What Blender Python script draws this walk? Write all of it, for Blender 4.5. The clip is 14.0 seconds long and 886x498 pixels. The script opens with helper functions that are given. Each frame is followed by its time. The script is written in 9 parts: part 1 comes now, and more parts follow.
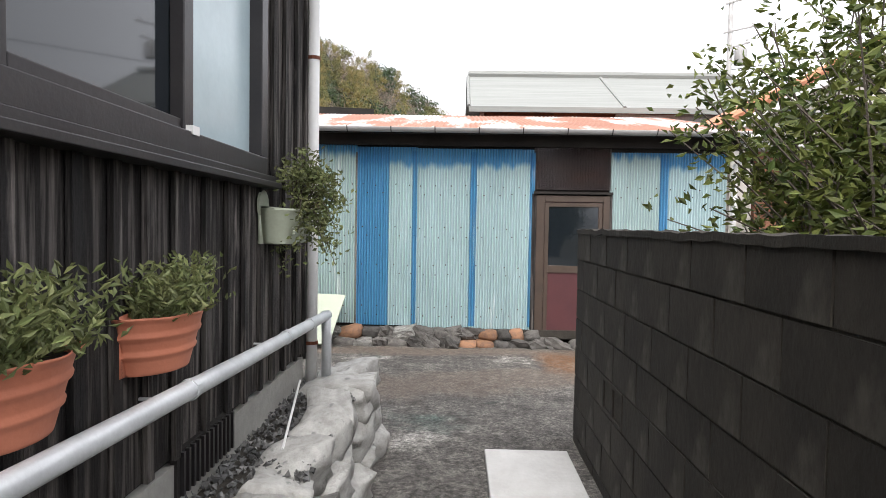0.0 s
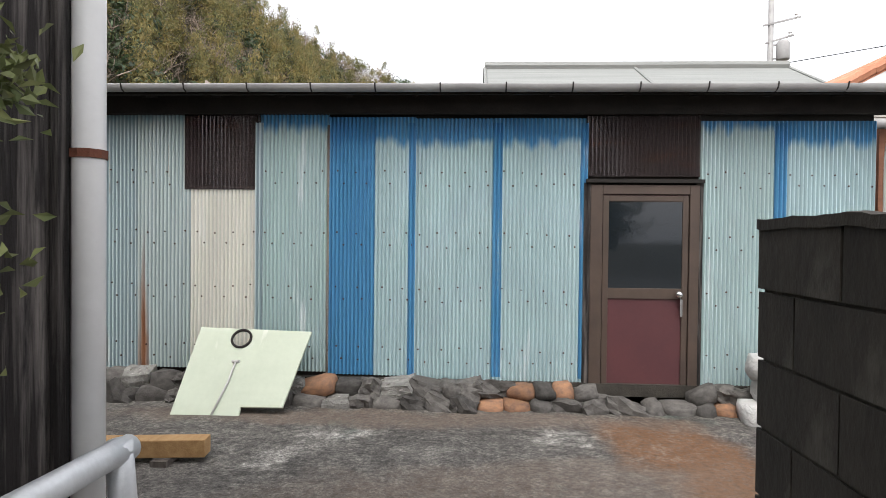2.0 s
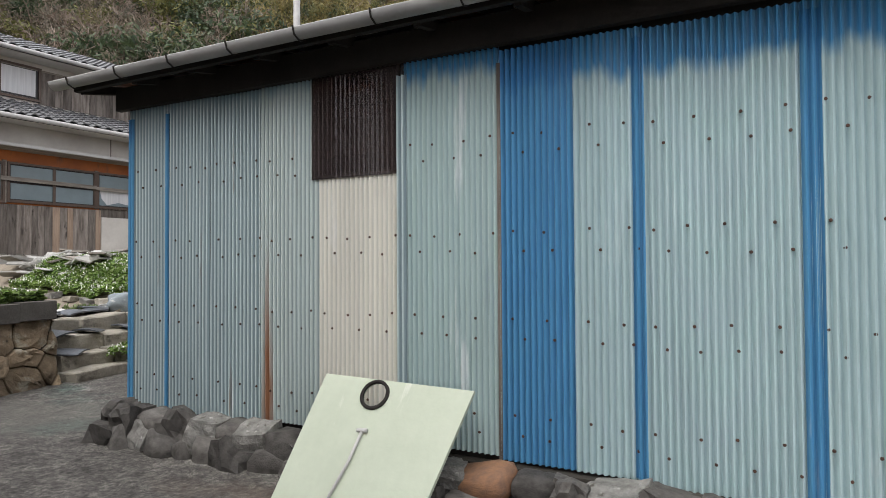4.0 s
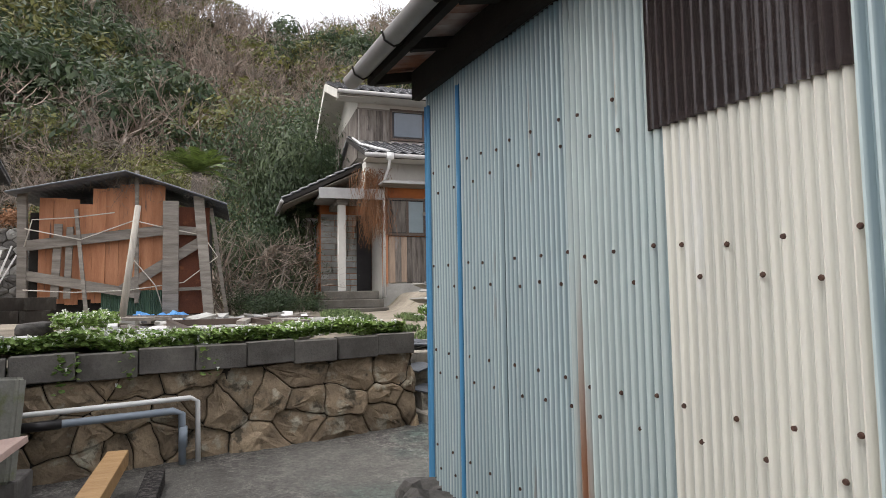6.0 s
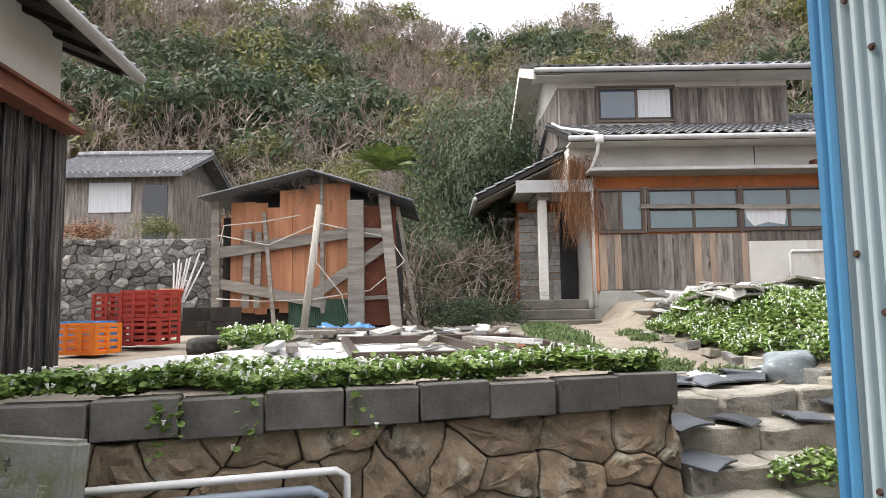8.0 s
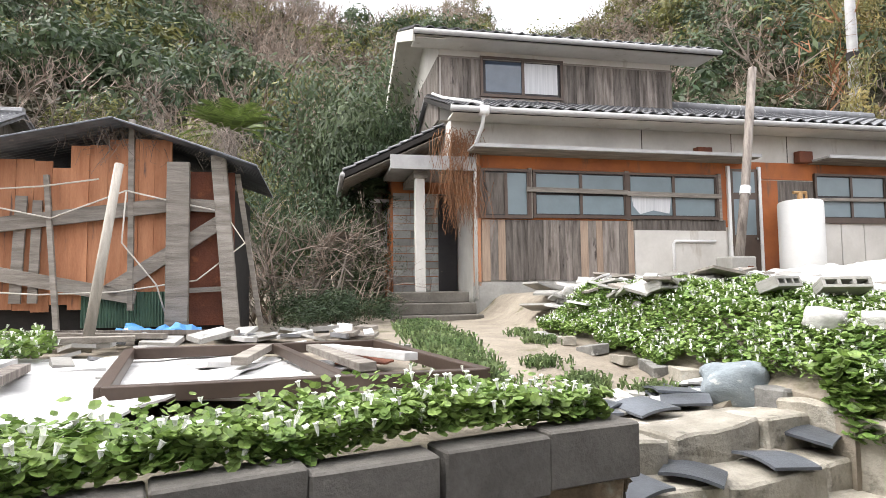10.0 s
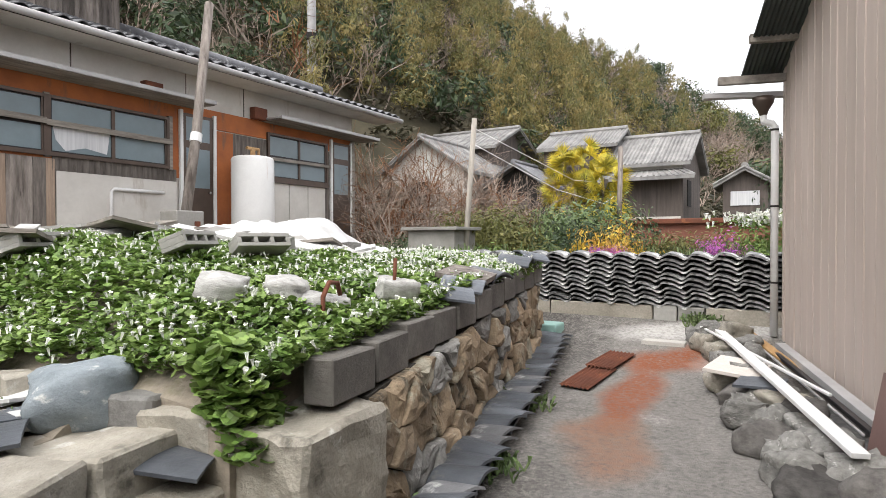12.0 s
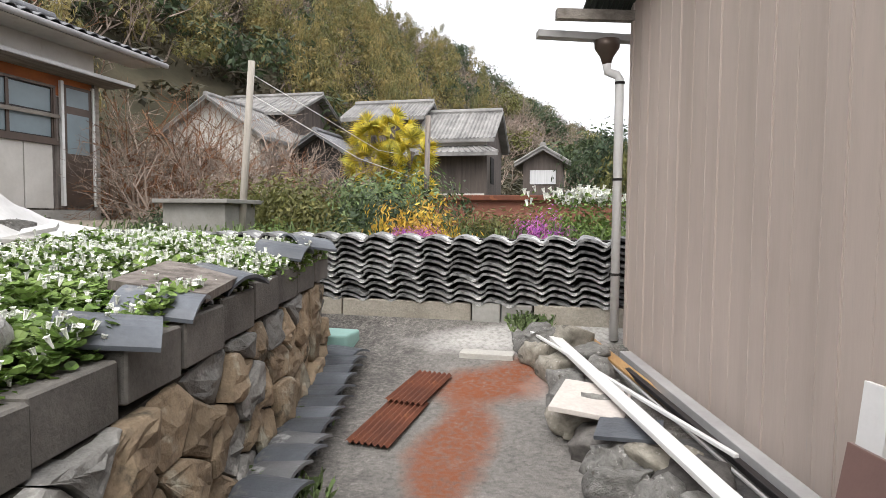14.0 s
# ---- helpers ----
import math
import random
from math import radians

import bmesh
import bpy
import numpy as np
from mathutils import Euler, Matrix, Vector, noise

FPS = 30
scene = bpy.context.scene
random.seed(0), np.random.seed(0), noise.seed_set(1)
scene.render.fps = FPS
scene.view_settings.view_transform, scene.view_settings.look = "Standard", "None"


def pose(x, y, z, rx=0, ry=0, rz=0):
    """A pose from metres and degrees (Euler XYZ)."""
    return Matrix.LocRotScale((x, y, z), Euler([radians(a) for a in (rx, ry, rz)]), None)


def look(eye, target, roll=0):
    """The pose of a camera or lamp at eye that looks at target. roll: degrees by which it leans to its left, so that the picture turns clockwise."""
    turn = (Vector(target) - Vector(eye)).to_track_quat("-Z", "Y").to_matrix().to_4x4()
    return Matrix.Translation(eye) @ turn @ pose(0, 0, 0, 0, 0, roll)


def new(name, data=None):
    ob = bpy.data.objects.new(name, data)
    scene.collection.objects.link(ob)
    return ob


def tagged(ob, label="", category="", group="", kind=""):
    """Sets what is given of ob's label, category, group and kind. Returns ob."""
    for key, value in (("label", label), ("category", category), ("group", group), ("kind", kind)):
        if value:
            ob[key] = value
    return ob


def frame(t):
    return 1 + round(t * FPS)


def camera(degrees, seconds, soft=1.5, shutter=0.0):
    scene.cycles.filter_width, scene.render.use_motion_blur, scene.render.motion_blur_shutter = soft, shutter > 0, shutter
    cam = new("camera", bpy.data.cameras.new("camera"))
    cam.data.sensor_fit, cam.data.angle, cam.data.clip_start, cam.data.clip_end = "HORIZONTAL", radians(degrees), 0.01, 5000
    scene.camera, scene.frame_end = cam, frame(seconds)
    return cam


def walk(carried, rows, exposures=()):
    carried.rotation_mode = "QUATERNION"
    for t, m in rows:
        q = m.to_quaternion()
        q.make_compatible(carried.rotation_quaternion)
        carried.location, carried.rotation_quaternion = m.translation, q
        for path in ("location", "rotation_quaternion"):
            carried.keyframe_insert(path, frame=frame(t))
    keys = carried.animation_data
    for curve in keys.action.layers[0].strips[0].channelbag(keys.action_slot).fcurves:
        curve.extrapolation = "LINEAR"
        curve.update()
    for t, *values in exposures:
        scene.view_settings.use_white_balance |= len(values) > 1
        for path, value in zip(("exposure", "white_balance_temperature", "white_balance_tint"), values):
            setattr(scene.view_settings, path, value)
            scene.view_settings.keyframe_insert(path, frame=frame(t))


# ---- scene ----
cam = camera(73.3, 14.0, 0.85)
METRES, EYE, TURN, BEND = 14.0, 1.5, 1.4, -6.8
ROWS = [
    (0.0, 0.0, 0.0, 0.0, 0.04, -2.23, -0.98),
    (0.5, -0.0015, 0.0434, 0.0001, 0.06, -1.76, -0.89),
    (1.0, 0.0023, 0.0837, 0.0001, 0.3, -1.53, -0.71),
    (1.5, 0.001, 0.1258, -0.0024, 1.05, -1.29, -0.69),
    (2.0, 0.0035, 0.1664, -0.0055, 1.6, -0.92, -0.64),
    (2.2, 0.0045, 0.1826, -0.0062, 1.95, -0.8, -0.6),
    (4.3, 0.0190, 0.3550, -0.0138, 36.95, 1.85, 0.45),
    (4.5, 0.0134, 0.3698, -0.0135, 40.67, 2.14, 0.53),
    (5.0, -0.0055, 0.4003, -0.0115, 50.14, 2.95, 0.69),
    (5.5, -0.0303, 0.4249, -0.0112, 59.86, 3.5, 0.83),
    (6.0, -0.057, 0.4435, -0.011, 70.1, 3.92, 0.92),
    (6.5, -0.0889, 0.452, -0.0114, 80.38, 4.3, 0.88),
    (7.0, -0.1272, 0.4573, -0.0093, 87.37, 4.7, 0.82),
    (7.2, -0.1420, 0.4590, -0.0088, 88.95, 4.8, 0.8),
    (9.3, -0.2860, 0.4665, -0.0044, 85.9, 4.5, 0.6),
    (9.5, -0.2975, 0.4707, -0.0042, 83.67, 4.34, 0.6),
    (10.0, -0.3216, 0.4828, -0.005, 76.93, 3.69, 0.67),
    (10.5, -0.3431, 0.4999, -0.0058, 68.36, 3.06, 0.62),
    (11.0, -0.3606, 0.5189, -0.0038, 54.47, 2.22, 0.49),
    (11.5, -0.3721, 0.5487, -0.0045, 40.2, 0.68, 0.28),
    (12.0, -0.383, 0.579, -0.0053, 29.75, -0.78, 0.1),
    (12.5, -0.3927, 0.61, -0.004, 22.24, -1.62, -0.13),
    (13.0, -0.401, 0.6458, -0.0026, 17.16, -2.33, -0.24),
    (13.5, -0.4113, 0.6766, -0.0031, 14.39, -2.68, -0.36),
    (14.0, -0.4178, 0.7084, -0.0031, 11.44, -3.1, -0.46),
]
# the yard and garden are laid out in a frame of their own, turned against the alley and the shed
G = pose(-1.90, 7.45, 0, 0, 0, BEND) @ pose(1.87, -7.50, 0)


def carried_pose(t, x, y, z, yaw, pitch, roll):
    m = pose(0, 0, EYE, 0, 0, TURN) @ pose(METRES * x, METRES * y, METRES * z, 90 + pitch, roll, yaw)
    return G @ m if t > 4 else m


walk(cam, [(row[0], carried_pose(*row)) for row in ROWS],
     ((0.0, 1.22), (1.0, 1.10), (2.2, 0.92), (4.3, 0.70), (5.0, 0.72), (6.0, 0.90), (7.0, 1.12), (9.3, 1.58), (10.5, 1.5), (11.2, 1.25), (12.0, 1.0), (14.0, 0.90)))

# ---- light ----
world = bpy.data.worlds.new("overcast_sky")
scene.world = world
world.use_nodes = True
wn, wl = world.node_tree.nodes, world.node_tree.links
sky = wn.new("ShaderNodeTexSky")
sky.sky_type, sky.sun_disc = "NISHITA", False
sky.sun_elevation, sky.sun_rotation = radians(57), radians(188)
sky.air_density, sky.dust_density, sky.ozone_density = 1.0, 5.0, 1.0
pale = wn.new("ShaderNodeHueSaturation")
pale.inputs["Saturation"].default_value = 0.12
pale.inputs["Value"].default_value = 1.3
wl.new(sky.outputs[0], pale.inputs["Color"])
cloud = wn.new("ShaderNodeMix")  # an even layer of cloud before the clear sky
cloud.data_type = "RGBA"
cloud.inputs[0].default_value = 0.6
cloud.inputs[7].default_value = (6.35, 6.45, 7.0, 1)
wl.new(pale.outputs[0], cloud.inputs[6])
wl.new(cloud.outputs[2], wn["Background"].inputs["Color"])
wn["Background"].inputs["Strength"].default_value = 0.15
sun = new("sun", bpy.data.lights.new("sun", "SUN"))
sun.data.energy, sun.data.angle, sun.data.color = 1.1, radians(60), (1.0, 0.96, 0.9)
sun.matrix_basis = look((-1.25, -9, 14), (0, 0, 0))


# ---- materials ----
def mat(name, base, alt=None, scale=4.0, rough=0.8, bump=0.25, bscale=45.0, stretch=(1, 1, 1), metal=0.0, rnd=0.0, isl=0.0,
        fine=0.25, spots=None, spots2=None, bias=0.5, sharp=0.18, coord="Object", spec=0.35):
    """A weathered surface: two mixed colours, fine grain, optional stains (colour, scale, cover, stretch) and relief."""
    m = bpy.data.materials.new(name)
    m.use_nodes = True
    n, l = m.node_tree.nodes, m.node_tree.links
    out = n["Principled BSDF"]
    out.inputs["Roughness"].default_value, out.inputs["Metallic"].default_value = rough, metal
    out.inputs["Specular IOR Level"].default_value = spec
    tc = n.new("ShaderNodeTexCoord")
    mp = n.new("ShaderNodeMapping")
    mp.inputs["Scale"].default_value = stretch
    l.new(tc.outputs[coord], mp.inputs["Vector"])
    src = mp.outputs[0]
    info = n.new("ShaderNodeObjectInfo")
    if rnd:
        off = n.new("ShaderNodeVectorMath")
        off.operation = "MULTIPLY_ADD"
        comb = n.new("ShaderNodeCombineXYZ")
        for k in range(3):
            l.new(info.outputs["Random"], comb.inputs[k])
        off.inputs[1].default_value = (37, 53, 71)
        l.new(comb.outputs[0], off.inputs[0])
        l.new(src, off.inputs[2])
        src = off.outputs[0]

    def tex(s, detail=6.0, vec=None):
        t = n.new("ShaderNodeTexNoise")
        t.inputs["Scale"].default_value, t.inputs["Detail"].default_value, t.inputs["Roughness"].default_value = s, detail, 0.62
        l.new(vec or src, t.inputs["Vector"])
        return t.outputs["Fac"]

    def band(fac, lo, hi):
        r = n.new("ShaderNodeMapRange")
        r.inputs["From Min"].default_value, r.inputs["From Max"].default_value = lo, hi
        l.new(fac, r.inputs["Value"])
        return r.outputs[0]

    def mix(fac, a, b, kind="MIX"):
        x = n.new("ShaderNodeMix")
        x.data_type, x.blend_type = "RGBA", kind
        for sock, v in ((x.inputs[0], fac), (x.inputs[6], a), (x.inputs[7], b)):
            if isinstance(v, (int, float)):
                sock.default_value = v
            elif isinstance(v, tuple):
                sock.default_value = (*v, 1)
            else:
                l.new(v, sock)
        return x.outputs[2]

    col = mix(band(tex(scale), bias - sharp, bias + sharp), base, alt or tuple(c * 0.6 for c in base))
    for sp in (spots, spots2):
        if sp:
            c2, s2, cover, st2 = sp
            m2 = n.new("ShaderNodeMapping")
            m2.inputs["Scale"].default_value = st2
            m2.inputs["Location"].default_value = (s2, 3.1, 7.7)
            l.new(tc.outputs[coord], m2.inputs["Vector"])
            col = mix(band(tex(s2, 7.0, m2.outputs[0]), 0.68 - cover * 0.4, 0.76 - cover * 0.4), col, c2)
    g = n.new("ShaderNodeHueSaturation")
    val = n.new("ShaderNodeMath")
    val.operation = "MULTIPLY_ADD"
    l.new(tex(scale * 14, 8.0), val.inputs[0])
    val.inputs[1].default_value, val.inputs[2].default_value = fine * 2, 1 - fine
    v = val.outputs[0]
    if rnd or isl:
        vm = n.new("ShaderNodeMath")
        vm.operation = "MULTIPLY_ADD"
        if isl:
            geo = n.new("ShaderNodeNewGeometry")
            l.new(geo.outputs["Random Per Island"], vm.inputs[0])
        else:
            l.new(info.outputs["Random"], vm.inputs[0])
        k = isl or rnd
        vm.inputs[1].default_value, vm.inputs[2].default_value = 2 * k, 1 - k
        mm = n.new("ShaderNodeMath")
        mm.operation = "MULTIPLY"
        l.new(v, mm.inputs[0])
        l.new(vm.outputs[0], mm.inputs[1])
        v = mm.outputs[0]
    l.new(v, g.inputs["Value"])
    l.new(col, g.inputs["Color"])
    l.new(g.outputs[0], out.inputs["Base Color"])
    if bump:
        b = n.new("ShaderNodeBump")
        b.inputs["Strength"].default_value, b.inputs["Distance"].default_value = bump, 0.02
        l.new(tex(bscale, 5.0), b.inputs["Height"])
        l.new(b.outputs[0], out.inputs["Normal"])
    m["col"] = 1
    return m


def leafy(name, a, b, light=0.25, scale=0.6):
    """Foliage: varies leaf by leaf and clump by clump, and lets a little light through."""
    m = mat(name, a, b, scale=scale, rough=0.55, bump=0, isl=0.45, fine=0.1, sharp=0.1)
    n, l = m.node_tree.nodes, m.node_tree.links
    out = n["Principled BSDF"]
    tr = n.new("ShaderNodeBsdfTranslucent")
    mx = n.new("ShaderNodeMixShader")
    mx.inputs[0].default_value = light
    l.new(out.inputs["Base Color"].links[0].from_socket, tr.inputs["Color"])
    l.new(out.outputs[0], mx.inputs[1])
    l.new(tr.outputs[0], mx.inputs[2])
    l.new(mx.outputs[0], n["Material Output"].inputs["Surface"])
    return m


def glassy(name, colour, rough=0.05):
    m = mat(name, colour, tuple(c * 0.8 for c in colour), scale=2, rough=rough, bump=0.0, fine=0.05, spec=0.6)
    return m


W_GREY = mat("weathered_grey_wood", (0.24, 0.21, 0.185), (0.075, 0.062, 0.053), scale=2.4, stretch=(5, 5, 0.6), rough=0.9, bump=0.5, bscale=14, rnd=0.4,
             spots=((0.045, 0.036, 0.032), 2.0, 0.16, (3, 3, 0.8)))
W_GREYX = mat("weathered_grey_beam", (0.30, 0.27, 0.235), (0.15, 0.13, 0.11), scale=3, stretch=(3, 0.6, 5), rough=0.9, bump=0.5, bscale=14, rnd=0.15)
W_DARK = mat("charred_dark_boards", (0.015, 0.012, 0.011), (0.17, 0.15, 0.138), scale=5, stretch=(7, 7, 0.35), rough=0.8, bump=0.9, bscale=16, rnd=0.35, bias=0.58, sharp=0.12,
             spots=((0.012, 0.010, 0.010), 2.2, 0.35, (3, 3, 0.6)))
W_ORANGE = mat("orange_brown_boards", (0.50, 0.24, 0.13), (0.36, 0.15, 0.075), scale=2.5, stretch=(4, 4, 0.5), rough=0.8, bump=0.3, bscale=16, rnd=0.12,
               spots=((0.16, 0.10, 0.08), 3, 0.15, (4, 4, 0.6)))
W_PALE = mat("new_yellow_timber", (0.42, 0.26, 0.12), (0.30, 0.17, 0.07), scale=3, stretch=(6, 1, 6), rough=0.7, bump=0.3, bscale=14)
W_POLE = mat("pale_timber_pole", (0.40, 0.365, 0.315), (0.27, 0.245, 0.21), scale=3, stretch=(6, 6, 0.5), rough=0.8, bump=0.3, bscale=14)
CLAD = mat("brown_metal_cladding", (0.50, 0.42, 0.37), (0.40, 0.335, 0.29), scale=0.8, stretch=(3, 3, 0.35), rough=0.55, bump=0.05, bscale=30, fine=0.06,
           spots=((0.40, 0.36, 0.33), 7, 0.06, (6, 6, 0.5)))
PLASTER = mat("white_lime_plaster", (0.60, 0.575, 0.53), (0.47, 0.445, 0.405), scale=1.3, rough=0.95, bump=0.1, bscale=30, fine=0.06,
              spots=((0.42, 0.38, 0.33), 1.4, 0.18, (2, 2, 0.5)))
ORANGE = mat("orange_render", (0.44, 0.145, 0.045), (0.28, 0.095, 0.04), scale=1.5, rough=0.85, bump=0.1, fine=0.12,
             spots=((0.20, 0.10, 0.06), 1.8, 0.25, (2, 2, 0.5)))
CONC = mat("grey_concrete", (0.33, 0.32, 0.295), (0.23, 0.22, 0.20), scale=2.0, rough=0.92, bump=0.25, bscale=50, fine=0.2, rnd=0.12)
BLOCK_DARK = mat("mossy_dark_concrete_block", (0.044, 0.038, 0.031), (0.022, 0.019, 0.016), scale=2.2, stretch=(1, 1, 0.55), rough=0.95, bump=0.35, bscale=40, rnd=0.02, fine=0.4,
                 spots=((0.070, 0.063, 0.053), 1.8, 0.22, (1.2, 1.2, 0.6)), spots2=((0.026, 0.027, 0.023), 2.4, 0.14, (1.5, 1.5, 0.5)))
BLOCK = mat("grey_garden_block", (0.165, 0.152, 0.136), (0.082, 0.075, 0.067), scale=3.0, rough=0.95, bump=0.35, bscale=60, rnd=0.15, fine=0.3,
            spots=((0.24, 0.23, 0.21), 4, 0.08, (1, 1, 1)))
MORTAR = mat("dark_mortar", (0.055, 0.048, 0.04), (0.028, 0.025, 0.02), scale=6, rough=1.0, bump=0.5)
STONE_BR = mat("brown_wall_stone", (0.31, 0.235, 0.155), (0.15, 0.112, 0.075), scale=5, rough=0.9, bump=1.0, bscale=12, rnd=0.3, fine=0.35,
               spots=((0.34, 0.31, 0.24), 4, 0.3, (1, 1, 1)), spots2=((0.075, 0.062, 0.043), 5, 0.28, (1, 1, 1)))
STONE_GR = mat("grey_field_stone", (0.27, 0.26, 0.24), (0.135, 0.13, 0.12), scale=5, rough=0.88, bump=0.8, bscale=18, rnd=0.25, fine=0.3,
               spots=((0.46, 0.44, 0.41), 5, 0.2, (1, 1, 1)), spots2=((0.10, 0.09, 0.075), 4, 0.2, (1, 1, 1)))
STONE_DK = mat("dark_river_stone", (0.13, 0.12, 0.11), (0.055, 0.05, 0.046), scale=4, rough=0.8, bump=0.4, bscale=20, rnd=0.45, fine=0.3)
STONE_RU = mat("rusty_river_stone", (0.33, 0.17, 0.09), (0.17, 0.10, 0.07), scale=4, rough=0.8, bump=0.4, bscale=20, rnd=0.3, fine=0.3)
STONE_WH = mat("whitish_rock", (0.47, 0.46, 0.435), (0.28, 0.27, 0.25), scale=4, rough=0.85, bump=0.5, bscale=22, rnd=0.1, fine=0.2,
               spots=((0.22, 0.22, 0.21), 5, 0.2, (1, 1, 1)))
STONE_BL = mat("blue_grey_boulder", (0.24, 0.27, 0.285), (0.16, 0.185, 0.20), scale=4, rough=0.75, bump=0.4, bscale=20, rnd=0.1, fine=0.25,
               spots=((0.46, 0.46, 0.44), 3.5, 0.2, (1, 1, 1)))
SLAB = mat("sandy_step_stone", (0.37, 0.34, 0.285), (0.21, 0.19, 0.155), scale=4.5, rough=0.92, bump=0.7, bscale=30, rnd=0.12, fine=0.22,
           spots=((0.12, 0.11, 0.09), 3, 0.25, (1, 1, 1)), spots2=((0.48, 0.46, 0.42), 6, 0.15, (1, 1, 1)))
TILE = mat("grey_roof_tile", (0.17, 0.17, 0.175), (0.10, 0.10, 0.105), scale=5, rough=0.5, bump=0.25, bscale=40, rnd=0.3, fine=0.2,
           spots=((0.40, 0.40, 0.385), 6, 0.22, (1, 1, 1)))
TILE_FENCE = mat("lichen_grey_tile", (0.27, 0.27, 0.262), (0.13, 0.13, 0.13), scale=7, rough=0.6, bump=0.3, bscale=40, rnd=0.45, fine=0.3,
                 spots=((0.60, 0.595, 0.57), 9, 0.38, (1, 1, 1)), spots2=((0.035, 0.035, 0.035), 6, 0.25, (1, 1, 1)))
GRANITE = mat("beige_granite", (0.37, 0.335, 0.28), (0.25, 0.225, 0.185), scale=3, rough=0.9, bump=0.6, bscale=60, fine=0.45, spots=((0.14, 0.125, 0.10), 3, 0.15, (1, 1, 3)))
TILE_DK = mat("slate_dark_tile", (0.12, 0.13, 0.145), (0.065, 0.07, 0.08), scale=4, rough=0.38, bump=0.15, bscale=40, rnd=0.4, fine=0.2,
              spots=((0.22, 0.21, 0.19), 5, 0.15, (1, 1, 1)))
ROOF_FAR = mat("pale_old_roof_tile", (0.30, 0.29, 0.275), (0.15, 0.145, 0.14), scale=1.5, rough=0.7, bump=0.2, isl=0.2, fine=0.2)
DARK = mat("dark_old_timber", (0.028, 0.024, 0.021), (0.016, 0.014, 0.013), scale=4, rough=0.9, bump=0.2)
BLACK_AL = mat("black_aluminium", (0.022, 0.020, 0.022), (0.035, 0.032, 0.032), scale=3, rough=0.4, bump=0.05, metal=0.3, fine=0.1)
BRONZE = mat("bronze_aluminium", (0.10, 0.072, 0.056), (0.075, 0.055, 0.045), scale=4, rough=0.4, bump=0.05, metal=0.4, fine=0.1)
MAROON = mat("maroon_door_panel", (0.088, 0.030, 0.032), (0.070, 0.025, 0.028), scale=2, rough=0.45, bump=0.03, fine=0.08,
             spots=((0.16, 0.08, 0.075), 6, 0.05, (1, 1, 1)))
SILVER = mat("silver_painted_steel", (0.62, 0.63, 0.64), (0.47, 0.48, 0.49), scale=6, rough=0.4, bump=0.12, bscale=30, metal=0.35, fine=0.12)
CHROME = mat("chrome", (0.7, 0.7, 0.7), (0.55, 0.55, 0.55), scale=5, rough=0.15, bump=0.0, metal=1.0, fine=0.05)
GUTTER = mat("grey_plastic_gutter", (0.40, 0.39, 0.38), (0.28, 0.27, 0.265), scale=2, rough=0.5, bump=0.05, fine=0.1)
PVC = mat("white_plastic_pipe", (0.74, 0.73, 0.72), (0.63, 0.62, 0.60), scale=2, rough=0.35, bump=0.03, fine=0.06)
PVC_GR = mat("grey_plastic_pipe", (0.25, 0.29, 0.34), (0.20, 0.23, 0.27), scale=2, rough=0.4, bump=0.03, fine=0.06)
WHITE = mat("white_sheet", (0.58, 0.57, 0.555), (0.42, 0.41, 0.395), scale=2, rough=0.8, bump=1.0, bscale=7, fine=0.08,
            spots=((0.45, 0.43, 0.39), 2.5, 0.12, (1, 1, 1)))
CREAM = mat("cream_painted_board", (0.50, 0.545, 0.435), (0.42, 0.46, 0.36), scale=1.6, rough=0.6, bump=0.06, fine=0.06,
            spots=((0.72, 0.72, 0.66), 1.6, 0.22, (3, 3, 0.5)))
GL_DARK = glassy("dark_window_glass", (0.012, 0.016, 0.020))
GL_BLUE = glassy("blue_grey_frosted_glass", (0.17, 0.22, 0.24), 0.3)
GL_PALE = glassy("pale_frosted_glass", (0.42, 0.52, 0.55), 0.25)
CURTAIN = mat("white_curtain_cloth", (0.62, 0.62, 0.62), (0.48, 0.48, 0.49), scale=3, stretch=(8, 8, 0.3), rough=0.9, bump=0.2, fine=0.05)
TERRA = mat("terracotta_plastic", (0.50, 0.18, 0.105), (0.42, 0.145, 0.085), scale=4, rough=0.6, bump=0.08, rnd=0.04, fine=0.1)
MINT = mat("pale_green_glaze", (0.40, 0.425, 0.335), (0.31, 0.33, 0.25), scale=5, rough=0.5, bump=0.08, fine=0.12)
RUST = mat("rusted_sheet_iron", (0.17, 0.058, 0.030), (0.10, 0.038, 0.024), scale=3, rough=0.85, bump=0.3, fine=0.3,
           spots=((0.24, 0.09, 0.04), 4, 0.2, (1, 1, 1)))
ROOF_RUST = mat("rust_and_grey_roof_sheet", (0.34, 0.17, 0.115), (0.27, 0.12, 0.08), scale=1.0, rough=0.75, bump=0.15, fine=0.15, isl=0.1,
                spots=((0.70, 0.70, 0.70), 0.8, 0.45, (1, 0.3, 0.3)))
GRAVEL = mat("dark_gravel", (0.16, 0.155, 0.15), (0.08, 0.08, 0.08), scale=20, rough=0.85, bump=0.4, isl=0.5)
SOIL = mat("sandy_garden_soil", (0.30, 0.26, 0.205), (0.19, 0.16, 0.125), scale=2.0, rough=0.97, bump=0.5, bscale=40, fine=0.35,
           spots=((0.13, 0.12, 0.07), 1.5, 0.25, (1, 1, 1)))
HILLSOIL = mat("forest_floor", (0.075, 0.062, 0.038), (0.04, 0.038, 0.022), scale=0.3, rough=1.0, bump=0.5, bscale=3, fine=0.4)
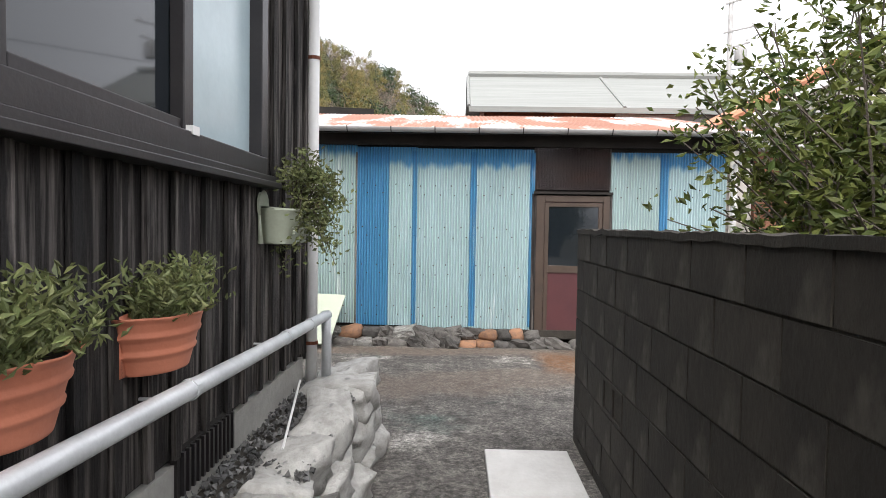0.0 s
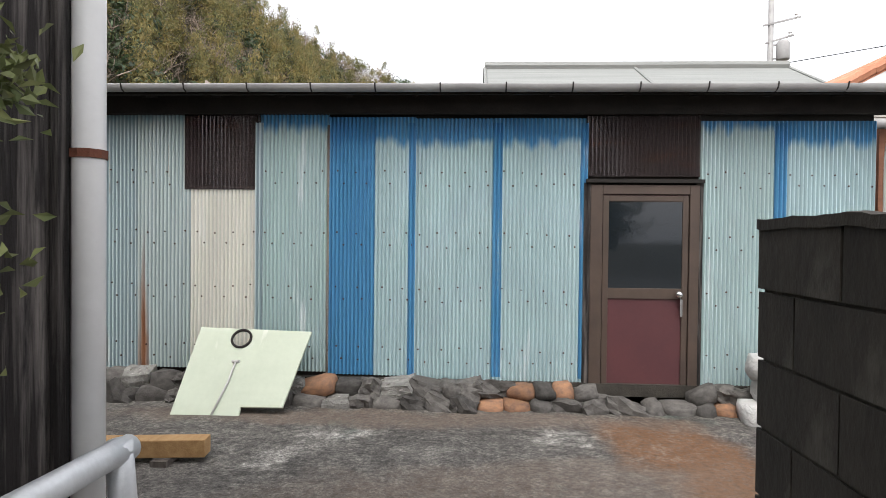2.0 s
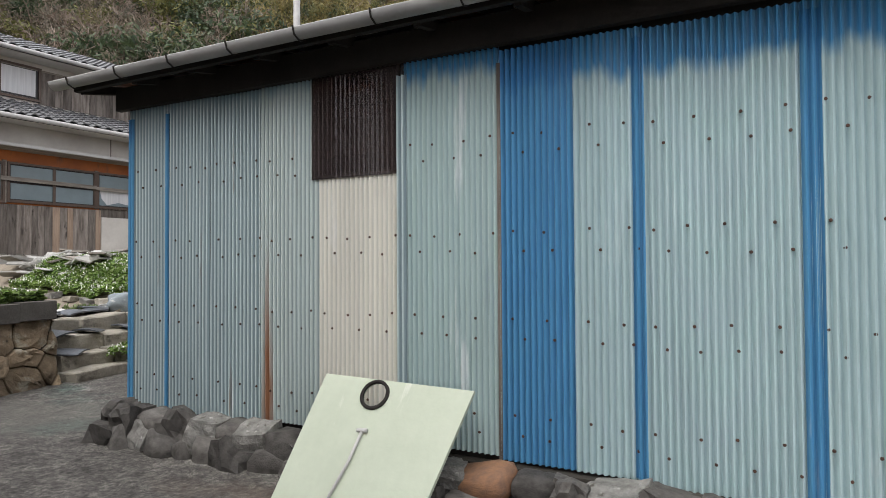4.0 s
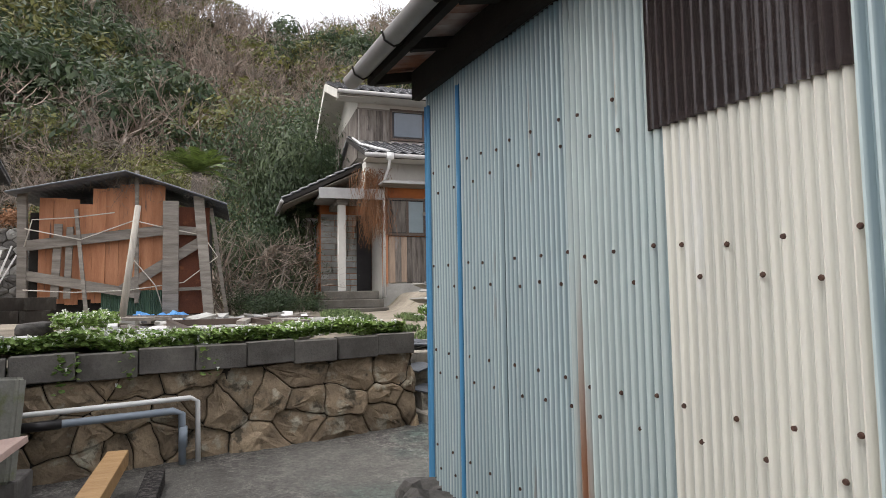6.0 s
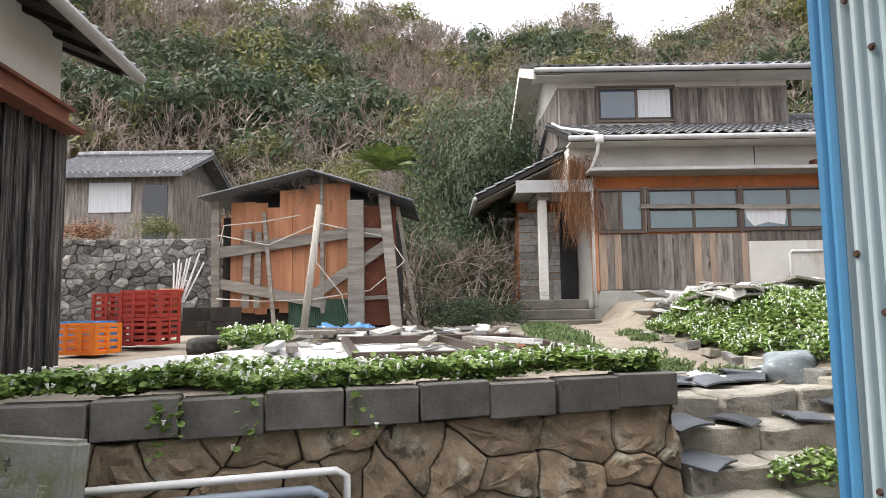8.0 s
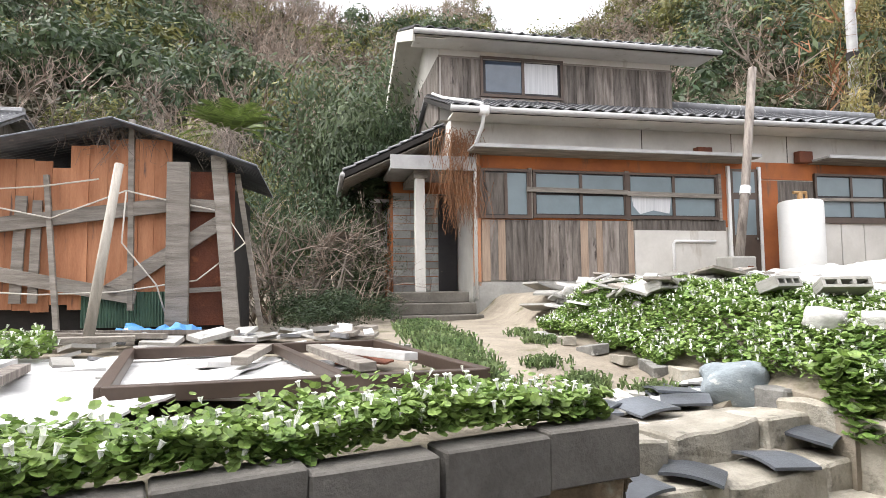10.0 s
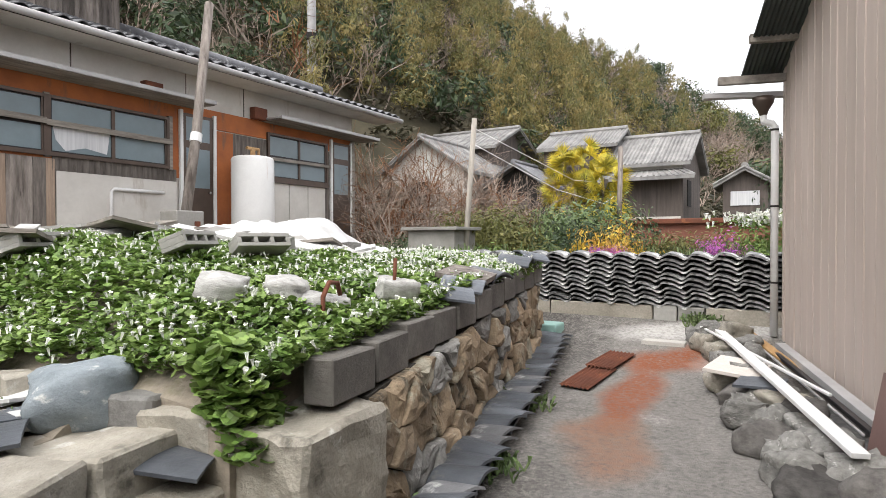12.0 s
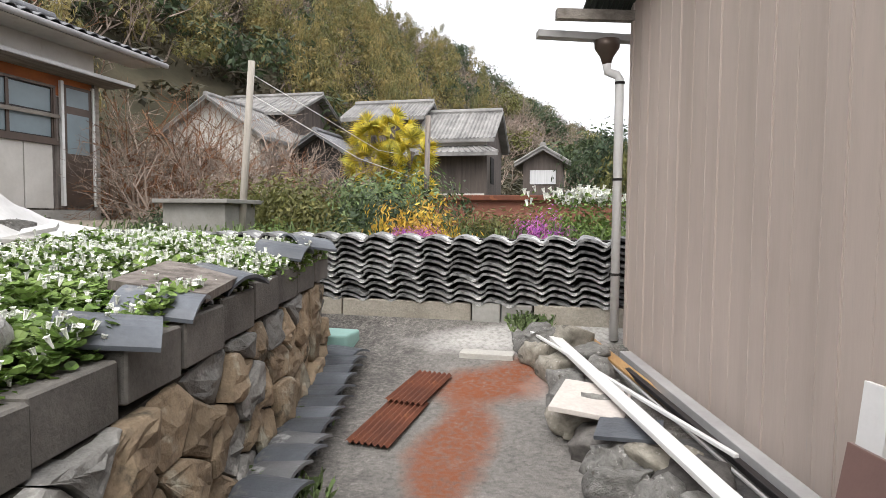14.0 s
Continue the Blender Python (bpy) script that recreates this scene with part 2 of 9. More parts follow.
TEAL = mat("pale_teal_plastic", (0.33, 0.52, 0.47), (0.28, 0.45, 0.41), scale=3, rough=0.5, bump=0.05, fine=0.08)
LEAF_GARDEN = leafy("bright_garden_leaf", (0.12, 0.20, 0.045), (0.20, 0.28, 0.075), scale=6)
LEAF_GRASS = leafy("grey_green_weeds", (0.12, 0.18, 0.07), (0.18, 0.23, 0.10), scale=3)
LEAF_DARK = leafy("dark_evergreen_leaf", (0.036, 0.060, 0.028), (0.07, 0.092, 0.04))
LEAF_OLIVE = leafy("olive_evergreen_leaf", (0.10, 0.105, 0.030), (0.155, 0.145, 0.045))
LEAF_BAMBOO = leafy("yellow_green_bamboo_leaf", (0.125, 0.125, 0.042), (0.24, 0.185, 0.065))
LEAF_PALM = leafy("yellow_palm_leaf", (0.60, 0.46, 0.04), (0.36, 0.34, 0.05), scale=3)
LEAF_CYCAS = leafy("dark_cycad_leaf", (0.085, 0.12, 0.028), (0.12, 0.16, 0.04), scale=3)
LEAF_HEDGE = leafy("glossy_hedge_leaf", (0.055, 0.085, 0.020), (0.15, 0.165, 0.04), scale=5)
LEAF_POT = leafy("potted_herb_leaf", (0.12, 0.145, 0.055), (0.19, 0.20, 0.085), scale=9)
PETAL = leafy("white_petal", (0.80, 0.80, 0.74), (0.85, 0.85, 0.80), scale=5)
PINK = leafy("pink_petal", (0.50, 0.16, 0.32), (0.36, 0.10, 0.42), scale=8)
YELLOW = leafy("yellow_petal", (0.55, 0.40, 0.05), (0.45, 0.25, 0.05), scale=8)
TWIG = mat("bare_brown_twigs", (0.30, 0.235, 0.19), (0.20, 0.155, 0.125), scale=0.5, rough=0.95, bump=0, isl=0.35)
TWIG_GR = mat("pale_bare_twigs", (0.25, 0.21, 0.175), (0.16, 0.13, 0.11), scale=0.7, rough=0.95, bump=0, isl=0.35)
DRY = mat("dry_rusty_creeper", (0.25, 0.12, 0.06), (0.17, 0.085, 0.045), scale=2, rough=0.95, bump=0, isl=0.35)
NAIL = mat("rust_black_nail", (0.05, 0.03, 0.024), (0.09, 0.045, 0.03), scale=30, rough=0.8, bump=0)
BARK = mat("grey_bark", (0.12, 0.10, 0.08), (0.07, 0.06, 0.05), scale=8, rough=0.95, bump=0.5)
ROPE = mat("pale_rope", (0.62, 0.58, 0.52), (0.5, 0.46, 0.40), scale=20, rough=0.9, bump=0.3)
CRATE_RED = mat("red_plastic_crate", (0.36, 0.045, 0.028), (0.28, 0.035, 0.025), scale=3, rough=0.5, bump=0.05)
CRATE_OR = mat("orange_plastic_crate", (0.72, 0.20, 0.02), (0.60, 0.16, 0.02), scale=3, rough=0.5, bump=0.05)
CRATE_BL = mat("blue_plastic_sheet", (0.06, 0.22, 0.50), (0.10, 0.30, 0.58), scale=6, rough=0.5, bump=0.2, bscale=20)
TERRA_ROOF = mat("orange_roof_tile", (0.55, 0.25, 0.15), (0.45, 0.18, 0.10), scale=3, rough=0.7, bump=0.1, isl=0.15)
PINKISH = mat("pinkish_board", (0.50, 0.36, 0.31), (0.42, 0.30, 0.26), scale=2, rough=0.8, bump=0.1)


def iron_sheet(name, pale, deep, top, drop=0.16, rust=0.1, run=None, wave_shade=0.6):
    """Painted corrugated iron with rust stains, deeper coloured in a ragged strip along the top."""
    m = mat(name, pale, tuple(c * 0.86 for c in pale), scale=1.6, stretch=(4, 4, 0.5), rough=0.42, bump=0.06, bscale=50, fine=0.08, metal=0.0,
            spots=((0.30, 0.17, 0.09), 2.2, rust - 0.12, (5, 5, 0.35)), spots2=(tuple(0.5 * a + 0.4 for a in pale), 1.4, 0.12, (4, 4, 0.5)))
    n, l = m.node_tree.nodes, m.node_tree.links
    out = n["Principled BSDF"]
    src = out.inputs["Base Color"].links[0].from_socket
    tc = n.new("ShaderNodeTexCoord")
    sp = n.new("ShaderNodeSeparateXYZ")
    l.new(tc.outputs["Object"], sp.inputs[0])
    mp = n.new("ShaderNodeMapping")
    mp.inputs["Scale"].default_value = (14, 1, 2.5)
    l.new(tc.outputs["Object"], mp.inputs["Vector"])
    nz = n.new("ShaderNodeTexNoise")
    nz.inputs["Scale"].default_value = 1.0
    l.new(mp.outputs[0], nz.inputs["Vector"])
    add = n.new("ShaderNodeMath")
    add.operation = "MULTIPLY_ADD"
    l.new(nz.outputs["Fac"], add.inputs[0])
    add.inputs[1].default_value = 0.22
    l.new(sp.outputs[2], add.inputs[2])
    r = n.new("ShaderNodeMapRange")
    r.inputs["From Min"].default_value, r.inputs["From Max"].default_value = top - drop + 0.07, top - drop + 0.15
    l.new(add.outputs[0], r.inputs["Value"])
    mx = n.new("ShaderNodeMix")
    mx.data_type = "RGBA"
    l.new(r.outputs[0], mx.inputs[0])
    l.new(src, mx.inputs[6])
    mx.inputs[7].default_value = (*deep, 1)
    # shade of the corrugation's furrows and flanks, put into the colour along the wave
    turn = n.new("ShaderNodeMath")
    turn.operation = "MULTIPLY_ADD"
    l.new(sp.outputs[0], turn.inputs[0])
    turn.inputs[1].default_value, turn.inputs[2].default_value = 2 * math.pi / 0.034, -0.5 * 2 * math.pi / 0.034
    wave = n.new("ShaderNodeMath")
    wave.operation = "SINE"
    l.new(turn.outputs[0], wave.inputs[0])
    furrow_shade = n.new("ShaderNodeMapRange")
    furrow_shade.inputs["From Min"].default_value, furrow_shade.inputs["From Max"].default_value, furrow_shade.inputs["To Max"].default_value = (-0.85 if wave_shade > 0.7 else -0.4), (0.0 if wave_shade > 0.7 else 0.8), wave_shade
    l.new(wave.outputs[0], furrow_shade.inputs["Value"])
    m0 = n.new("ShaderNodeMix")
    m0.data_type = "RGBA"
    l.new(furrow_shade.outputs[0], m0.inputs[0])
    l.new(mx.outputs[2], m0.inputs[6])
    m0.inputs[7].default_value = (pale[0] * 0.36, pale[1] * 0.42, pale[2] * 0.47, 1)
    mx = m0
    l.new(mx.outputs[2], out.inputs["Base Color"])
    if run is not None:                          # one long rust run below a nail
        off = n.new("ShaderNodeMath")
        off.operation = "MULTIPLY_ADD"
        l.new(nz.outputs["Fac"], off.inputs[0])
        off.inputs[1].default_value = 0.05
        l.new(sp.outputs[0], off.inputs[2])
        side = n.new("ShaderNodeMath")
        side.operation = "SUBTRACT"
        l.new(off.outputs[0], side.inputs[0])
        side.inputs[1].default_value = run + 0.025
        ab = n.new("ShaderNodeMath")
        ab.operation = "ABSOLUTE"
        l.new(side.outputs[0], ab.inputs[0])
        w = n.new("ShaderNodeMapRange")
        w.inputs["From Min"].default_value, w.inputs["From Max"].default_value, w.inputs["To Min"].default_value, w.inputs["To Max"].default_value = 0.2, 1.5, 0.065, 0.012
        l.new(sp.outputs[2], w.inputs["Value"])
        rel = n.new("ShaderNodeMath")
        rel.operation = "DIVIDE"
        l.new(ab.outputs[0], rel.inputs[0])
        l.new(w.outputs[0], rel.inputs[1])
        inside = n.new("ShaderNodeMapRange")
        inside.inputs["From Min"].default_value, inside.inputs["From Max"].default_value, inside.inputs["To Min"].default_value, inside.inputs["To Max"].default_value = 0.2, 1.0, 0.9, 0.0
        l.new(rel.outputs[0], inside.inputs["Value"])
        low = n.new("ShaderNodeMapRange")
        low.inputs["From Min"].default_value, low.inputs["From Max"].default_value, low.inputs["To Min"].default_value, low.inputs["To Max"].default_value = 0.7, 1.55, 1.0, 0.0
        l.new(sp.outputs[2], low.inputs["Value"])
        both = n.new("ShaderNodeMath")
        both.operation = "MULTIPLY"
        l.new(inside.outputs[0], both.inputs[0])
        l.new(low.outputs[0], both.inputs[1])
        m3 = n.new("ShaderNodeMix")
        m3.data_type = "RGBA"
        l.new(both.outputs[0], m3.inputs[0])
        l.new(mx.outputs[2], m3.inputs[6])
        m3.inputs[7].default_value = (0.24, 0.085, 0.025, 1)
        l.new(m3.outputs[2], out.inputs["Base Color"])
    return m


BLUE = (0.055, 0.225, 0.42)
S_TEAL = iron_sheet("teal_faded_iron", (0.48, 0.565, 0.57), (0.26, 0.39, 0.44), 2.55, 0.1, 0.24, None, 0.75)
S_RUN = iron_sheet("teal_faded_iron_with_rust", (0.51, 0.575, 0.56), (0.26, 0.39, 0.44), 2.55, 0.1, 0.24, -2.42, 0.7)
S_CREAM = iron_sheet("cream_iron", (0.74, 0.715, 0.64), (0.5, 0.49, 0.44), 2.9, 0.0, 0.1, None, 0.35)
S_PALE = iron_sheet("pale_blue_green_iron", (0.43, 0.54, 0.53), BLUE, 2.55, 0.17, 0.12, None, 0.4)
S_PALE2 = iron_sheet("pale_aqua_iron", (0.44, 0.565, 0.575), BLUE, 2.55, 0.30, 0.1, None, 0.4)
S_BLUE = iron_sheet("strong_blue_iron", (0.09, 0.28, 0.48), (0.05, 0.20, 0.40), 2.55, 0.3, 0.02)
S_CLEAR = mat("smoky_translucent_sheet", (0.050, 0.042, 0.044), (0.085, 0.065, 0.062), scale=2, stretch=(1, 1, 0.3), rough=0.14, bump=0.0, fine=0.2,
              spots=((0.10, 0.05, 0.035), 2.0, 0.25, (0.4, 1, 4)), spec=0.6)


n, l = S_CLEAR.node_tree.nodes, S_CLEAR.node_tree.links
see = n.new("ShaderNodeBsdfTransparent")
see.inputs["Color"].default_value = (0.75, 0.68, 0.62, 1)
both = n.new("ShaderNodeMixShader")
both.inputs[0].default_value = 0.3
l.new(n["Principled BSDF"].outputs[0], both.inputs[1])
l.new(see.outputs[0], both.inputs[2])
l.new(both.outputs[0], n["Material Output"].inputs["Surface"])


# ---- building tools ----
OFF = {}


class MB:
    """Collects the vertices and faces of one mesh."""

    def __init__(self):
        self.v, self.f = [], []

    def add(self, vs, fs):
        k = len(self.v)
        self.v += [tuple(p) for p in vs]
        self.f += [tuple(i + k for i in f) for f in fs]
        return self

    def box(self, a, b, m=None):
        (x0, y0, z0), (x1, y1, z1) = a, b
        vs = [Vector(p) for p in ((x0, y0, z0), (x1, y0, z0), (x1, y1, z0), (x0, y1, z0), (x0, y0, z1), (x1, y0, z1), (x1, y1, z1), (x0, y1, z1))]
        if m is not None:
            vs = [m @ p for p in vs]
        return self.add(vs, [(3, 2, 1, 0), (4, 5, 6, 7), (0, 1, 5, 4), (1, 2, 6, 5), (2, 3, 7, 6), (3, 0, 4, 7)])

    def beam(self, p, q, w, h, up=(0, 0, 1)):
        """A square bar from p to q, w wide and h high."""
        p, q = Vector(p), Vector(q)
        d = (q - p)
        n = d.normalized()
        s = n.cross(Vector(up))
        s = s.normalized() if s.length > 1e-4 else Vector((1, 0, 0))
        u = s.cross(n)
        m = Matrix((s, n, u)).transposed().to_4x4()
        m.translation = p
        return self.box((-w / 2, 0, -h / 2), (w / 2, d.length, h / 2), m)

    def tube(self, pts, r, n=10, r1=None, cap=True):
        pts = [Vector(p) for p in pts]
        k, rings = len(self.v), []
        r1 = r if r1 is None else r1
        side = None
        for i, p in enumerate(pts):
            d = (pts[min(i + 1, len(pts) - 1)] - pts[max(i - 1, 0)]).normalized()
            if side is None:
                side = d.cross(Vector((0, 0, 1)) if abs(d.z) < 0.9 else Vector((1, 0, 0))).normalized()
            side = (side - d * side.dot(d)).normalized()
            u = d.cross(side)
            rr = r + (r1 - r) * i / max(1, len(pts) - 1)
            self.v += [tuple(p + rr * (math.cos(2 * math.pi * j / n) * side + math.sin(2 * math.pi * j / n) * u)) for j in range(n)]
            rings.append([k + i * n + j for j in range(n)])
        for a, b in zip(rings, rings[1:]):
            self.f += [(a[j], a[(j + 1) % n], b[(j + 1) % n], b[j]) for j in range(n)]
        if cap:
            self.f += [tuple(reversed(rings[0])), tuple(rings[-1])]
        return self

    def turn(self, prof, at=(0, 0, 0), n=20, flat=None):
        """A turned body from (radius, height) pairs."""
        k = len(self.v)
        for r, z in prof:
            self.v += [(at[0] + r * math.cos(2 * math.pi * j / n), at[1] + r * math.sin(2 * math.pi * j / n), at[2] + z) for j in range(n)]
        for i in range(len(prof) - 1):
            a, b = k + i * n, k + (i + 1) * n
            self.f += [(a + j, a + (j + 1) % n, b + (j + 1) % n, b + j) for j in range(n)]
        self.f += [tuple(k + j for j in reversed(range(n))), tuple(k + (len(prof) - 1) * n + j for j in range(n))]
        return self

    def sheet(self, fn, nu, nv, thick=0.0, way=(0, 0, 1)):
        """A surface fn(u, v) with u, v in 0..1, given a thickness along way."""
        k = len(self.v)
        for i in range(nu + 1):
            for j in range(nv + 1):
                self.v.append(tuple(fn(i / nu, j / nv)))
        q = [(k + i * (nv + 1) + j, k + (i + 1) * (nv + 1) + j, k + (i + 1) * (nv + 1) + j + 1, k + i * (nv + 1) + j + 1) for i in range(nu) for j in range(nv)]
        self.f += q
        if thick:
            n = len(self.v) - k
            w = Vector(way) * thick
            self.v += [tuple(Vector(p) - w) for p in self.v[k:]]
            self.f += [tuple(reversed([a + n for a in f])) for f in q]
            rim = [k + i * (nv + 1) for i in range(nu + 1)] + [k + nu * (nv + 1) + j for j in range(1, nv + 1)] + [k + i * (nv + 1) + nv for i in range(nu - 1, -1, -1)] + [k + j for j in range(nv - 1, 0, -1)]
            self.f += [(rim[i], rim[i] + n, rim[(i + 1) % len(rim)] + n, rim[(i + 1) % len(rim)]) for i in range(len(rim))]
        return self

    def mesh(self, name, material, off=(0, 0, 0), smooth=False):
        me = bpy.data.meshes.new(name)
        me.from_pydata([(x - off[0], y - off[1], z - off[2]) for x, y, z in self.v], [], self.f)
        me.materials.append(material)
        if smooth:
            me.polygons.foreach_set("use_smooth", [True] * len(me.polygons))
        me.update()
        return me


def thing(name, label, category, base=(0, 0, 0), frame_m=None, group="", kind=""):
    """An Empty at a thing's base; its parts are given in the coordinates of frame_m (the yard's frame G, or the world)."""
    ob = new(name)
    ob.empty_display_size = 0.1
    ob.matrix_basis = (frame_m if frame_m is not None else Matrix()) @ Matrix.Translation(base)
    OFF[ob.name] = tuple(base)
    return tagged(ob, label, category, group, kind)


def part(name, mb, material, parent, label="", bevel=0.0, smooth=False):
    off = OFF[parent.name]
    ob = new(name, mb.mesh(name, material, off, smooth))
    ob.parent = parent
    OFF[ob.name] = off
    if label:
        tagged(ob, label)
    if bevel:
        b = ob.modifiers.new("edge", "BEVEL")
        b.width, b.segments, b.limit_method = bevel, 2, "ANGLE"
    return ob


def solid(name, mb, material, label="", category="", base=(0, 0, 0), frame_m=None, group="", kind="", bevel=0.0, smooth=False):
    """A thing that is a single mesh."""
    ob = new(name, mb.mesh(name, material, base, smooth))
    ob.matrix_basis = (frame_m if frame_m is not None else Matrix()) @ Matrix.Translation(base)
    OFF[ob.name] = tuple(base)
    if bevel:
        b = ob.modifiers.new("edge", "BEVEL")
        b.width, b.segments, b.limit_method = bevel, 2, "ANGLE"
    return tagged(ob, label, category, group, kind)


def piece(name, mesh, parent, m):
    """One brick, stone or tile on a shared mesh; m in the coordinates of the parent's frame."""
    ob = new(name, mesh)
    ob.parent = parent
    ob.matrix_basis = Matrix.Translation([-c for c in OFF[parent.name]]) @ m
    return ob


def rng(seed):
    return random.Random(seed)


def rock_mesh(name, material, seed, square=0.5, rough=0.12, cuts=2):
    """A stone of about unit size: between a box and a ball, knocked about."""
    r = rng(seed)
    bm = bmesh.new()
    bmesh.ops.create_cube(bm, size=1.0)
    bmesh.ops.subdivide_edges(bm, edges=bm.edges[:], cuts=cuts, use_grid_fill=True)
    o = Vector((r.uniform(-50, 50), r.uniform(-50, 50), r.uniform(-50, 50)))
    for v in bm.verts:
        ball = v.co.normalized() * 0.56
        c = v.co.lerp(ball, 1 - square)
        c += c.normalized() * noise.noise(c * 1.7 + o) * rough * 1.4 + noise.noise_vector(c * 3.5 + o) * rough * 0.6
        v.co = c
    me = bpy.data.meshes.new(name)
    bm.to_mesh(me)
    bm.free()
    me.materials.append(material)
    me.polygons.foreach_set("use_smooth", [square < 0.8] * len(me.polygons))
    return me


def rocks(name, material, n, square=0.5, rough=0.12, seed=1, cuts=2):
    return [rock_mesh(name, material, seed * 100 + i, square, rough, cuts) for i in range(n)]


R_BR = rocks("stone", STONE_BR, 8, 0.72, 0.09, 1)
R_GR = rocks("stone", STONE_GR, 8, 0.82, 0.13, 2, 3)
R_DK = rocks("stone", STONE_DK, 6, 0.35, 0.10, 3)
R_FT = rocks("stone", STONE_DK, 7, 0.81, 0.26, 9, 3)
R_RU = rocks("stone", STONE_RU, 4, 0.35, 0.10, 4)
R_WH = rocks("stone", STONE_WH, 6, 0.66, 0.14, 5, 4)


def lean(a, b, x):
    return max(0.0, min(1.0, (x - a) / (b - a)))


def interp(x, tab):
    for (x0, y0), (x1, y1) in zip(tab, tab[1:]):
        if x <= x1:
            return y0 + (y1 - y0) * lean(x0, x1, x)
    return tab[-1][1]


GI = G.inverted()
RISE = [(8, 0.04), (11, 0.09), (13, 0.16), (14, 0.28), (15, 0.56), (18, 0.66), (26, 1.2), (40, 2.4)]
RIDGE = [(-180, 1), (-150, 14), (-130, 27), (-115, 29), (-95, 29), (-87, 27.2), (-80, 27), (-76, 27.5), (-71, 23.2), (-66, 23.5), (-60, 27), (-50, 31), (-40, 30), (-30, 25), (-22, 20),
         (-15, 16.5), (-12, 14.8), (-7, 12), (-1, 8.2), (8, 4.5), (15, 2), (30, 0.6), (180, 0.5)]
NEAR = [(-180, 30), (-130, 24), (-110, 19), (-60, 20), (-45, 24), (-20, 36), (0, 45), (180, 60)]
FAR = [(-180, 80), (-120, 75), (-80, 75), (-72, 95), (-62, 95), (-50, 80), (-20, 105), (0, 150), (180, 200)]


def ground_z(x, y):
    """The lie of the land, in the yard's frame."""
    low = interp(y, RISE) if y > 8 else 0.04 * lean(2, 8, y)
    dx, dy = x + 5.5, y - 8
    r, b = math.hypot(dx, dy), math.degrees(math.atan2(dx, dy))
    e, r0, r1 = interp(b, RIDGE), interp(b, NEAR), interp(b, FAR)
    top = max(0.0, r1 * math.tan(radians(e)) - 3.5)
    if r <= r0:
        return low
    u = (r - r0) / (r1 - r0)
    h = top * (u ** 1.1 if u < 1 else max(0.3, 1 - 0.3 * (u - 1)))
    h += 1.5 * noise.noise(Vector((x * 0.05, y * 0.05, 0))) * min(1, u * 3)
    return low + h


# ---- ground ----
def steps_of(lo, hi, fine_lo, fine_hi, d):
    xs, x, g = [], fine_lo, d
    while x < fine_hi:
        xs.append(x)
        x += d
    while x < hi:
        xs.append(x)
        x += g
        g *= 1.17
    x, g = fine_lo, d
    while x > lo:
        x -= g
        g *= 1.17
        xs.insert(0, x)
    return xs


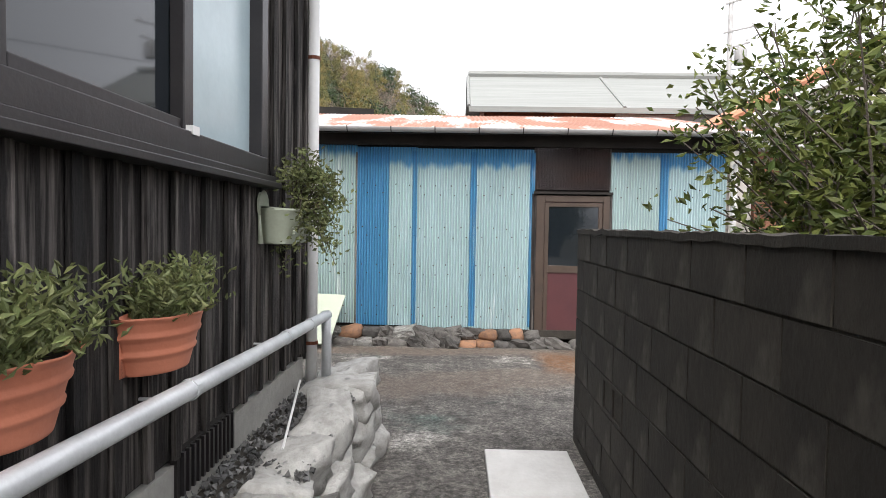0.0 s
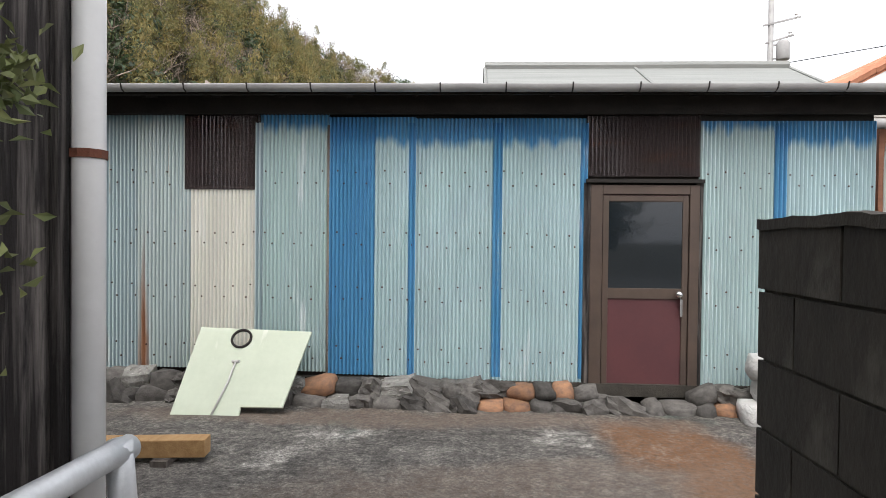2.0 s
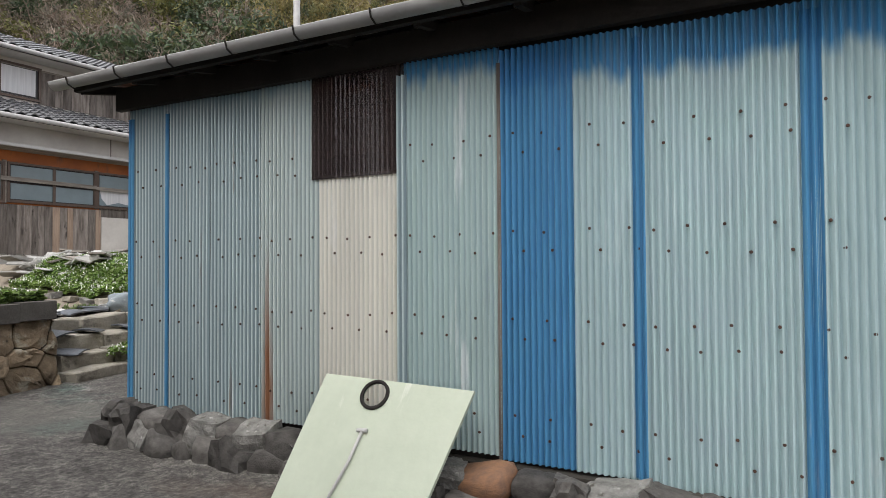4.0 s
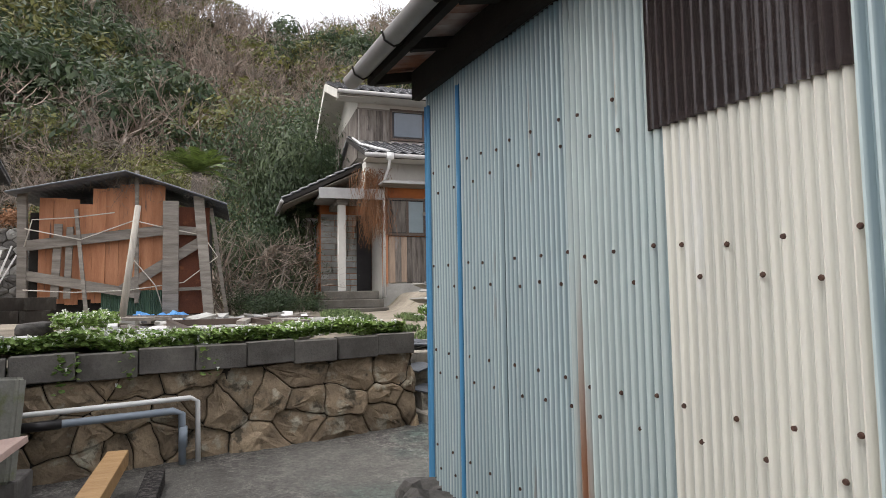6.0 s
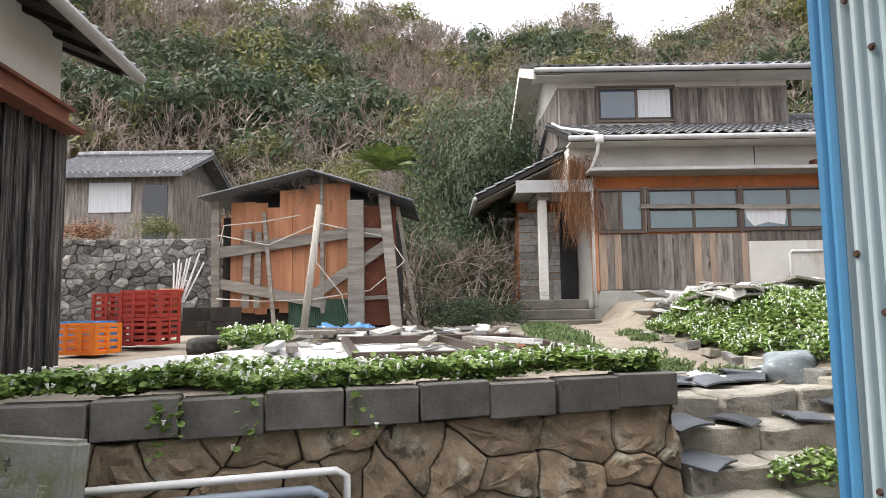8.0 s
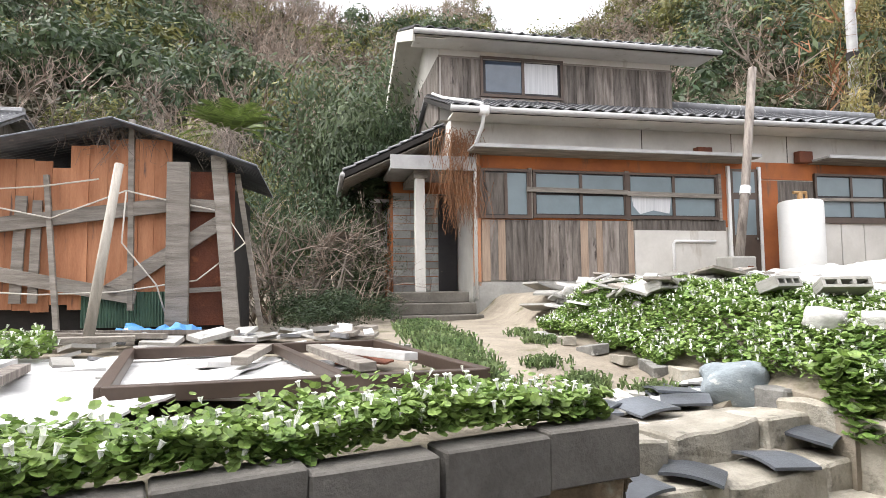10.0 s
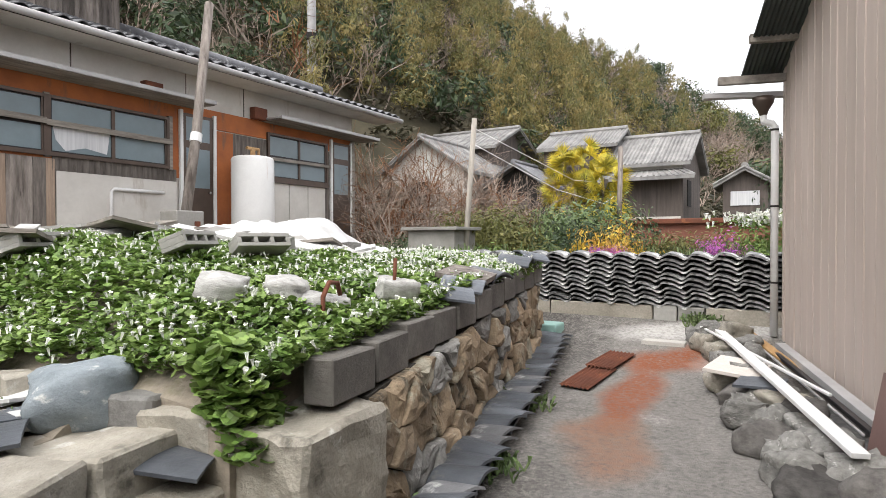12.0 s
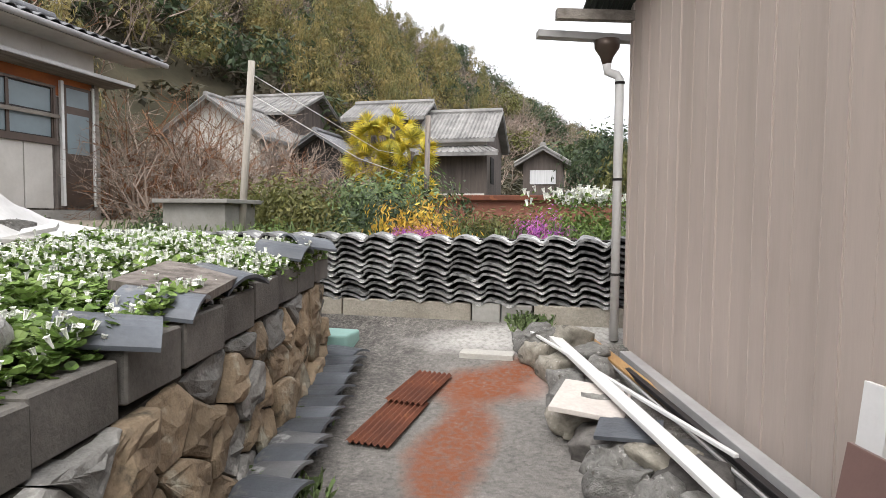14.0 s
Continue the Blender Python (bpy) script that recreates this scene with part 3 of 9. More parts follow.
def yard_material():
    m = mat("worn_concrete_yard", (0.128, 0.118, 0.107), (0.066, 0.060, 0.054), scale=0.7, rough=0.85, bump=0.6, bscale=90, fine=0.5, sharp=0.22,
            spots=((0.25, 0.235, 0.215), 0.9, 0.2, (1, 1, 1)), spots2=((0.065, 0.085, 0.075), 0.6, 0.16, (1, 1, 1)))
    n, l = m.node_tree.nodes, m.node_tree.links
    out = n["Principled BSDF"]
    tc = n.new("ShaderNodeTexCoord")

    def stain(cx, cy, rx, ry, turn, colour, wob, amount):
        if cx < -4:
            cx, cy = (G @ Vector((cx, cy, 0))).xy
        src = out.inputs["Base Color"].links[0].from_socket
        nz = n.new("ShaderNodeTexNoise")
        nz.inputs["Scale"].default_value, nz.inputs["Detail"].default_value = 2.2, 8
        l.new(tc.outputs["Object"], nz.inputs["Vector"])
        ad = n.new("ShaderNodeMix")
        ad.data_type, ad.blend_type = "RGBA", "LINEAR_LIGHT"
        ad.inputs[0].default_value = wob
        l.new(tc.outputs["Object"], ad.inputs[6])
        l.new(nz.outputs["Color"], ad.inputs[7])
        mp = n.new("ShaderNodeMapping")
        mp.vector_type = "TEXTURE"
        mp.inputs["Location"].default_value, mp.inputs["Rotation"].default_value, mp.inputs["Scale"].default_value = (cx, cy, 0), (0, 0, turn), (rx, ry, 9)
        l.new(ad.outputs[2], mp.inputs["Vector"])
        ln = n.new("ShaderNodeVectorMath")
        ln.operation = "LENGTH"
        l.new(mp.outputs[0], ln.inputs[0])
        rg = n.new("ShaderNodeMapRange")
        rg.inputs["From Min"].default_value, rg.inputs["From Max"].default_value, rg.inputs["To Min"].default_value, rg.inputs["To Max"].default_value = 0.55, 1.05, amount, 0.0
        l.new(ln.outputs["Value"], rg.inputs["Value"])
        gr = n.new("ShaderNodeTexNoise")
        gr.inputs["Scale"].default_value, gr.inputs["Detail"].default_value = 30, 6
        l.new(tc.outputs["Object"], gr.inputs["Vector"])
        gm = n.new("ShaderNodeMapRange")
        gm.inputs["From Min"].default_value, gm.inputs["From Max"].default_value, gm.inputs["To Min"].default_value = 0.3, 0.6, 0.45
        l.new(gr.outputs["Fac"], gm.inputs["Value"])
        mu = n.new("ShaderNodeMath")
        mu.operation = "MULTIPLY"
        l.new(rg.outputs[0], mu.inputs[0])
        l.new(gm.outputs[0], mu.inputs[1])
        mx = n.new("ShaderNodeMix")
        mx.data_type = "RGBA"
        l.new(mu.outputs[0], mx.inputs[0])
        l.new(src, mx.inputs[6])
        mx.inputs[7].default_value = (*colour, 1)
        l.new(mx.outputs[2], out.inputs["Base Color"])

    for sc, lo, hi in ((170, 0.40, 1.60), (45, 0.60, 1.40), (20, 0.72, 1.3), (6, 0.8, 1.22)):
        src = out.inputs["Base Color"].links[0].from_socket
        gr = n.new("ShaderNodeTexNoise")
        gr.inputs["Scale"].default_value, gr.inputs["Detail"].default_value = sc, 2
        l.new(tc.outputs["Object"], gr.inputs["Vector"])
        gm = n.new("ShaderNodeMapRange")
        gm.inputs["From Min"].default_value, gm.inputs["From Max"].default_value, gm.inputs["To Min"].default_value, gm.inputs["To Max"].default_value = 0.35, 0.65, lo, hi
        l.new(gr.outputs["Fac"], gm.inputs["Value"])
        hv = n.new("ShaderNodeHueSaturation")
        l.new(gm.outputs[0], hv.inputs["Value"])
        l.new(src, hv.inputs["Color"])
        l.new(hv.outputs[0], out.inputs["Base Color"])
    rust = (0.21, 0.064, 0.024)
    stain(-6.3, 12.6, 1.3, 3.6, 0.1, (0.25, 0.235, 0.215), 0.6, 0.6)
    stain(-6.62, 13.95, 0.62, 0.34, 0.45, rust, 0.14, 1.0)
    stain(-6.74, 12.9, 0.25, 1.05, -0.05, rust, 0.16, 0.95)
    stain(-6.62, 11.8, 0.34, 0.7, 0.1, (0.22, 0.10, 0.05), 0.25, 0.65)
    stain(1.45, 6.2, 0.55, 1.0, 0.3, (0.17, 0.075, 0.026), 0.5, 0.8)
    stain(0.2, 5.6, 1.9, 0.5, 0.2, (0.17, 0.125, 0.095), 0.5, 0.45)
    stain(-0.7, 6.9, 2.6, 0.25, 0, (0.17, 0.12, 0.09), 0.3, 0.6)
    stain(-6.3, 14.75, 1.3, 0.3, 0.1, (0.52, 0.50, 0.47), 0.2, 0.8)
    stain(-6.0, 14.0, 0.5, 0.35, 0.1, (0.46, 0.44, 0.41), 0.2, 0.7)
    stain(-5.6, 8.4, 1.0, 0.6, 0.1, (0.055, 0.052, 0.046), 0.6, 0.6)
    stain(-5.5, 6.9, 1.1, 0.7, 0.2, (0.13, 0.125, 0.11), 0.4, 0.6)
    stain(-5.2, 5.6, 0.9, 0.9, 0.2, (0.085, 0.08, 0.07), 0.5, 0.7)
    return m


YARD = yard_material()
xs = steps_of(-420, 420, -18, 6, 0.5)
ys = steps_of(-420, 420, -5, 22, 0.5)
vs, fs = [], []
for x in xs:
    for y in ys:
        p = G @ Vector((x, y, ground_z(x, y)))
        vs.append((p.x, p.y, p.z + 0.012 * noise.noise(Vector((p.x * 0.7, p.y * 0.7, 0)))))
ny = len(ys)
hill_face = []
for i in range(len(xs) - 1):
    for j in range(ny - 1):
        fs.append((i * ny + j, (i + 1) * ny + j, (i + 1) * ny + j + 1, i * ny + j + 1))
        hill_face.append(1 if (math.hypot(xs[i] + 5.5, ys[j] - 8) > 24 or xs[i] < -15) else 0)
gb = MB()
gb.add(vs, fs)
ground = solid("ground", gb, YARD, "worn stained concrete yard running into wooded hills", "ground", kind="structure", smooth=True)
ground.data.materials.append(HILLSOIL)
ground.data.polygons.foreach_set("material_index", hill_face)


# ---- corrugated iron ----
def corrugated(mb, x0, x1, z0, z1, y=0.0, pitch=0.034, depth=0.0115, m=None, rows=1, sag=0.0, seed=0):
    """A corrugated sheet that hangs in the plane y, its waves upright."""
    n = max(4, int((x1 - x0) / pitch * 6))
    rr = rng(seed)
    ph = 0.0 if pitch == 0.034 else rr.uniform(0, 6)

    def fn(u, v):
        x = x0 + (x1 - x0) * u
        p = Vector((x, y + depth * math.sin(2 * math.pi * x / pitch + ph) + sag * noise.noise(Vector((x * 1.5, v * 1.5, seed))), z0 + (z1 - z0) * v))
        return m @ p if m is not None else p
    return mb.sheet(fn, n, rows, 0.002, (0, 1, 0) if m is None else (m.to_3x3() @ Vector((0, 1, 0))))


# ---- shed of blue corrugated iron ----
SY = 7.45
shed = thing("shed", "long low shed clad in faded blue corrugated iron", "shed", (-0.5, 8.5, 0))
sides = MB()
sides.box((-4.27, SY + 0.03, 0.18), (3.3, SY + 0.07, 2.52)).box((-4.27, SY + 0.07, 0.0), (-4.21, 11.0, 2.6)).box((3.24, SY + 0.07, 0.0), (3.3, 11.0, 2.6)).box((-4.21, 10.94, 0.0), (3.24, 11.0, 2.6))
part("frame_wall", sides, DARK, shed)
PANELS = [(-4.30, -3.86, 0.21, 2.50, S_TEAL, 0.000), (-3.88, -3.45, 0.24, 2.50, S_TEAL, -0.006), (-3.47, -2.95, 0.25, 2.49, S_TEAL, 0.004), (-2.97, -2.50, 0.27, 2.49, S_RUN, -0.004),
          (-2.53, -1.86, 0.27, 1.87, S_CREAM, 0.000), (-1.90, -1.27, 0.26, 2.49, S_PALE, -0.008), (-1.29, -0.85, 0.24, 2.47, S_BLUE, 0.000), (-0.87, -0.52, 0.24, 2.47, S_PALE2, -0.008),
          (-0.56, 0.20, 0.22, 2.46, S_PALE2, -0.003), (0.16, 0.93, 0.22, 2.46, S_PALE2, -0.010), (1.87, 2.55, 0.16, 2.44, S_PALE, 0.0), (2.52, 3.30, 0.16, 2.44, S_PALE2, -0.008)]
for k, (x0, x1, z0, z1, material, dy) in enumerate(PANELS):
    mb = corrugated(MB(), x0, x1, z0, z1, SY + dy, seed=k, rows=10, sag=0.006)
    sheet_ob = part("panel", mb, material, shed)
    nails = MB()
    r = rng(k)
    for level in (0.48, 1.0, 1.47, 2.0):
        for shift, drop in ((0.0, 0.0), (0.06, 0.11)):
            x = x0 + 0.07 + shift + r.uniform(0, 0.03)
            while level - drop < z1 - 0.2 and x < x1 - 0.03:
                nails.turn([(0.0085, 0.0), (0.006, 0.006)], (0, 0, 0), 7)
                for i in range(len(nails.v) - 14, len(nails.v)):
                    px, py, pz = nails.v[i]
                    nails.v[i] = (x + px, SY + dy - 0.010 - pz, level - drop + py + 0.012 * math.sin(x * 31))
                x += 0.175 + r.uniform(-0.03, 0.03)
    tagged(part("nails", nails, NAIL, sheet_ob), kind="stuff")
for x, w in ((-3.87, 0.016), (-1.88, 0.035), (-0.545, 0.03), (0.185, 0.04), (0.915, 0.03), (2.535, 0.05), (-4.27, 0.022)):
    part("overlap_strip", corrugated(MB(), x - w, x + w, 0.25, 2.42, SY - 0.014, seed=9), S_BLUE if x > -1.5 or x < -3.8 else S_TEAL, shed)
part("batten", MB().box((-1.285, SY - 0.018, 0.24), (-1.265, SY - 0.012, 2.4)), W_GREY, shed)
part("translucent_panel", corrugated(MB(), -2.55, -1.87, 1.84, 2.50, SY - 0.012, seed=3), S_CLEAR, shed, "smoky translucent corrugated window sheet")
part("translucent_panel", corrugated(MB(), 0.93, 1.88, 1.97, 2.50, SY - 0.012, seed=4), S_CLEAR, shed, "smoky translucent corrugated sheet over the door")
for z in (2.22, 1.98):
    part("rail", MB().box((-2.55, SY + 0.004, z), (-1.87, SY + 0.028, z + 0.05)), RUST, shed)
# door
door = part("door", MB().box((1.07, SY - 0.015, 0.12), (1.79, SY + 0.02, 1.82)), MAROON, shed, "maroon metal door with a dark glass upper half", 0.004)
frame_mb = MB()
frame_mb.box((0.97, SY - 0.04, 0.06), (1.07, SY + 0.03, 1.90)).box((1.79, SY - 0.04, 0.06), (1.87, SY + 0.03, 1.90)).box((1.07, SY - 0.04, 1.82), (1.79, SY + 0.03, 1.90)).box((1.07, SY - 0.05, 0.06), (1.79, SY + 0.03, 0.12))
part("door_frame", frame_mb, BRONZE, shed, "weathered bronze door frame", 0.004)
stiles = MB()
stiles.box((1.075, SY - 0.028, 0.13), (1.125, SY - 0.01, 1.81)).box((1.735, SY - 0.028, 0.13), (1.785, SY - 0.01, 1.81)).box((1.125, SY - 0.028, 1.76), (1.735, SY - 0.01, 1.81)).box((1.125, SY - 0.028, 0.94), (1.735, SY - 0.01, 1.03)).box((1.125, SY - 0.028, 0.13), (1.735, SY - 0.01, 0.18))
for k in range(5):
    piece_mb = MB()
    piece_mb.add(stiles.v[k * 8:k * 8 + 8], [(3, 2, 1, 0), (4, 5, 6, 7), (0, 1, 5, 4), (1, 2, 6, 5), (2, 3, 7, 6), (3, 0, 4, 7)])
    part("door_stile" if k < 2 else "door_rail", piece_mb, BRONZE, door, "", 0.003)
part("glass", MB().box((1.125, SY - 0.020, 1.03), (1.735, SY - 0.016, 1.76)), GL_DARK, door)
knob = MB().turn([(0.012, 0), (0.012, 0.03), (0.026, 0.035), (0.03, 0.055), (0.02, 0.068)], n=14)
knob.v = [(1.70 + x, SY - 0.028 - z, 0.985 + y) for x, y, z in knob.v]
part("knob", knob, CHROME, door, "", 0, True)
part("padlock", MB().box((1.715, SY - 0.06, 0.80), (1.735, SY - 0.04, 0.94)).tube([(1.725, SY - 0.05, 0.94), (1.71, SY - 0.06, 0.97), (1.70, SY - 0.05, 0.98)], 0.006, 6), CHROME, door)
part("lintel", MB().box((0.93, SY - 0.07, 1.915), (1.90, SY + 0.02, 1.945)), DARK, shed)
for x in (0.95, 1.88):
    part("jamb", MB().box((x - 0.035, SY - 0.035, 0.04), (x + 0.02, SY + 0.02, 1.915)), W_DARK, shed)
# roof and gutter
ROOF_Y0, ROOF_Y1, ROOF_Z0, ROOF_Z1 = 7.14, 11.0, 2.66, 3.52
for k in range(14):
    x0 = -4.62 + k * 0.59
    mb = MB()
    n = 80

    def roof_fn(u, v, x0=x0):
        x = x0 + 0.62 * u
        return Vector((x, ROOF_Y0 + (ROOF_Y1 - ROOF_Y0) * v, ROOF_Z0 + (ROOF_Z1 - ROOF_Z0) * v + 0.008 * math.sin(x * 2 * math.pi / 0.07) + 0.004 * (k % 2)))
    mb.sheet(roof_fn, n, 1, 0.002)
    part("roof_sheet", mb, ROOF_RUST, shed)
back = MB().box((-4.3, 11.0, 2.4), (3.4, 11.04, 3.5))
part("roof_back", back, RUST, shed)
for k in range(15):
    part("rafter", MB().beam((-4.5 + k * 0.57, ROOF_Y0 + 0.05, ROOF_Z0 - 0.045), (-4.5 + k * 0.57, 10.9, ROOF_Z1 - 0.07), 0.045, 0.06), DARK, shed)
part("eaves_board", MB().box((-4.4, 7.39, 2.49), (3.45, 7.44, 2.66)).box((-4.55, 7.16, 2.60), (3.5, 7.20, 2.655)), DARK, shed)
gut = MB()


def gutter_fn(u, v):
    a = math.pi * (0.02 + 0.96 * v)
    return Vector((-4.68 + 8.2 * u, 7.10 - 0.055 * math.cos(a), 2.665 - 0.055 * math.sin(a) - 0.015 * u))


gut.sheet(gutter_fn, 30, 8, 0.004, (0, 0, -1))
gutter = part("gutter", gut, GUTTER, shed, "grey plastic half-round gutter", 0, True)
for k in range(16):
    x = -4.45 + k * 0.52
    part("gutter_hook", MB().tube([(x, 7.17, 2.66), (x, 7.15, 2.62), (x, 7.10, 2.596), (x, 7.05, 2.62), (x, 7.036, 2.665)], 0.006, 5), DARK, gutter)
pipe = MB().tube([(3.42, 7.12, 2.55), (3.42, 7.12, 2.44), (3.40, 7.2, 2.36), (3.36, 7.36, 2.28), (3.36, 7.38, 2.15), (3.36, 7.38, 0.05)], 0.032, 10)
pipe.box((3.33, 7.05, 2.5), (3.52, 7.20, 2.66))
part("downpipe", pipe, PVC, shed, "white plastic downpipe with a rainwater box", 0, True)

# stone footing under the shed
footing = thing("stone_footing", "row of rounded river stones under the shed wall", "footing", (-0.5, 7.4, 0), kind="structure")
part("mortar", MB().box((-4.3, SY - 0.05, -0.05), (3.3, SY + 0.05, 0.22)), MORTAR, footing)
r = rng(5)
for row in range(2):
    x = -4.35
    while x < 3.2:
        w = r.uniform(0.15, 0.31)
        if not (0.98 < x + w / 2 < 1.86 and row == 1):
            big = 1.5 if x < -2.7 else 1.0
            mesh = r.choice(R_RU if r.random() < (0.45 if -0.2 < x < 0.8 else 0.07) else (R_GR if r.random() < 0.15 else (R_DK if r.random() < 0.55 else R_FT)))
            piece("stone", mesh, footing, Matrix.Translation((x + w / 2, SY - 0.10 - 0.07 * (1 - row) - r.uniform(0, 0.05), 0.045 + row * 0.115)) @
                  Euler((r.uniform(-0.3, 0.3), r.uniform(-0.3, 0.3), r.uniform(-0.3, 0.3))).to_matrix().to_4x4() @ Matrix.Diagonal((w * 1.05, r.uniform(0.2, 0.27), r.uniform(0.13, 0.17) * big, 1)))
        x += w * 0.95

# board with a hole that leans on the shed
T = pose(-1.94, 6.83, 0.02, -37, 0, 2)
bm = bmesh.new()
ring = 24
outline = [(-0.42, 0), (0.12, -0.02), (0.12, 0.09), (0.45, 0.09), (0.58, 0.76), (-0.37, 0.79)]
cx, cz, cr = 0.0, 0.685, 0.078
holes = []
for y in (0.0, 0.022):
    o = [bm.verts.new((x, y, z)) for x, z in outline]
    h = [bm.verts.new((cx + cr * math.cos(2 * math.pi * i / ring), y, cz + cr * math.sin(2 * math.pi * i / ring))) for i in range(ring)]
    eo = [bm.edges.new((o[i], o[(i + 1) % 6])) for i in range(6)]
    eh = [bm.edges.new((h[i], h[(i + 1) % ring])) for i in range(ring)]
    bmesh.ops.triangle_fill(bm, edges=eo + eh, use_beauty=True)
    holes.append((o, h))
for a, b in ((holes[0][0], holes[1][0]), (holes[0][1], holes[1][1])):
    for i in range(len(a)):
        bm.faces.new((a[i], a[(i + 1) % len(a)], b[(i + 1) % len(a)], b[i]))
bmesh.ops.recalc_face_normals(bm, faces=bm.faces)
board = thing("leaning_board", "cream painted board with a round flue hole, leaning on the shed", "board", (0, 0, 0))
board.matrix_basis = T
me = bpy.data.meshes.new("board")
bm.to_mesh(me)
bm.free()
me.materials.append(CREAM)
ob = new("panel", me)
ob.parent = board
rim = MB()
rim.tube([(cx + 0.08 * math.cos(2 * math.pi * i / 24), -0.004, cz + 0.08 * math.sin(2 * math.pi * i / 24)) for i in range(25)], 0.011, 6)
part("flue_rim", rim, DARK, board, "dark metal flue ring", 0, True)
part("bracket", MB().tube([(-0.03, -0.012, 0.47), (0.03, -0.012, 0.475)], 0.012, 8).tube([(0.0, -0.012, 0.47), (-0.02, -0.014, 0.30), (-0.09, -0.012, 0.02)], 0.008, 6), WHITE, board, "white-painted stay down the board", 0, True)

# ---- alley: charred timber house ----
HX, HY, XW = -0.96, 3.62, -8.75
house1 = thing("timber_house", "old house of charred dark boards with white plaster above", "house", (-3.7, 0, 0))
body = MB().box((XW, -9.0, 0.35), (HX - 0.03, HY - 0.03, 3.05))
part("wall", body, DARK, house1)
part("plaster", MB().box((XW - 0.02, HY - 0.03, 2.95), (HX - 0.1, HY + 0.005, 4.2)).box((XW, -9, 3.05), (HX - 0.06, HY - 0.035, 4.2)), PLASTER, house1, "stained white plaster upper wall")
part("foundation", MB().box((XW, -9.0, -0.05), (HX + 0.02, HY - 0.01, 0.68)), CONC, house1, "grey concrete plinth")
wall_e = part("boarding", MB().box((HX - 0.03, -9.0, 0.68), (HX - 0.012, HY - 0.012, 3.1)), DARK, house1)
r = rng(11)
y = HY
while y > -2.5:
    w = r.uniform(0.17, 0.235)
    z0 = 0.70
    if y - w < 2.76 and y > 1.1:
        spans = [(z0, 1.70), (3.0, 3.1)]
    else:
        spans = [(z0, 3.1)]
    for a, b in spans:
        d = r.uniform(0, 0.006)
        ob = part("board", MB().box((HX - 0.012, y - w + 0.003, a), (HX + 0.008 + d, y, b)), W_DARK, house1)
    for a, b in spans:
        part("cover_strip", MB().box((HX + 0.016, y - 0.022, a), (HX + 0.034, y + 0.018, b)), W_DARK, house1)
    y -= w
x = HX + 0.012
while x > XW:
    w = r.uniform(0.17, 0.235)
    spans = [(0.66, 2.98)] if not (x < -5.9 and x - w > -7.7) else [(0.66, 1.74)]
    for a, b in spans:
        part("board", MB().box((x - w + 0.003, HY - 0.012, a), (x, HY + 0.008 + r.uniform(0, 0.006), b)), W_DARK, house1)
        part("cover_strip", MB().box((x - 0.022, HY + 0.016, a), (x + 0.016, HY + 0.034, b)), W_DARK, house1)
    x -= w
# north window with its dark hood
nw = part("window", MB().box((-7.6, HY - 0.01, 1.80), (-5.98, HY + 0.02, 2.90)), GL_PALE, house1, "frosted window with a dark frame")
part("frame", MB().box((-7.66, HY, 1.72), (-5.92, HY + 0.05, 1.80)).box((-7.66, HY, 2.88), (-5.92, HY + 0.05, 2.95)).box((-7.66, HY, 1.8), (-7.58, HY + 0.05, 2.88)).box((-6.0, HY, 1.8), (-5.92, HY + 0.05, 2.88)).box((-6.82, HY, 1.8), (-6.76, HY + 0.05, 2.88)), BLACK_AL, nw, "", 0.004)
part("hood", MB().box((XW - 0.1, HY, 2.95), (-5.6, HY + 0.20, 2.99)).box((XW - 0.05, HY, 2.99), (-5.6, HY + 0.07, 3.16)).box((XW - 0.1, HY, 3.16), (-5.6, HY + 0.11, 3.19)), RUST, house1, "rusty tin-covered window hood")
# tiled roof
rf = MB()
rf.sheet(lambda u, v: Vector((-9.25 + 9.3 * u, HY + 0.42 - 3.0 * v, 3.72 + 1.2 * v)), 2, 2, 0.06)
part("roof_deck", rf, DARK, house1)
for k in range(35):
    xx = -9.25 + k * 0.27
    part("roof_tile", MB().tube([(xx, HY + 0.46, 3.76), (xx, HY - 2.3, 4.92)], 0.045, 8), TILE, house1)
ge = MB()
ge.tube([(-9.3, HY + 0.50, 3.66), (0.1, HY + 0.50, 3.66)], 0.055, 10)
part("gutter", ge, GUTTER, house1, "grey gutter", 0, True)
for k in range(20):
    part("rafter", MB().beam((-9.1 + k * 0.47, HY + 0.4, 3.66), (-9.1 + k * 0.47, HY - 0.2, 3.92), 0.06, 0.09), DARK, house1)
part("downpipe", MB().tube([(HX + 0.06, HY + 0.045, 3.65), (HX + 0.06, HY + 0.045, 0.15)], 0.036, 12), PVC, house1, "white plastic downpipe at the corner", 0, True)
part("downpipe_joint", MB().tube([(HX + 0.06, HY + 0.045, 0.36), (HX + 0.06, HY + 0.045, 0.12)], 0.044, 12), PVC_GR, house1, "", 0, True)
for z in (0.75, 1.6, 2.5):
    part("pipe_clip", MB().tube([(HX + 0.06, HY + 0.045, z), (HX + 0.06, HY + 0.045, z + 0.02)], 0.041, 10).beam((HX + 0.03, HY + 0.05, z + 0.01), (HX + 0.01, HY + 0.0, z + 0.01), 0.015, 0.02), RUST, house1)
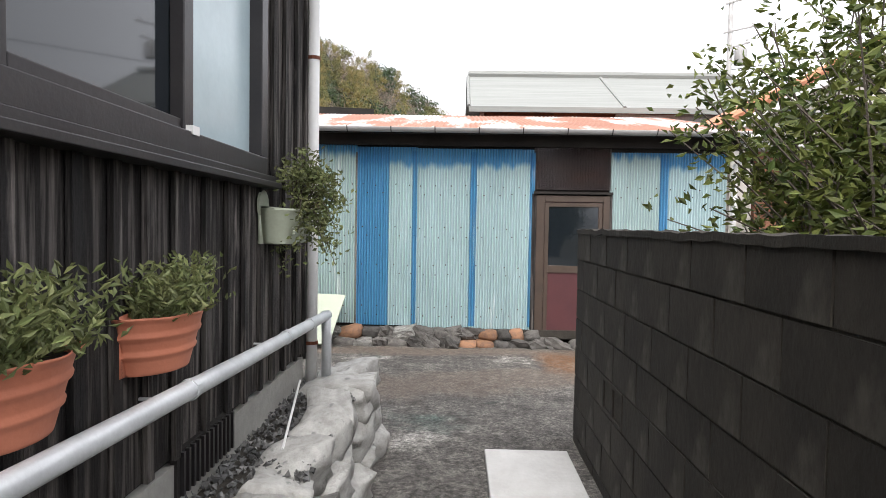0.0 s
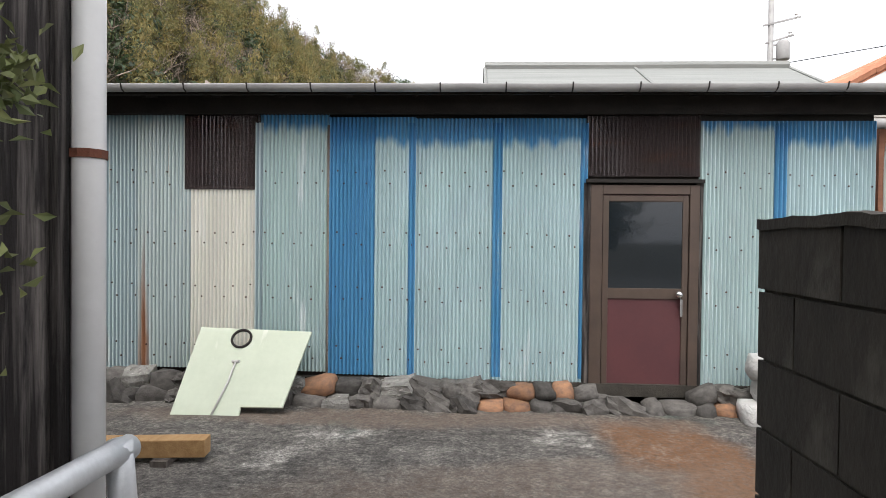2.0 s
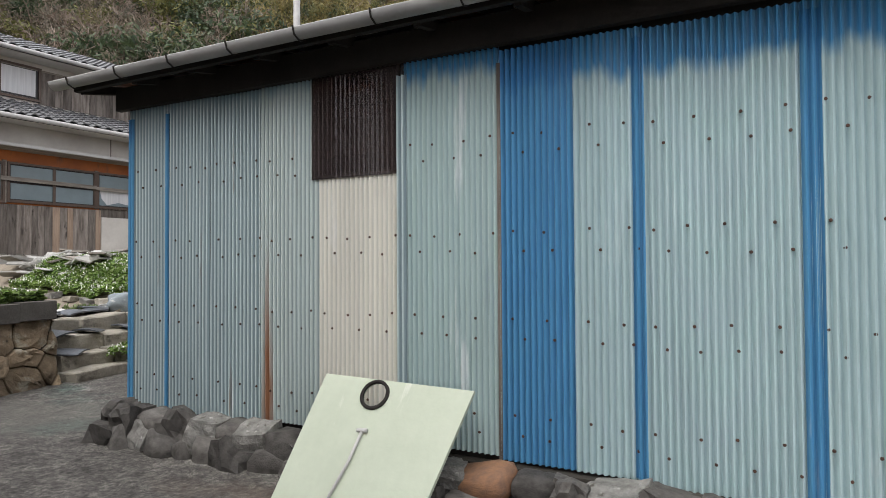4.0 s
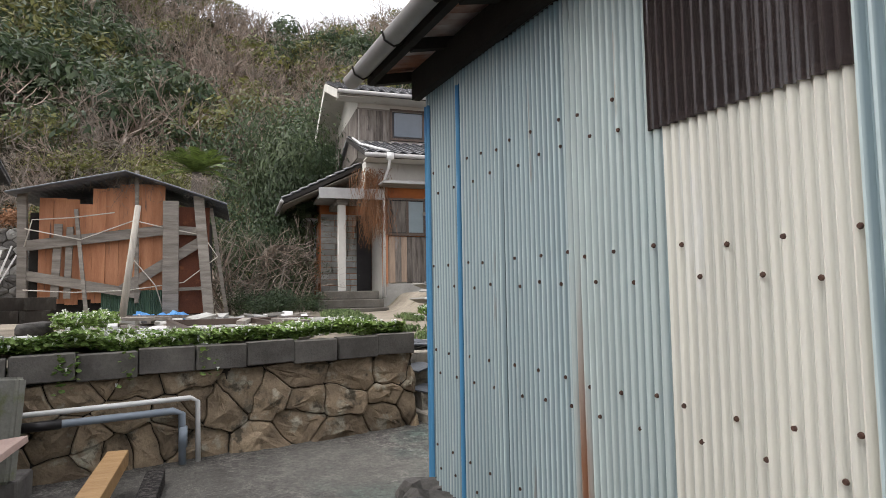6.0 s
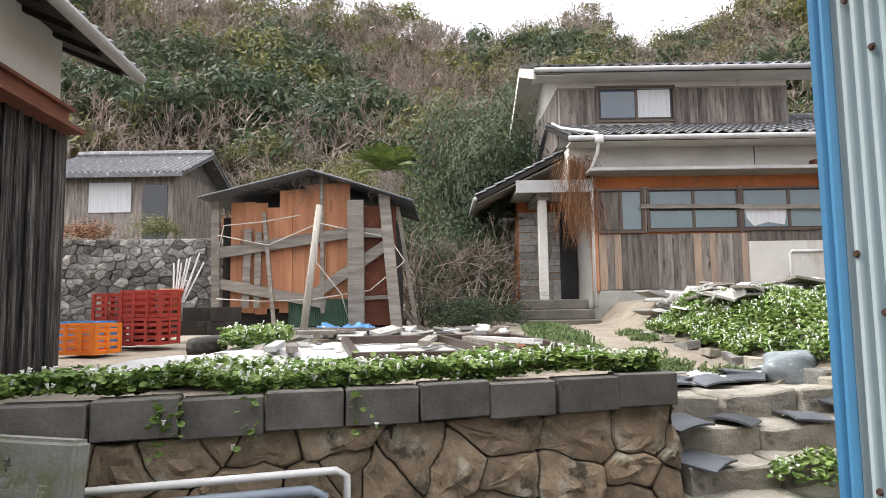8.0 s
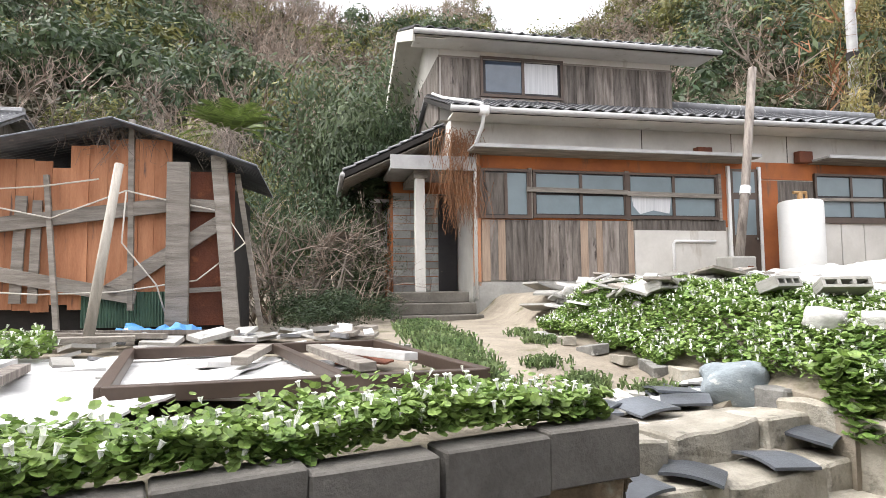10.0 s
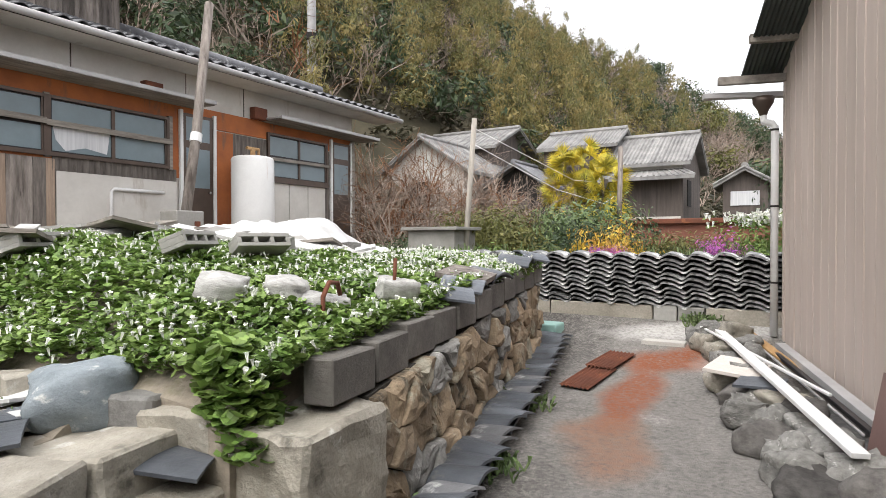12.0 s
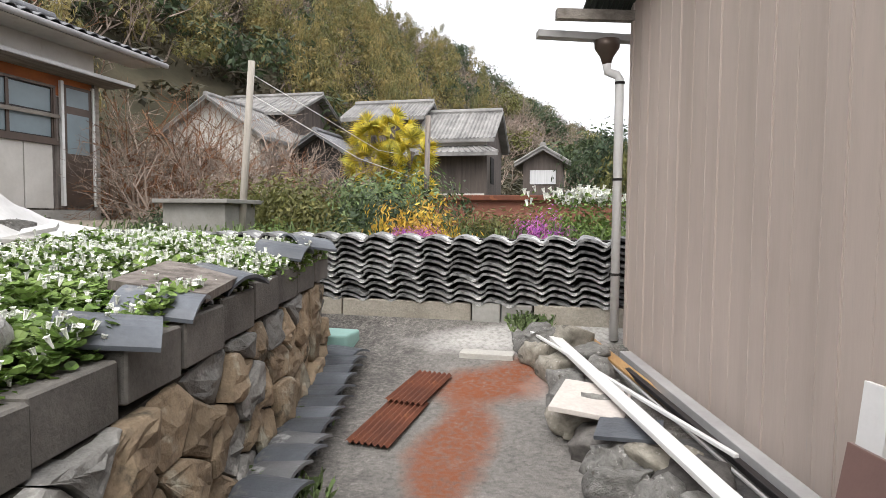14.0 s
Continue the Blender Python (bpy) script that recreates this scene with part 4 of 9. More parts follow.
# alley window
aw = part("window", MB().box((HX - 0.02, 1.08, 1.80), (HX + 0.0, 1.98, 3.0)), GL_DARK, house1, "black aluminium window with a dark insect screen and a frosted pane")
part("frosted_pane", MB().box((HX + 0.004, 2.03, 1.80), (HX + 0.012, 2.68, 3.0)), GL_PALE, aw, "pale blue frosted glass pane")
fm = MB()
fm.box((HX - 0.01, 1.1, 1.72), (HX + 0.07, 2.76, 1.80)).box((HX - 0.01, 2.68, 1.80), (HX + 0.07, 2.76, 3.0)).box((HX, 1.96, 1.80), (HX + 0.05, 2.03, 3.0)).box((HX, 1.14, 1.8), (HX + 0.04, 1.20, 3.0)).box((HX, 1.2, 1.80), (HX + 0.04, 1.96, 1.84)).box((HX - 0.01, 1.1, 3.0), (HX + 0.07, 2.76, 3.06))
part("frame", fm, BLACK_AL, aw, "", 0.004)
part("sill", MB().box((HX, 0.9, 1.665), (HX + 0.11, 2.86, 1.69)).box((HX, 0.9, 1.69), (HX + 0.085, 2.84, 1.72)), BLACK_AL, house1, "dark metal window sill", 0.003)
part("latch", MB().box((HX + 0.05, 1.97, 1.79), (HX + 0.075, 2.02, 1.82)), PVC, aw)
# vent in the plinth
vent = part("vent", MB().box((HX + 0.005, 1.95, 0.56), (HX + 0.03, 2.45, 0.72)), DARK, house1, "black slatted foundation vent")
for k in range(12):
    part("slat", MB().box((HX + 0.03, 1.97 + k * 0.04, 0.565), (HX + 0.045, 1.985 + k * 0.04, 0.715)), BLACK_AL, vent)

# wall planters
def wall_pot(y, z, s, seed):
    """A half-round wall pot with horizontal mouldings and bushy herbs."""
    ob = thing("wall_pot", "terracotta-coloured half-round wall pot with grey-green herbs", "flower pot", (HX + 0.03, y, z), group="wall pots of the alley")
    mb = MB()

    def fn(u, v):
        a = math.pi * u
        rr = s * (0.115 + 0.045 * v + 0.006 * (1 if 0.30 < v < 0.38 or 0.62 < v < 0.70 or v > 0.93 else 0) + (0.006 * math.sin(a * 9) if v > 0.95 else 0))
        return Vector((HX + 0.03 + rr * math.sin(a) * 0.9, y - rr * math.cos(a) * 1.12, z + s * 0.165 * v))
    mb.sheet(fn, 28, 22, 0.005, (0.6, 0, 0.3))
    mb.box((HX + 0.022, y - 0.16 * s, z), (HX + 0.034, y + 0.16 * s, z + 0.168 * s))
    mb.add([(HX + 0.03 + 0.115 * s * math.sin(math.pi * i / 12) * 0.9, y - 0.115 * s * math.cos(math.pi * i / 12) * 1.12, z + 0.003) for i in range(13)], [tuple(range(13))])
    part("pot", mb, TERRA, ob, "", 0, True)
    soil = MB().add([(HX + 0.03 + 0.15 * s * math.sin(math.pi * i / 12) * 0.9, y - 0.15 * s * math.cos(math.pi * i / 12) * 1.1, z + 0.14 * s) for i in range(13)], [tuple(range(13))])
    part("soil", soil, MORTAR, ob)
    rr, lf = rng(seed), MB()
    for _ in range(170):
        a, d = rr.uniform(0, math.pi), rr.uniform(0, 0.14)
        b = Vector((HX + 0.035 + d * math.sin(a), y + rr.uniform(-0.15, 0.15), z + 0.14 * s))
        tip = b + Vector((rr.uniform(-0.02, 0.12), rr.uniform(-0.10, 0.10), rr.uniform(0.05, 0.19)))
        k = 9
        for j in range(k):
            p = b.lerp(tip, (j + 1) / k)
            d = Vector((rr.uniform(-1, 1), rr.uniform(-1, 1), rr.uniform(0.1, 1))).normalized()
            leaf(lf, p, d, 0.035, 0.006, rr)
    tagged(part("herbs", lf, LEAF_POT, ob, "grey-green bushy herbs"), kind="stuff")
    return ob


def leaf(mb, p, d, length, width, r, fold=0.15):
    """One small pointed leaf from p along d."""
    s = d.cross(Vector((r.uniform(-1, 1), r.uniform(-1, 1), r.uniform(-1, 1))))
    s = s.normalized() * width if s.length > 1e-3 else Vector((width, 0, 0))
    n = d.cross(s).normalized() * (length * fold)
    mid = p + d * length * 0.5
    mb.add([p, mid + s + n, p + d * length, mid - s + n], [(0, 1, 2), (0, 2, 3)])


wall_pot(1.14, 1.06, 1.04, 3)
wall_pot(1.77, 1.06, 1.04, 4)
planter = thing("wall_planter", "pale green wall planter with grape relief and a leggy shrub", "flower pot", (HX + 0.03, 3.03, 1.40))
mb = MB()


def tub_fn(u, v):
    a = math.pi * u
    w = 0.22 + 0.05 * v
    c, s = math.cos(a), math.sin(a)
    return Vector((HX + 0.035 + (0.11 + 0.03 * v + 0.008 * (v > 0.9)) * abs(s) ** 0.5, 3.03 - w * (abs(c) ** 0.5) * (1 if c > 0 else -1), 1.40 + 0.17 * v))


mb.sheet(tub_fn, 30, 14, 0.006, (0.5, 0, 0.3))
mb.box((HX + 0.022, 2.77, 1.40), (HX + 0.036, 3.29, 1.58)).box((HX + 0.03, 2.82, 1.40), (HX + 0.13, 3.24, 1.408))
part("tub", mb, MINT, planter, "", 0, True)
back = MB().turn([(0.07, 0), (0.07, 0.012)], n=16)
back.v = [(HX + 0.024 + z, 2.82 + x, 1.585 + y) for x, y, z in back.v]
part("hanger", back, MINT, planter)
grapes = MB()
for gy in (2.88, 3.04, 3.20):
    for k in range(10):
        o = (HX + 0.165, gy + 0.012 * ((k % 4) - 1.5), 1.475 - 0.013 * (k // 4))
        grapes.turn([(0.001, -0.008), (0.006, -0.005), (0.008, 0), (0.006, 0.005), (0.001, 0.008)], o, 6)
tagged(part("grape_relief", grapes, MINT, planter, "", 0, True), kind="stuff")
r = rng(8)
stems, lf = MB(), MB()
for _ in range(34):
    b = Vector((HX + 0.10, 3.08 + r.uniform(-0.08, 0.14), 1.52))
    tip = Vector((HX + 0.28 + r.uniform(-0.22, 0.10), 3.0 + r.uniform(-0.20, 0.16), 1.60 + r.uniform(-0.34, 0.26)))
    mid = b.lerp(tip, 0.5) + Vector((0.03, 0.02, 0.10))
    stems.tube([b, mid, tip], 0.004, 5, 0.0015)
    for _ in range(60):
        u = r.uniform(0.35, 1.0)
        p = b.lerp(mid, u * 2) if u < 0.5 else mid.lerp(tip, u * 2 - 1)
        p = p + Vector((r.gauss(0, 0.028), r.gauss(0, 0.028), r.gauss(0, 0.028)))
        leaf(lf, p, Vector((r.uniform(-1, 1), r.uniform(-1, 1), r.uniform(-0.2, 1))).normalized(), 0.032, 0.008, r)
tagged(part("stems", stems, BARK, planter), kind="stuff")
tagged(part("leaves", lf, LEAF_POT, planter), kind="stuff")

# silver handrail
rail = thing("handrail", "silver painted steel pipe handrail along the house wall", "handrail", (-0.80, 2.0, 0.6))
part("pipe", MB().tube([(-0.80, -1.6, 1.11), (-0.80, 1.0, 1.02), (-0.80, 2.3, 0.975), (-0.80, 3.55, 0.94), (-0.80, 3.66, 0.935)], 0.030, 14), SILVER, rail, "", 0, True)
part("end_post", MB().tube([(-0.80, 3.62, 0.96), (-0.80, 3.64, 0.80), (-0.80, 3.64, 0.50)], 0.030, 14), SILVER, rail, "", 0, True)
for y, z in ((0.5, 1.035), (1.75, 0.993), (2.75, 0.962), (3.2, 0.95)):
    part("bracket", MB().tube([(-0.80, y, z), (-0.80, y + 0.02, z)], 0.034, 12).tube([(-0.80, y, z - 0.02), (-0.88, y, z - 0.03), (HX + 0.01, y, z - 0.03)], 0.006, 6), SILVER, rail)

# stone-edged gravel bed at the foot of the house
bed = thing("gravel_bed", "dry-stone edged bed of dark gravel against the plinth", "gravel bed", (-0.7, 1.5, 0), kind="structure")
part("fill", MB().box((HX, -4.0, -0.02), (-0.62, 3.72, 0.50)), MORTAR, bed)
r = rng(21)
gv = MB()
for _ in range(2600):
    p = Vector((r.uniform(-0.96, -0.56), r.uniform(-0.2, 3.7), 0.505 + r.uniform(0, 0.025)))
    s = r.uniform(0.009, 0.021)
    q = Euler((r.uniform(0, 6), r.uniform(0, 6), 0)).to_matrix()
    gv.add([p + q @ Vector(c) * s for c in ((1, 0, -.5), (-.5, .8, -.5), (-.5, -.8, -.4), (.2, .1, .8))], [(0, 2, 1), (0, 1, 3), (1, 2, 3), (2, 0, 3)])
g = part("gravel", gv, GRAVEL, bed)
tagged(g, kind="stuff")
for row in range(3):
    y = -2.0
    while y < 3.75:
        w = r.uniform(0.26, 0.46)
        far = y > 2.3
        m = Matrix.Translation((-0.66 + r.uniform(-0.03, 0.03) + 0.035 * (2 - row), y + w / 2, 0.09 + row * 0.185)) @ Euler((r.uniform(-.25, .25), r.uniform(-.25, .25), r.uniform(-.3, .3))).to_matrix().to_4x4() @ Matrix.Diagonal((r.uniform(0.22, 0.30), w * 1.02, r.uniform(0.18, 0.22), 1))
        piece("stone", r.choice(R_WH if (row == 2 or far) else R_GR), bed, m)
        y += w * 0.98
piece("stone", R_WH[1], bed, Matrix.Translation((-0.68, 3.62, 0.44)) @ Matrix.Diagonal((0.40, 0.46, 0.26, 1)))
part("cane", MB().tube([(-0.72, 2.45, 0.55), (-0.86, 3.25, 0.63)], 0.006, 6), PVC, bed, "thin white cane")

# ---- alley: concrete block wall ----
bwall = thing("block_wall", "weathered dark concrete block wall with a vent block", "wall", (0.9, 0, 0), kind="structure")
part("core", MB().box((0.835, -4.3, -0.1), (0.945, 4.10, 1.46)), MORTAR, bwall)
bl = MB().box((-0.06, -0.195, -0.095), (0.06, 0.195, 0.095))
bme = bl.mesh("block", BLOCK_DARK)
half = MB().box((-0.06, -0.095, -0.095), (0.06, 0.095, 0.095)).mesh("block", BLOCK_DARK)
r = rng(31)
for row in range(8):
    z = 1.385 - row * 0.2
    y = 4.125 - (0.2 if row % 2 else 0.0)
    if row % 2:
        piece("block", half, bwall, Matrix.Translation((0.89, 4.125 - 0.095, z)))
    while y > -4.2:
        if not (row == 4 and 2.9 < y - 0.195 < 3.3):
            piece("block", bme, bwall, Matrix.Translation((0.89 + r.uniform(-0.003, 0.003), y - 0.195, z)))
        else:
            yc = y - 0.195
            vb = MB()
            for k in range(2):
                c = (0.83, yc - 0.0975 + k * 0.195, z)
                for a, b in (((-0.005, -0.0975, -0.095), (0.115, 0.0975, -0.075)), ((-0.005, -0.0975, 0.075), (0.115, 0.0975, 0.095)), ((-0.005, -0.0975, -0.075), (0.115, -0.08, 0.075)), ((-0.005, 0.08, -0.075), (0.115, 0.0975, 0.075))):
                    vb.box([c[i] + a[i] for i in range(3)], [c[i] + b[i] for i in range(3)])
                for q in range(4):
                    a = math.pi / 4 + q * math.pi / 2
                    vb.tube([(0.85, c[1] + 0.11 * math.cos(a) * 0.9, z + 0.10 * math.sin(a)), (0.85, c[1] + 0.035 * math.cos(a + .5), z + 0.035 * math.sin(a + .5))], 0.014, 6)
            part("vent_block", vb, BLOCK_DARK, bwall, "pierced vent block")
        y -= 0.4
cap = MB()
r = rng(32)


def cap_fn(u, v):
    y = -4.3 + 8.43 * u
    return Vector((0.822 + 0.136 * v, y, 1.492 + 0.012 * noise.noise(Vector((y * 6, v * 3, 1))) + 0.006 * noise.noise(Vector((y * 25, v * 9, 2)))))


cap.sheet(cap_fn, 300, 3, 0.03)
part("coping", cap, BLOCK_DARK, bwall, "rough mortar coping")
# sand bags and a hollow block beside the shed door
for k, (x, y, z, s) in enumerate(((2.28, 7.05, 0.09, 0.40), (2.62, 7.02, 0.09, 0.42), (2.40, 7.06, 0.27, 0.42), (2.66, 7.05, 0.43, 0.40), (2.36, 7.1, 0.45, 0.36))):
    me = rock_mesh("sandbag", WHITE, 900 + k, 0.55, 0.08, 3)
    ob = new("sandbag", me)
    ob.matrix_basis = Matrix.Translation((x, y, z)) @ Matrix.Diagonal((s, 0.3, 0.2, 1))
    tagged(ob, "dirty white filled sandbag stacked beside the shed door", "sandbag", "sandbags by the door")
hb = thing("hollow_block", "grey hollow concrete block lying on sandbags", "concrete block", (2.5, 7.08, 0.54))
mb = MB().box((2.32, 7.02, 0.535), (2.71, 7.14, 0.56)).box((2.32, 7.02, 0.64), (2.71, 7.14, 0.665))
for k in range(5):
    mb.box((2.32 + k * 0.0915, 7.02, 0.56), (2.344 + k * 0.0915, 7.14, 0.64))
part("block", mb, CONC, hb, "", 0.004)
# drain pit lid, slab in the alley floor
solid("drain_slab", MB().box((0.20, 2.5, 0.0), (0.74, 3.86, 0.045)), WHITE, "pale worn concrete slab in the alley floor", "slab", bevel=0.008, base=(0.47, 3.2, 0))
solid("drain_grate", MB().box((-0.45, 3.55, -0.01), (-0.05, 3.8, 0.012)), DARK, "dark rusty drain opening in the floor", "drain", base=(-0.25, 3.7, 0))
solid("timber_beam", MB().beam((-3.3, 5.76, 0.115), (-1.66, 5.96, 0.115), 0.12, 0.11), W_PALE, "yellowish squared timber lying on supports", "timber", base=(-2.4, 5.86, 0.06), bevel=0.006)
for x in (-3.1, -1.9):
    y = 5.96 + (x + 1.66) * 0.122
    solid("timber_block", MB().box((x - 0.05, y - 0.12, 0.0), (x + 0.05, y + 0.12, 0.062)), W_GREY, "grey wooden block under a timber", "timber", base=(x, y, 0))


# ---- garden terraces, in the yard's frame ----
def terrace_z(x, y):
    """Height of the raised garden, in the yard's frame."""
    edge = wall2_x(y) if y > 9.4 else wall1_x(y)
    z = 0.80 + 0.06 * lean(-8, -12, x) + 0.5 * lean(-16, -24, x)
    if 7.72 <= y <= 9.75:                           # the path, which dips towards the steps
        z -= 0.17 * lean(-10.5, -8.6, x)
    if y > 14.15:                                   # lower ground beside the house
        return 0.72 + 0.62 * lean(-11.5, -14.2, x) + 0.02 * noise.noise(Vector((x * 2.1, y * 2.1, 0)))
    if y > 9.2:                                     # the planted mound in front of the house
        d = edge - x
        m = 0.86 + 0.045 * (y - 10) + (0.44 - 0.2 * lean(11.0, 13.0, y)) * lean(0.1, 2.6, d) * lean(9.2, 10.0, y)
        z = z + (m - z) * lean(9.15, 9.75, y - 0.10 * lean(-8.5, -13, x))
    z += 0.02 * noise.noise(Vector((x * 2.1, y * 2.1, 0)))
    return z


def wall1_x(y):
    return -5.85 - 0.255 * (y - 4.2)


def wall2_x(y):
    return -7.42 - 0.15 * (y - 10.0)


def terrace(name, y0, y1, xfun, x_far, label):
    mb = MB()

    def fn(u, v):
        y = y0 + (y1 - y0) * v
        x = xfun(y) - 0.1 + (x_far - xfun(y)) * u
        return Vector((x, y, terrace_z(x, y)))
    mb.sheet(fn, 60, 40, 1.3)
    return solid(name, mb, SOIL, label, "ground", frame_m=G, kind="structure", smooth=False)


terrace("ground_terrace", -14.0, 7.72, wall1_x, -24.0, "raised earth terrace behind the stone wall")
terrace("ground_mound", 9.5, 14.2, wall2_x, -24.0, "raised planted earth mound before the house")
terrace("ground_path", 7.72, 9.5, lambda y: -7.72 - 0.23 * (y - 7.9), -24.0, "sandy path up to the house")
terrace("ground_back", 14.2, 21.5, lambda y: -8.3 - 0.2 * (y - 14), -24.0, "raised earth beside the house")


def clip(poly, p, n):
    """The part of a polygon on the side of the line through p that n points away from."""
    out = []
    for (a, b) in zip(poly, poly[1:] + poly[:1]):
        da, db = (a - p).dot(n), (b - p).dot(n)
        if da <= 0:
            out.append(a)
        if da * db < 0:
            out.append(a.lerp(b, da / (da - db)))
    return out


def stone_wall(name, p0, p1, z0a, z0b, z1a, z1b, mats, label, seed, hrow=0.24, depth=0.20, batter=0.0, wmin=0.24, wmax=0.5):
    """A wall of fitted angular stones from p0 to p1 (yard's frame): base and top heights at both ends."""
    ob = thing(name, label, "wall", (*p0, z0a), G, kind="structure")
    rr = rng(seed)
    d = Vector((p1[0] - p0[0], p1[1] - p0[1], 0))
    L = d.length
    d.normalize()
    nrm = Vector((d.y, -d.x, 0))
    a, b = Vector((*p0, 0)), Vector((*p1, 0))
    bk = MB()
    bk.add([a + Vector((0, 0, z0a - 0.1)) + nrm * (batter - 0.05), b + Vector((0, 0, z0b - 0.1)) + nrm * (batter - 0.05), b + Vector((0, 0, z1b)) - nrm * 0.05, a + Vector((0, 0, z1a)) - nrm * 0.05,
            a + Vector((0, 0, z0a - 0.1)) - nrm * 0.4, b + Vector((0, 0, z0b - 0.1)) - nrm * 0.4, b + Vector((0, 0, z1b)) - nrm * 0.4, a + Vector((0, 0, z1a)) - nrm * 0.4],
           [(0, 1, 2, 3), (5, 4, 7, 6), (3, 2, 6, 7), (4, 0, 3, 7), (1, 5, 6, 2), (4, 5, 1, 0)])
    part("mortar", bk, MORTAR, ob)
    h = max(z1a - z0a, z1b - z0b)
    n = max(1, round(h / hrow))
    seeds = []
    for row in range(n):
        s = rr.uniform(-0.2, 0.1)
        while s < L + 0.2:
            w = rr.uniform(wmin, wmax)
            seeds.append(Vector((s + w / 2, (row + 0.5) * h / n + rr.uniform(-0.46, 0.46) * h / n)))
            if rr.random() < 0.25:
                seeds.append(Vector((s + w, (row + rr.random()) * h / n)))
            s += w
    for c in seeds:
        poly = [Vector((0, -0.05)), Vector((L, -0.05)), Vector((L, h)), Vector((0, h))]
        for o in seeds:
            if o is not c and (o - c).length < 1.4:
                e = o - c                              # courses: joints run nearer to level and upright than halfway lines do
                nn = Vector((e.x * 0.8, e.y * 1.35)).normalized()
                poly = clip(poly, (o + c) / 2, nn)
                if len(poly) < 3:
                    break
        if len(poly) < 3:
            continue
        # finer outline, shrunk for the joint, rounded corners
        m = sum(poly, Vector((0, 0))) / len(poly)
        size = max((p - m).length for p in poly)
        if size < 0.05:
            continue
        edge = []
        for p, q2 in zip(poly, poly[1:] + poly[:1]):
            k = max(1, int((q2 - p).length / 0.055))
            edge += [p.lerp(q2, 0.06 + 0.88 * i / (k - 1)) for i in range(k)] if k > 1 else [p.lerp(q2, 0.15), p.lerp(q2, 0.85)]
        edge = [e + Vector((noise.noise(Vector((e.x * 8, e.y * 8, seed))), noise.noise(Vector((e.x * 8, e.y * 8, seed + 40))))) * 0.034 for e in edge]
        rings, mb, ne = ((1.0, -0.10, 0.0), (0.99, 0.022, 0.016), (0.95, 0.036, 0.018), (0.82, 0.042, 0.022), (0.60, 0.046, 0.024), (0.34, 0.048, 0.024)), MB(), len(edge)
        lift, tx, tz = rr.uniform(-0.015, 0.04), rr.gauss(0, 0.06), rr.gauss(0, 0.06)
        ph = Vector((rr.uniform(0, 90), rr.uniform(0, 90), 0))

        def put(p, out):
            u = p.x / L
            zb, zt = z0a + (z0b - z0a) * u, z1a + (z1b - z1a) * u
            zz = zb + (zt - zb) * p.y / h
            return a + d * p.x + nrm * (batter * (1 - p.y / h) - 0.06 + out) + Vector((0, 0, zz))
        for sc, out, jit in rings:
            for e in edge:
                v = m + (e - m) * (sc * (1 - 0.004 / size))
                w = (noise.noise(Vector((v.x * 7, v.y * 7, 0)) + ph) + 0.55 * noise.noise(Vector((v.x * 19, v.y * 19, 3)) + ph)) * jit * 1.2 if out > 0 else 0
                mb.v.append(tuple(put(v, out + (lift if out > 0 else 0) + w + (tx * (v.x - m.x) + tz * (v.y - m.y) if out > 0 else 0))))
        mb.v.append(tuple(put(m, 0.068 + lift + noise.noise(ph) * 0.02)))
        for i in range(len(rings) - 1):
            mb.f += [(i * ne + j, i * ne + (j + 1) % ne, (i + 1) * ne + (j + 1) % ne, (i + 1) * ne + j) for j in range(ne)]
        last = (len(rings) - 1) * ne
        mb.f += [(last + j, last + (j + 1) % ne, len(mb.v) - 1) for j in range(ne)]
        part("stone", mb, rr.choice(mats), ob)
    return ob


W1A, W1B = (wall1_x(3.4), 3.4), (wall1_x(7.80), 7.80)
stone_wall("garden_stone_wall", W1A, W1B, 0.0, 0.04, 0.70, 0.73, (STONE_BR,), "low wall of brown fitted stones under concrete blocks", 41, 0.24, 0.26, 0.10, 0.2, 0.56)
stone_wall("garden_stone_wall", (-7.22, 10.14), (-8.02, 14.1), 0.06, 0.25, 0.71, 0.98, (STONE_BR, STONE_BR, STONE_BR, STONE_GR), "low wall of mixed brown and grey fitted stones", 42, 0.22, 0.28, 0.06, 0.2, 0.44)


def block_row(name, p0, p1, z0, z1, label, seed, skip=()):
    ob = thing(name, label, "wall", (*p0, z0), G, kind="structure")
    rr = rng(seed)
    a, b = Vector((*p0, z0)), Vector((*p1, z1))
    d = b - a
    n = round(d.length / 0.4)
    mb = MB().box((-0.195, -0.06, -0.095), (0.195, 0.06, 0.095))
    bmm = bmesh.new()
    me = mb.mesh("block", BLOCK)
    bmm.from_mesh(me)
    bmesh.ops.bevel(bmm, geom=bmm.edges[:], offset=0.007, segments=1, affect="EDGES")
    bmm.to_mesh(me)
    bmm.free()
    ang = math.atan2(d.y, d.x)
    for k in range(n):
        if k in skip:
            continue
        p = a + d * ((k + 0.5) / n)
        piece("block", me, ob, Matrix.Translation(p + Vector((rr.uniform(-.01, .01), rr.uniform(-.01, .01), rr.uniform(-0.012, 0.012) + 0.095))) @ Matrix.Rotation(ang + rr.uniform(-.03, .03), 4, "Z") @ Matrix.Rotation(rr.uniform(-.02, .02), 4, "Y") @ Matrix.Diagonal((d.length / n / 0.4, 1.25, 1.05, 1)))
    return ob


block_row("block_edging", (wall1_x(3.4) - 0.02, 3.4), (wall1_x(7.80) - 0.02, 7.80), 0.715, 0.735, "grey concrete blocks edging the garden terrace", 51)
block_row("block_edging", (-7.31, 9.84), (-8.05, 14.05), 0.715, 1.00, "grey concrete blocks edging the planted mound", 52)


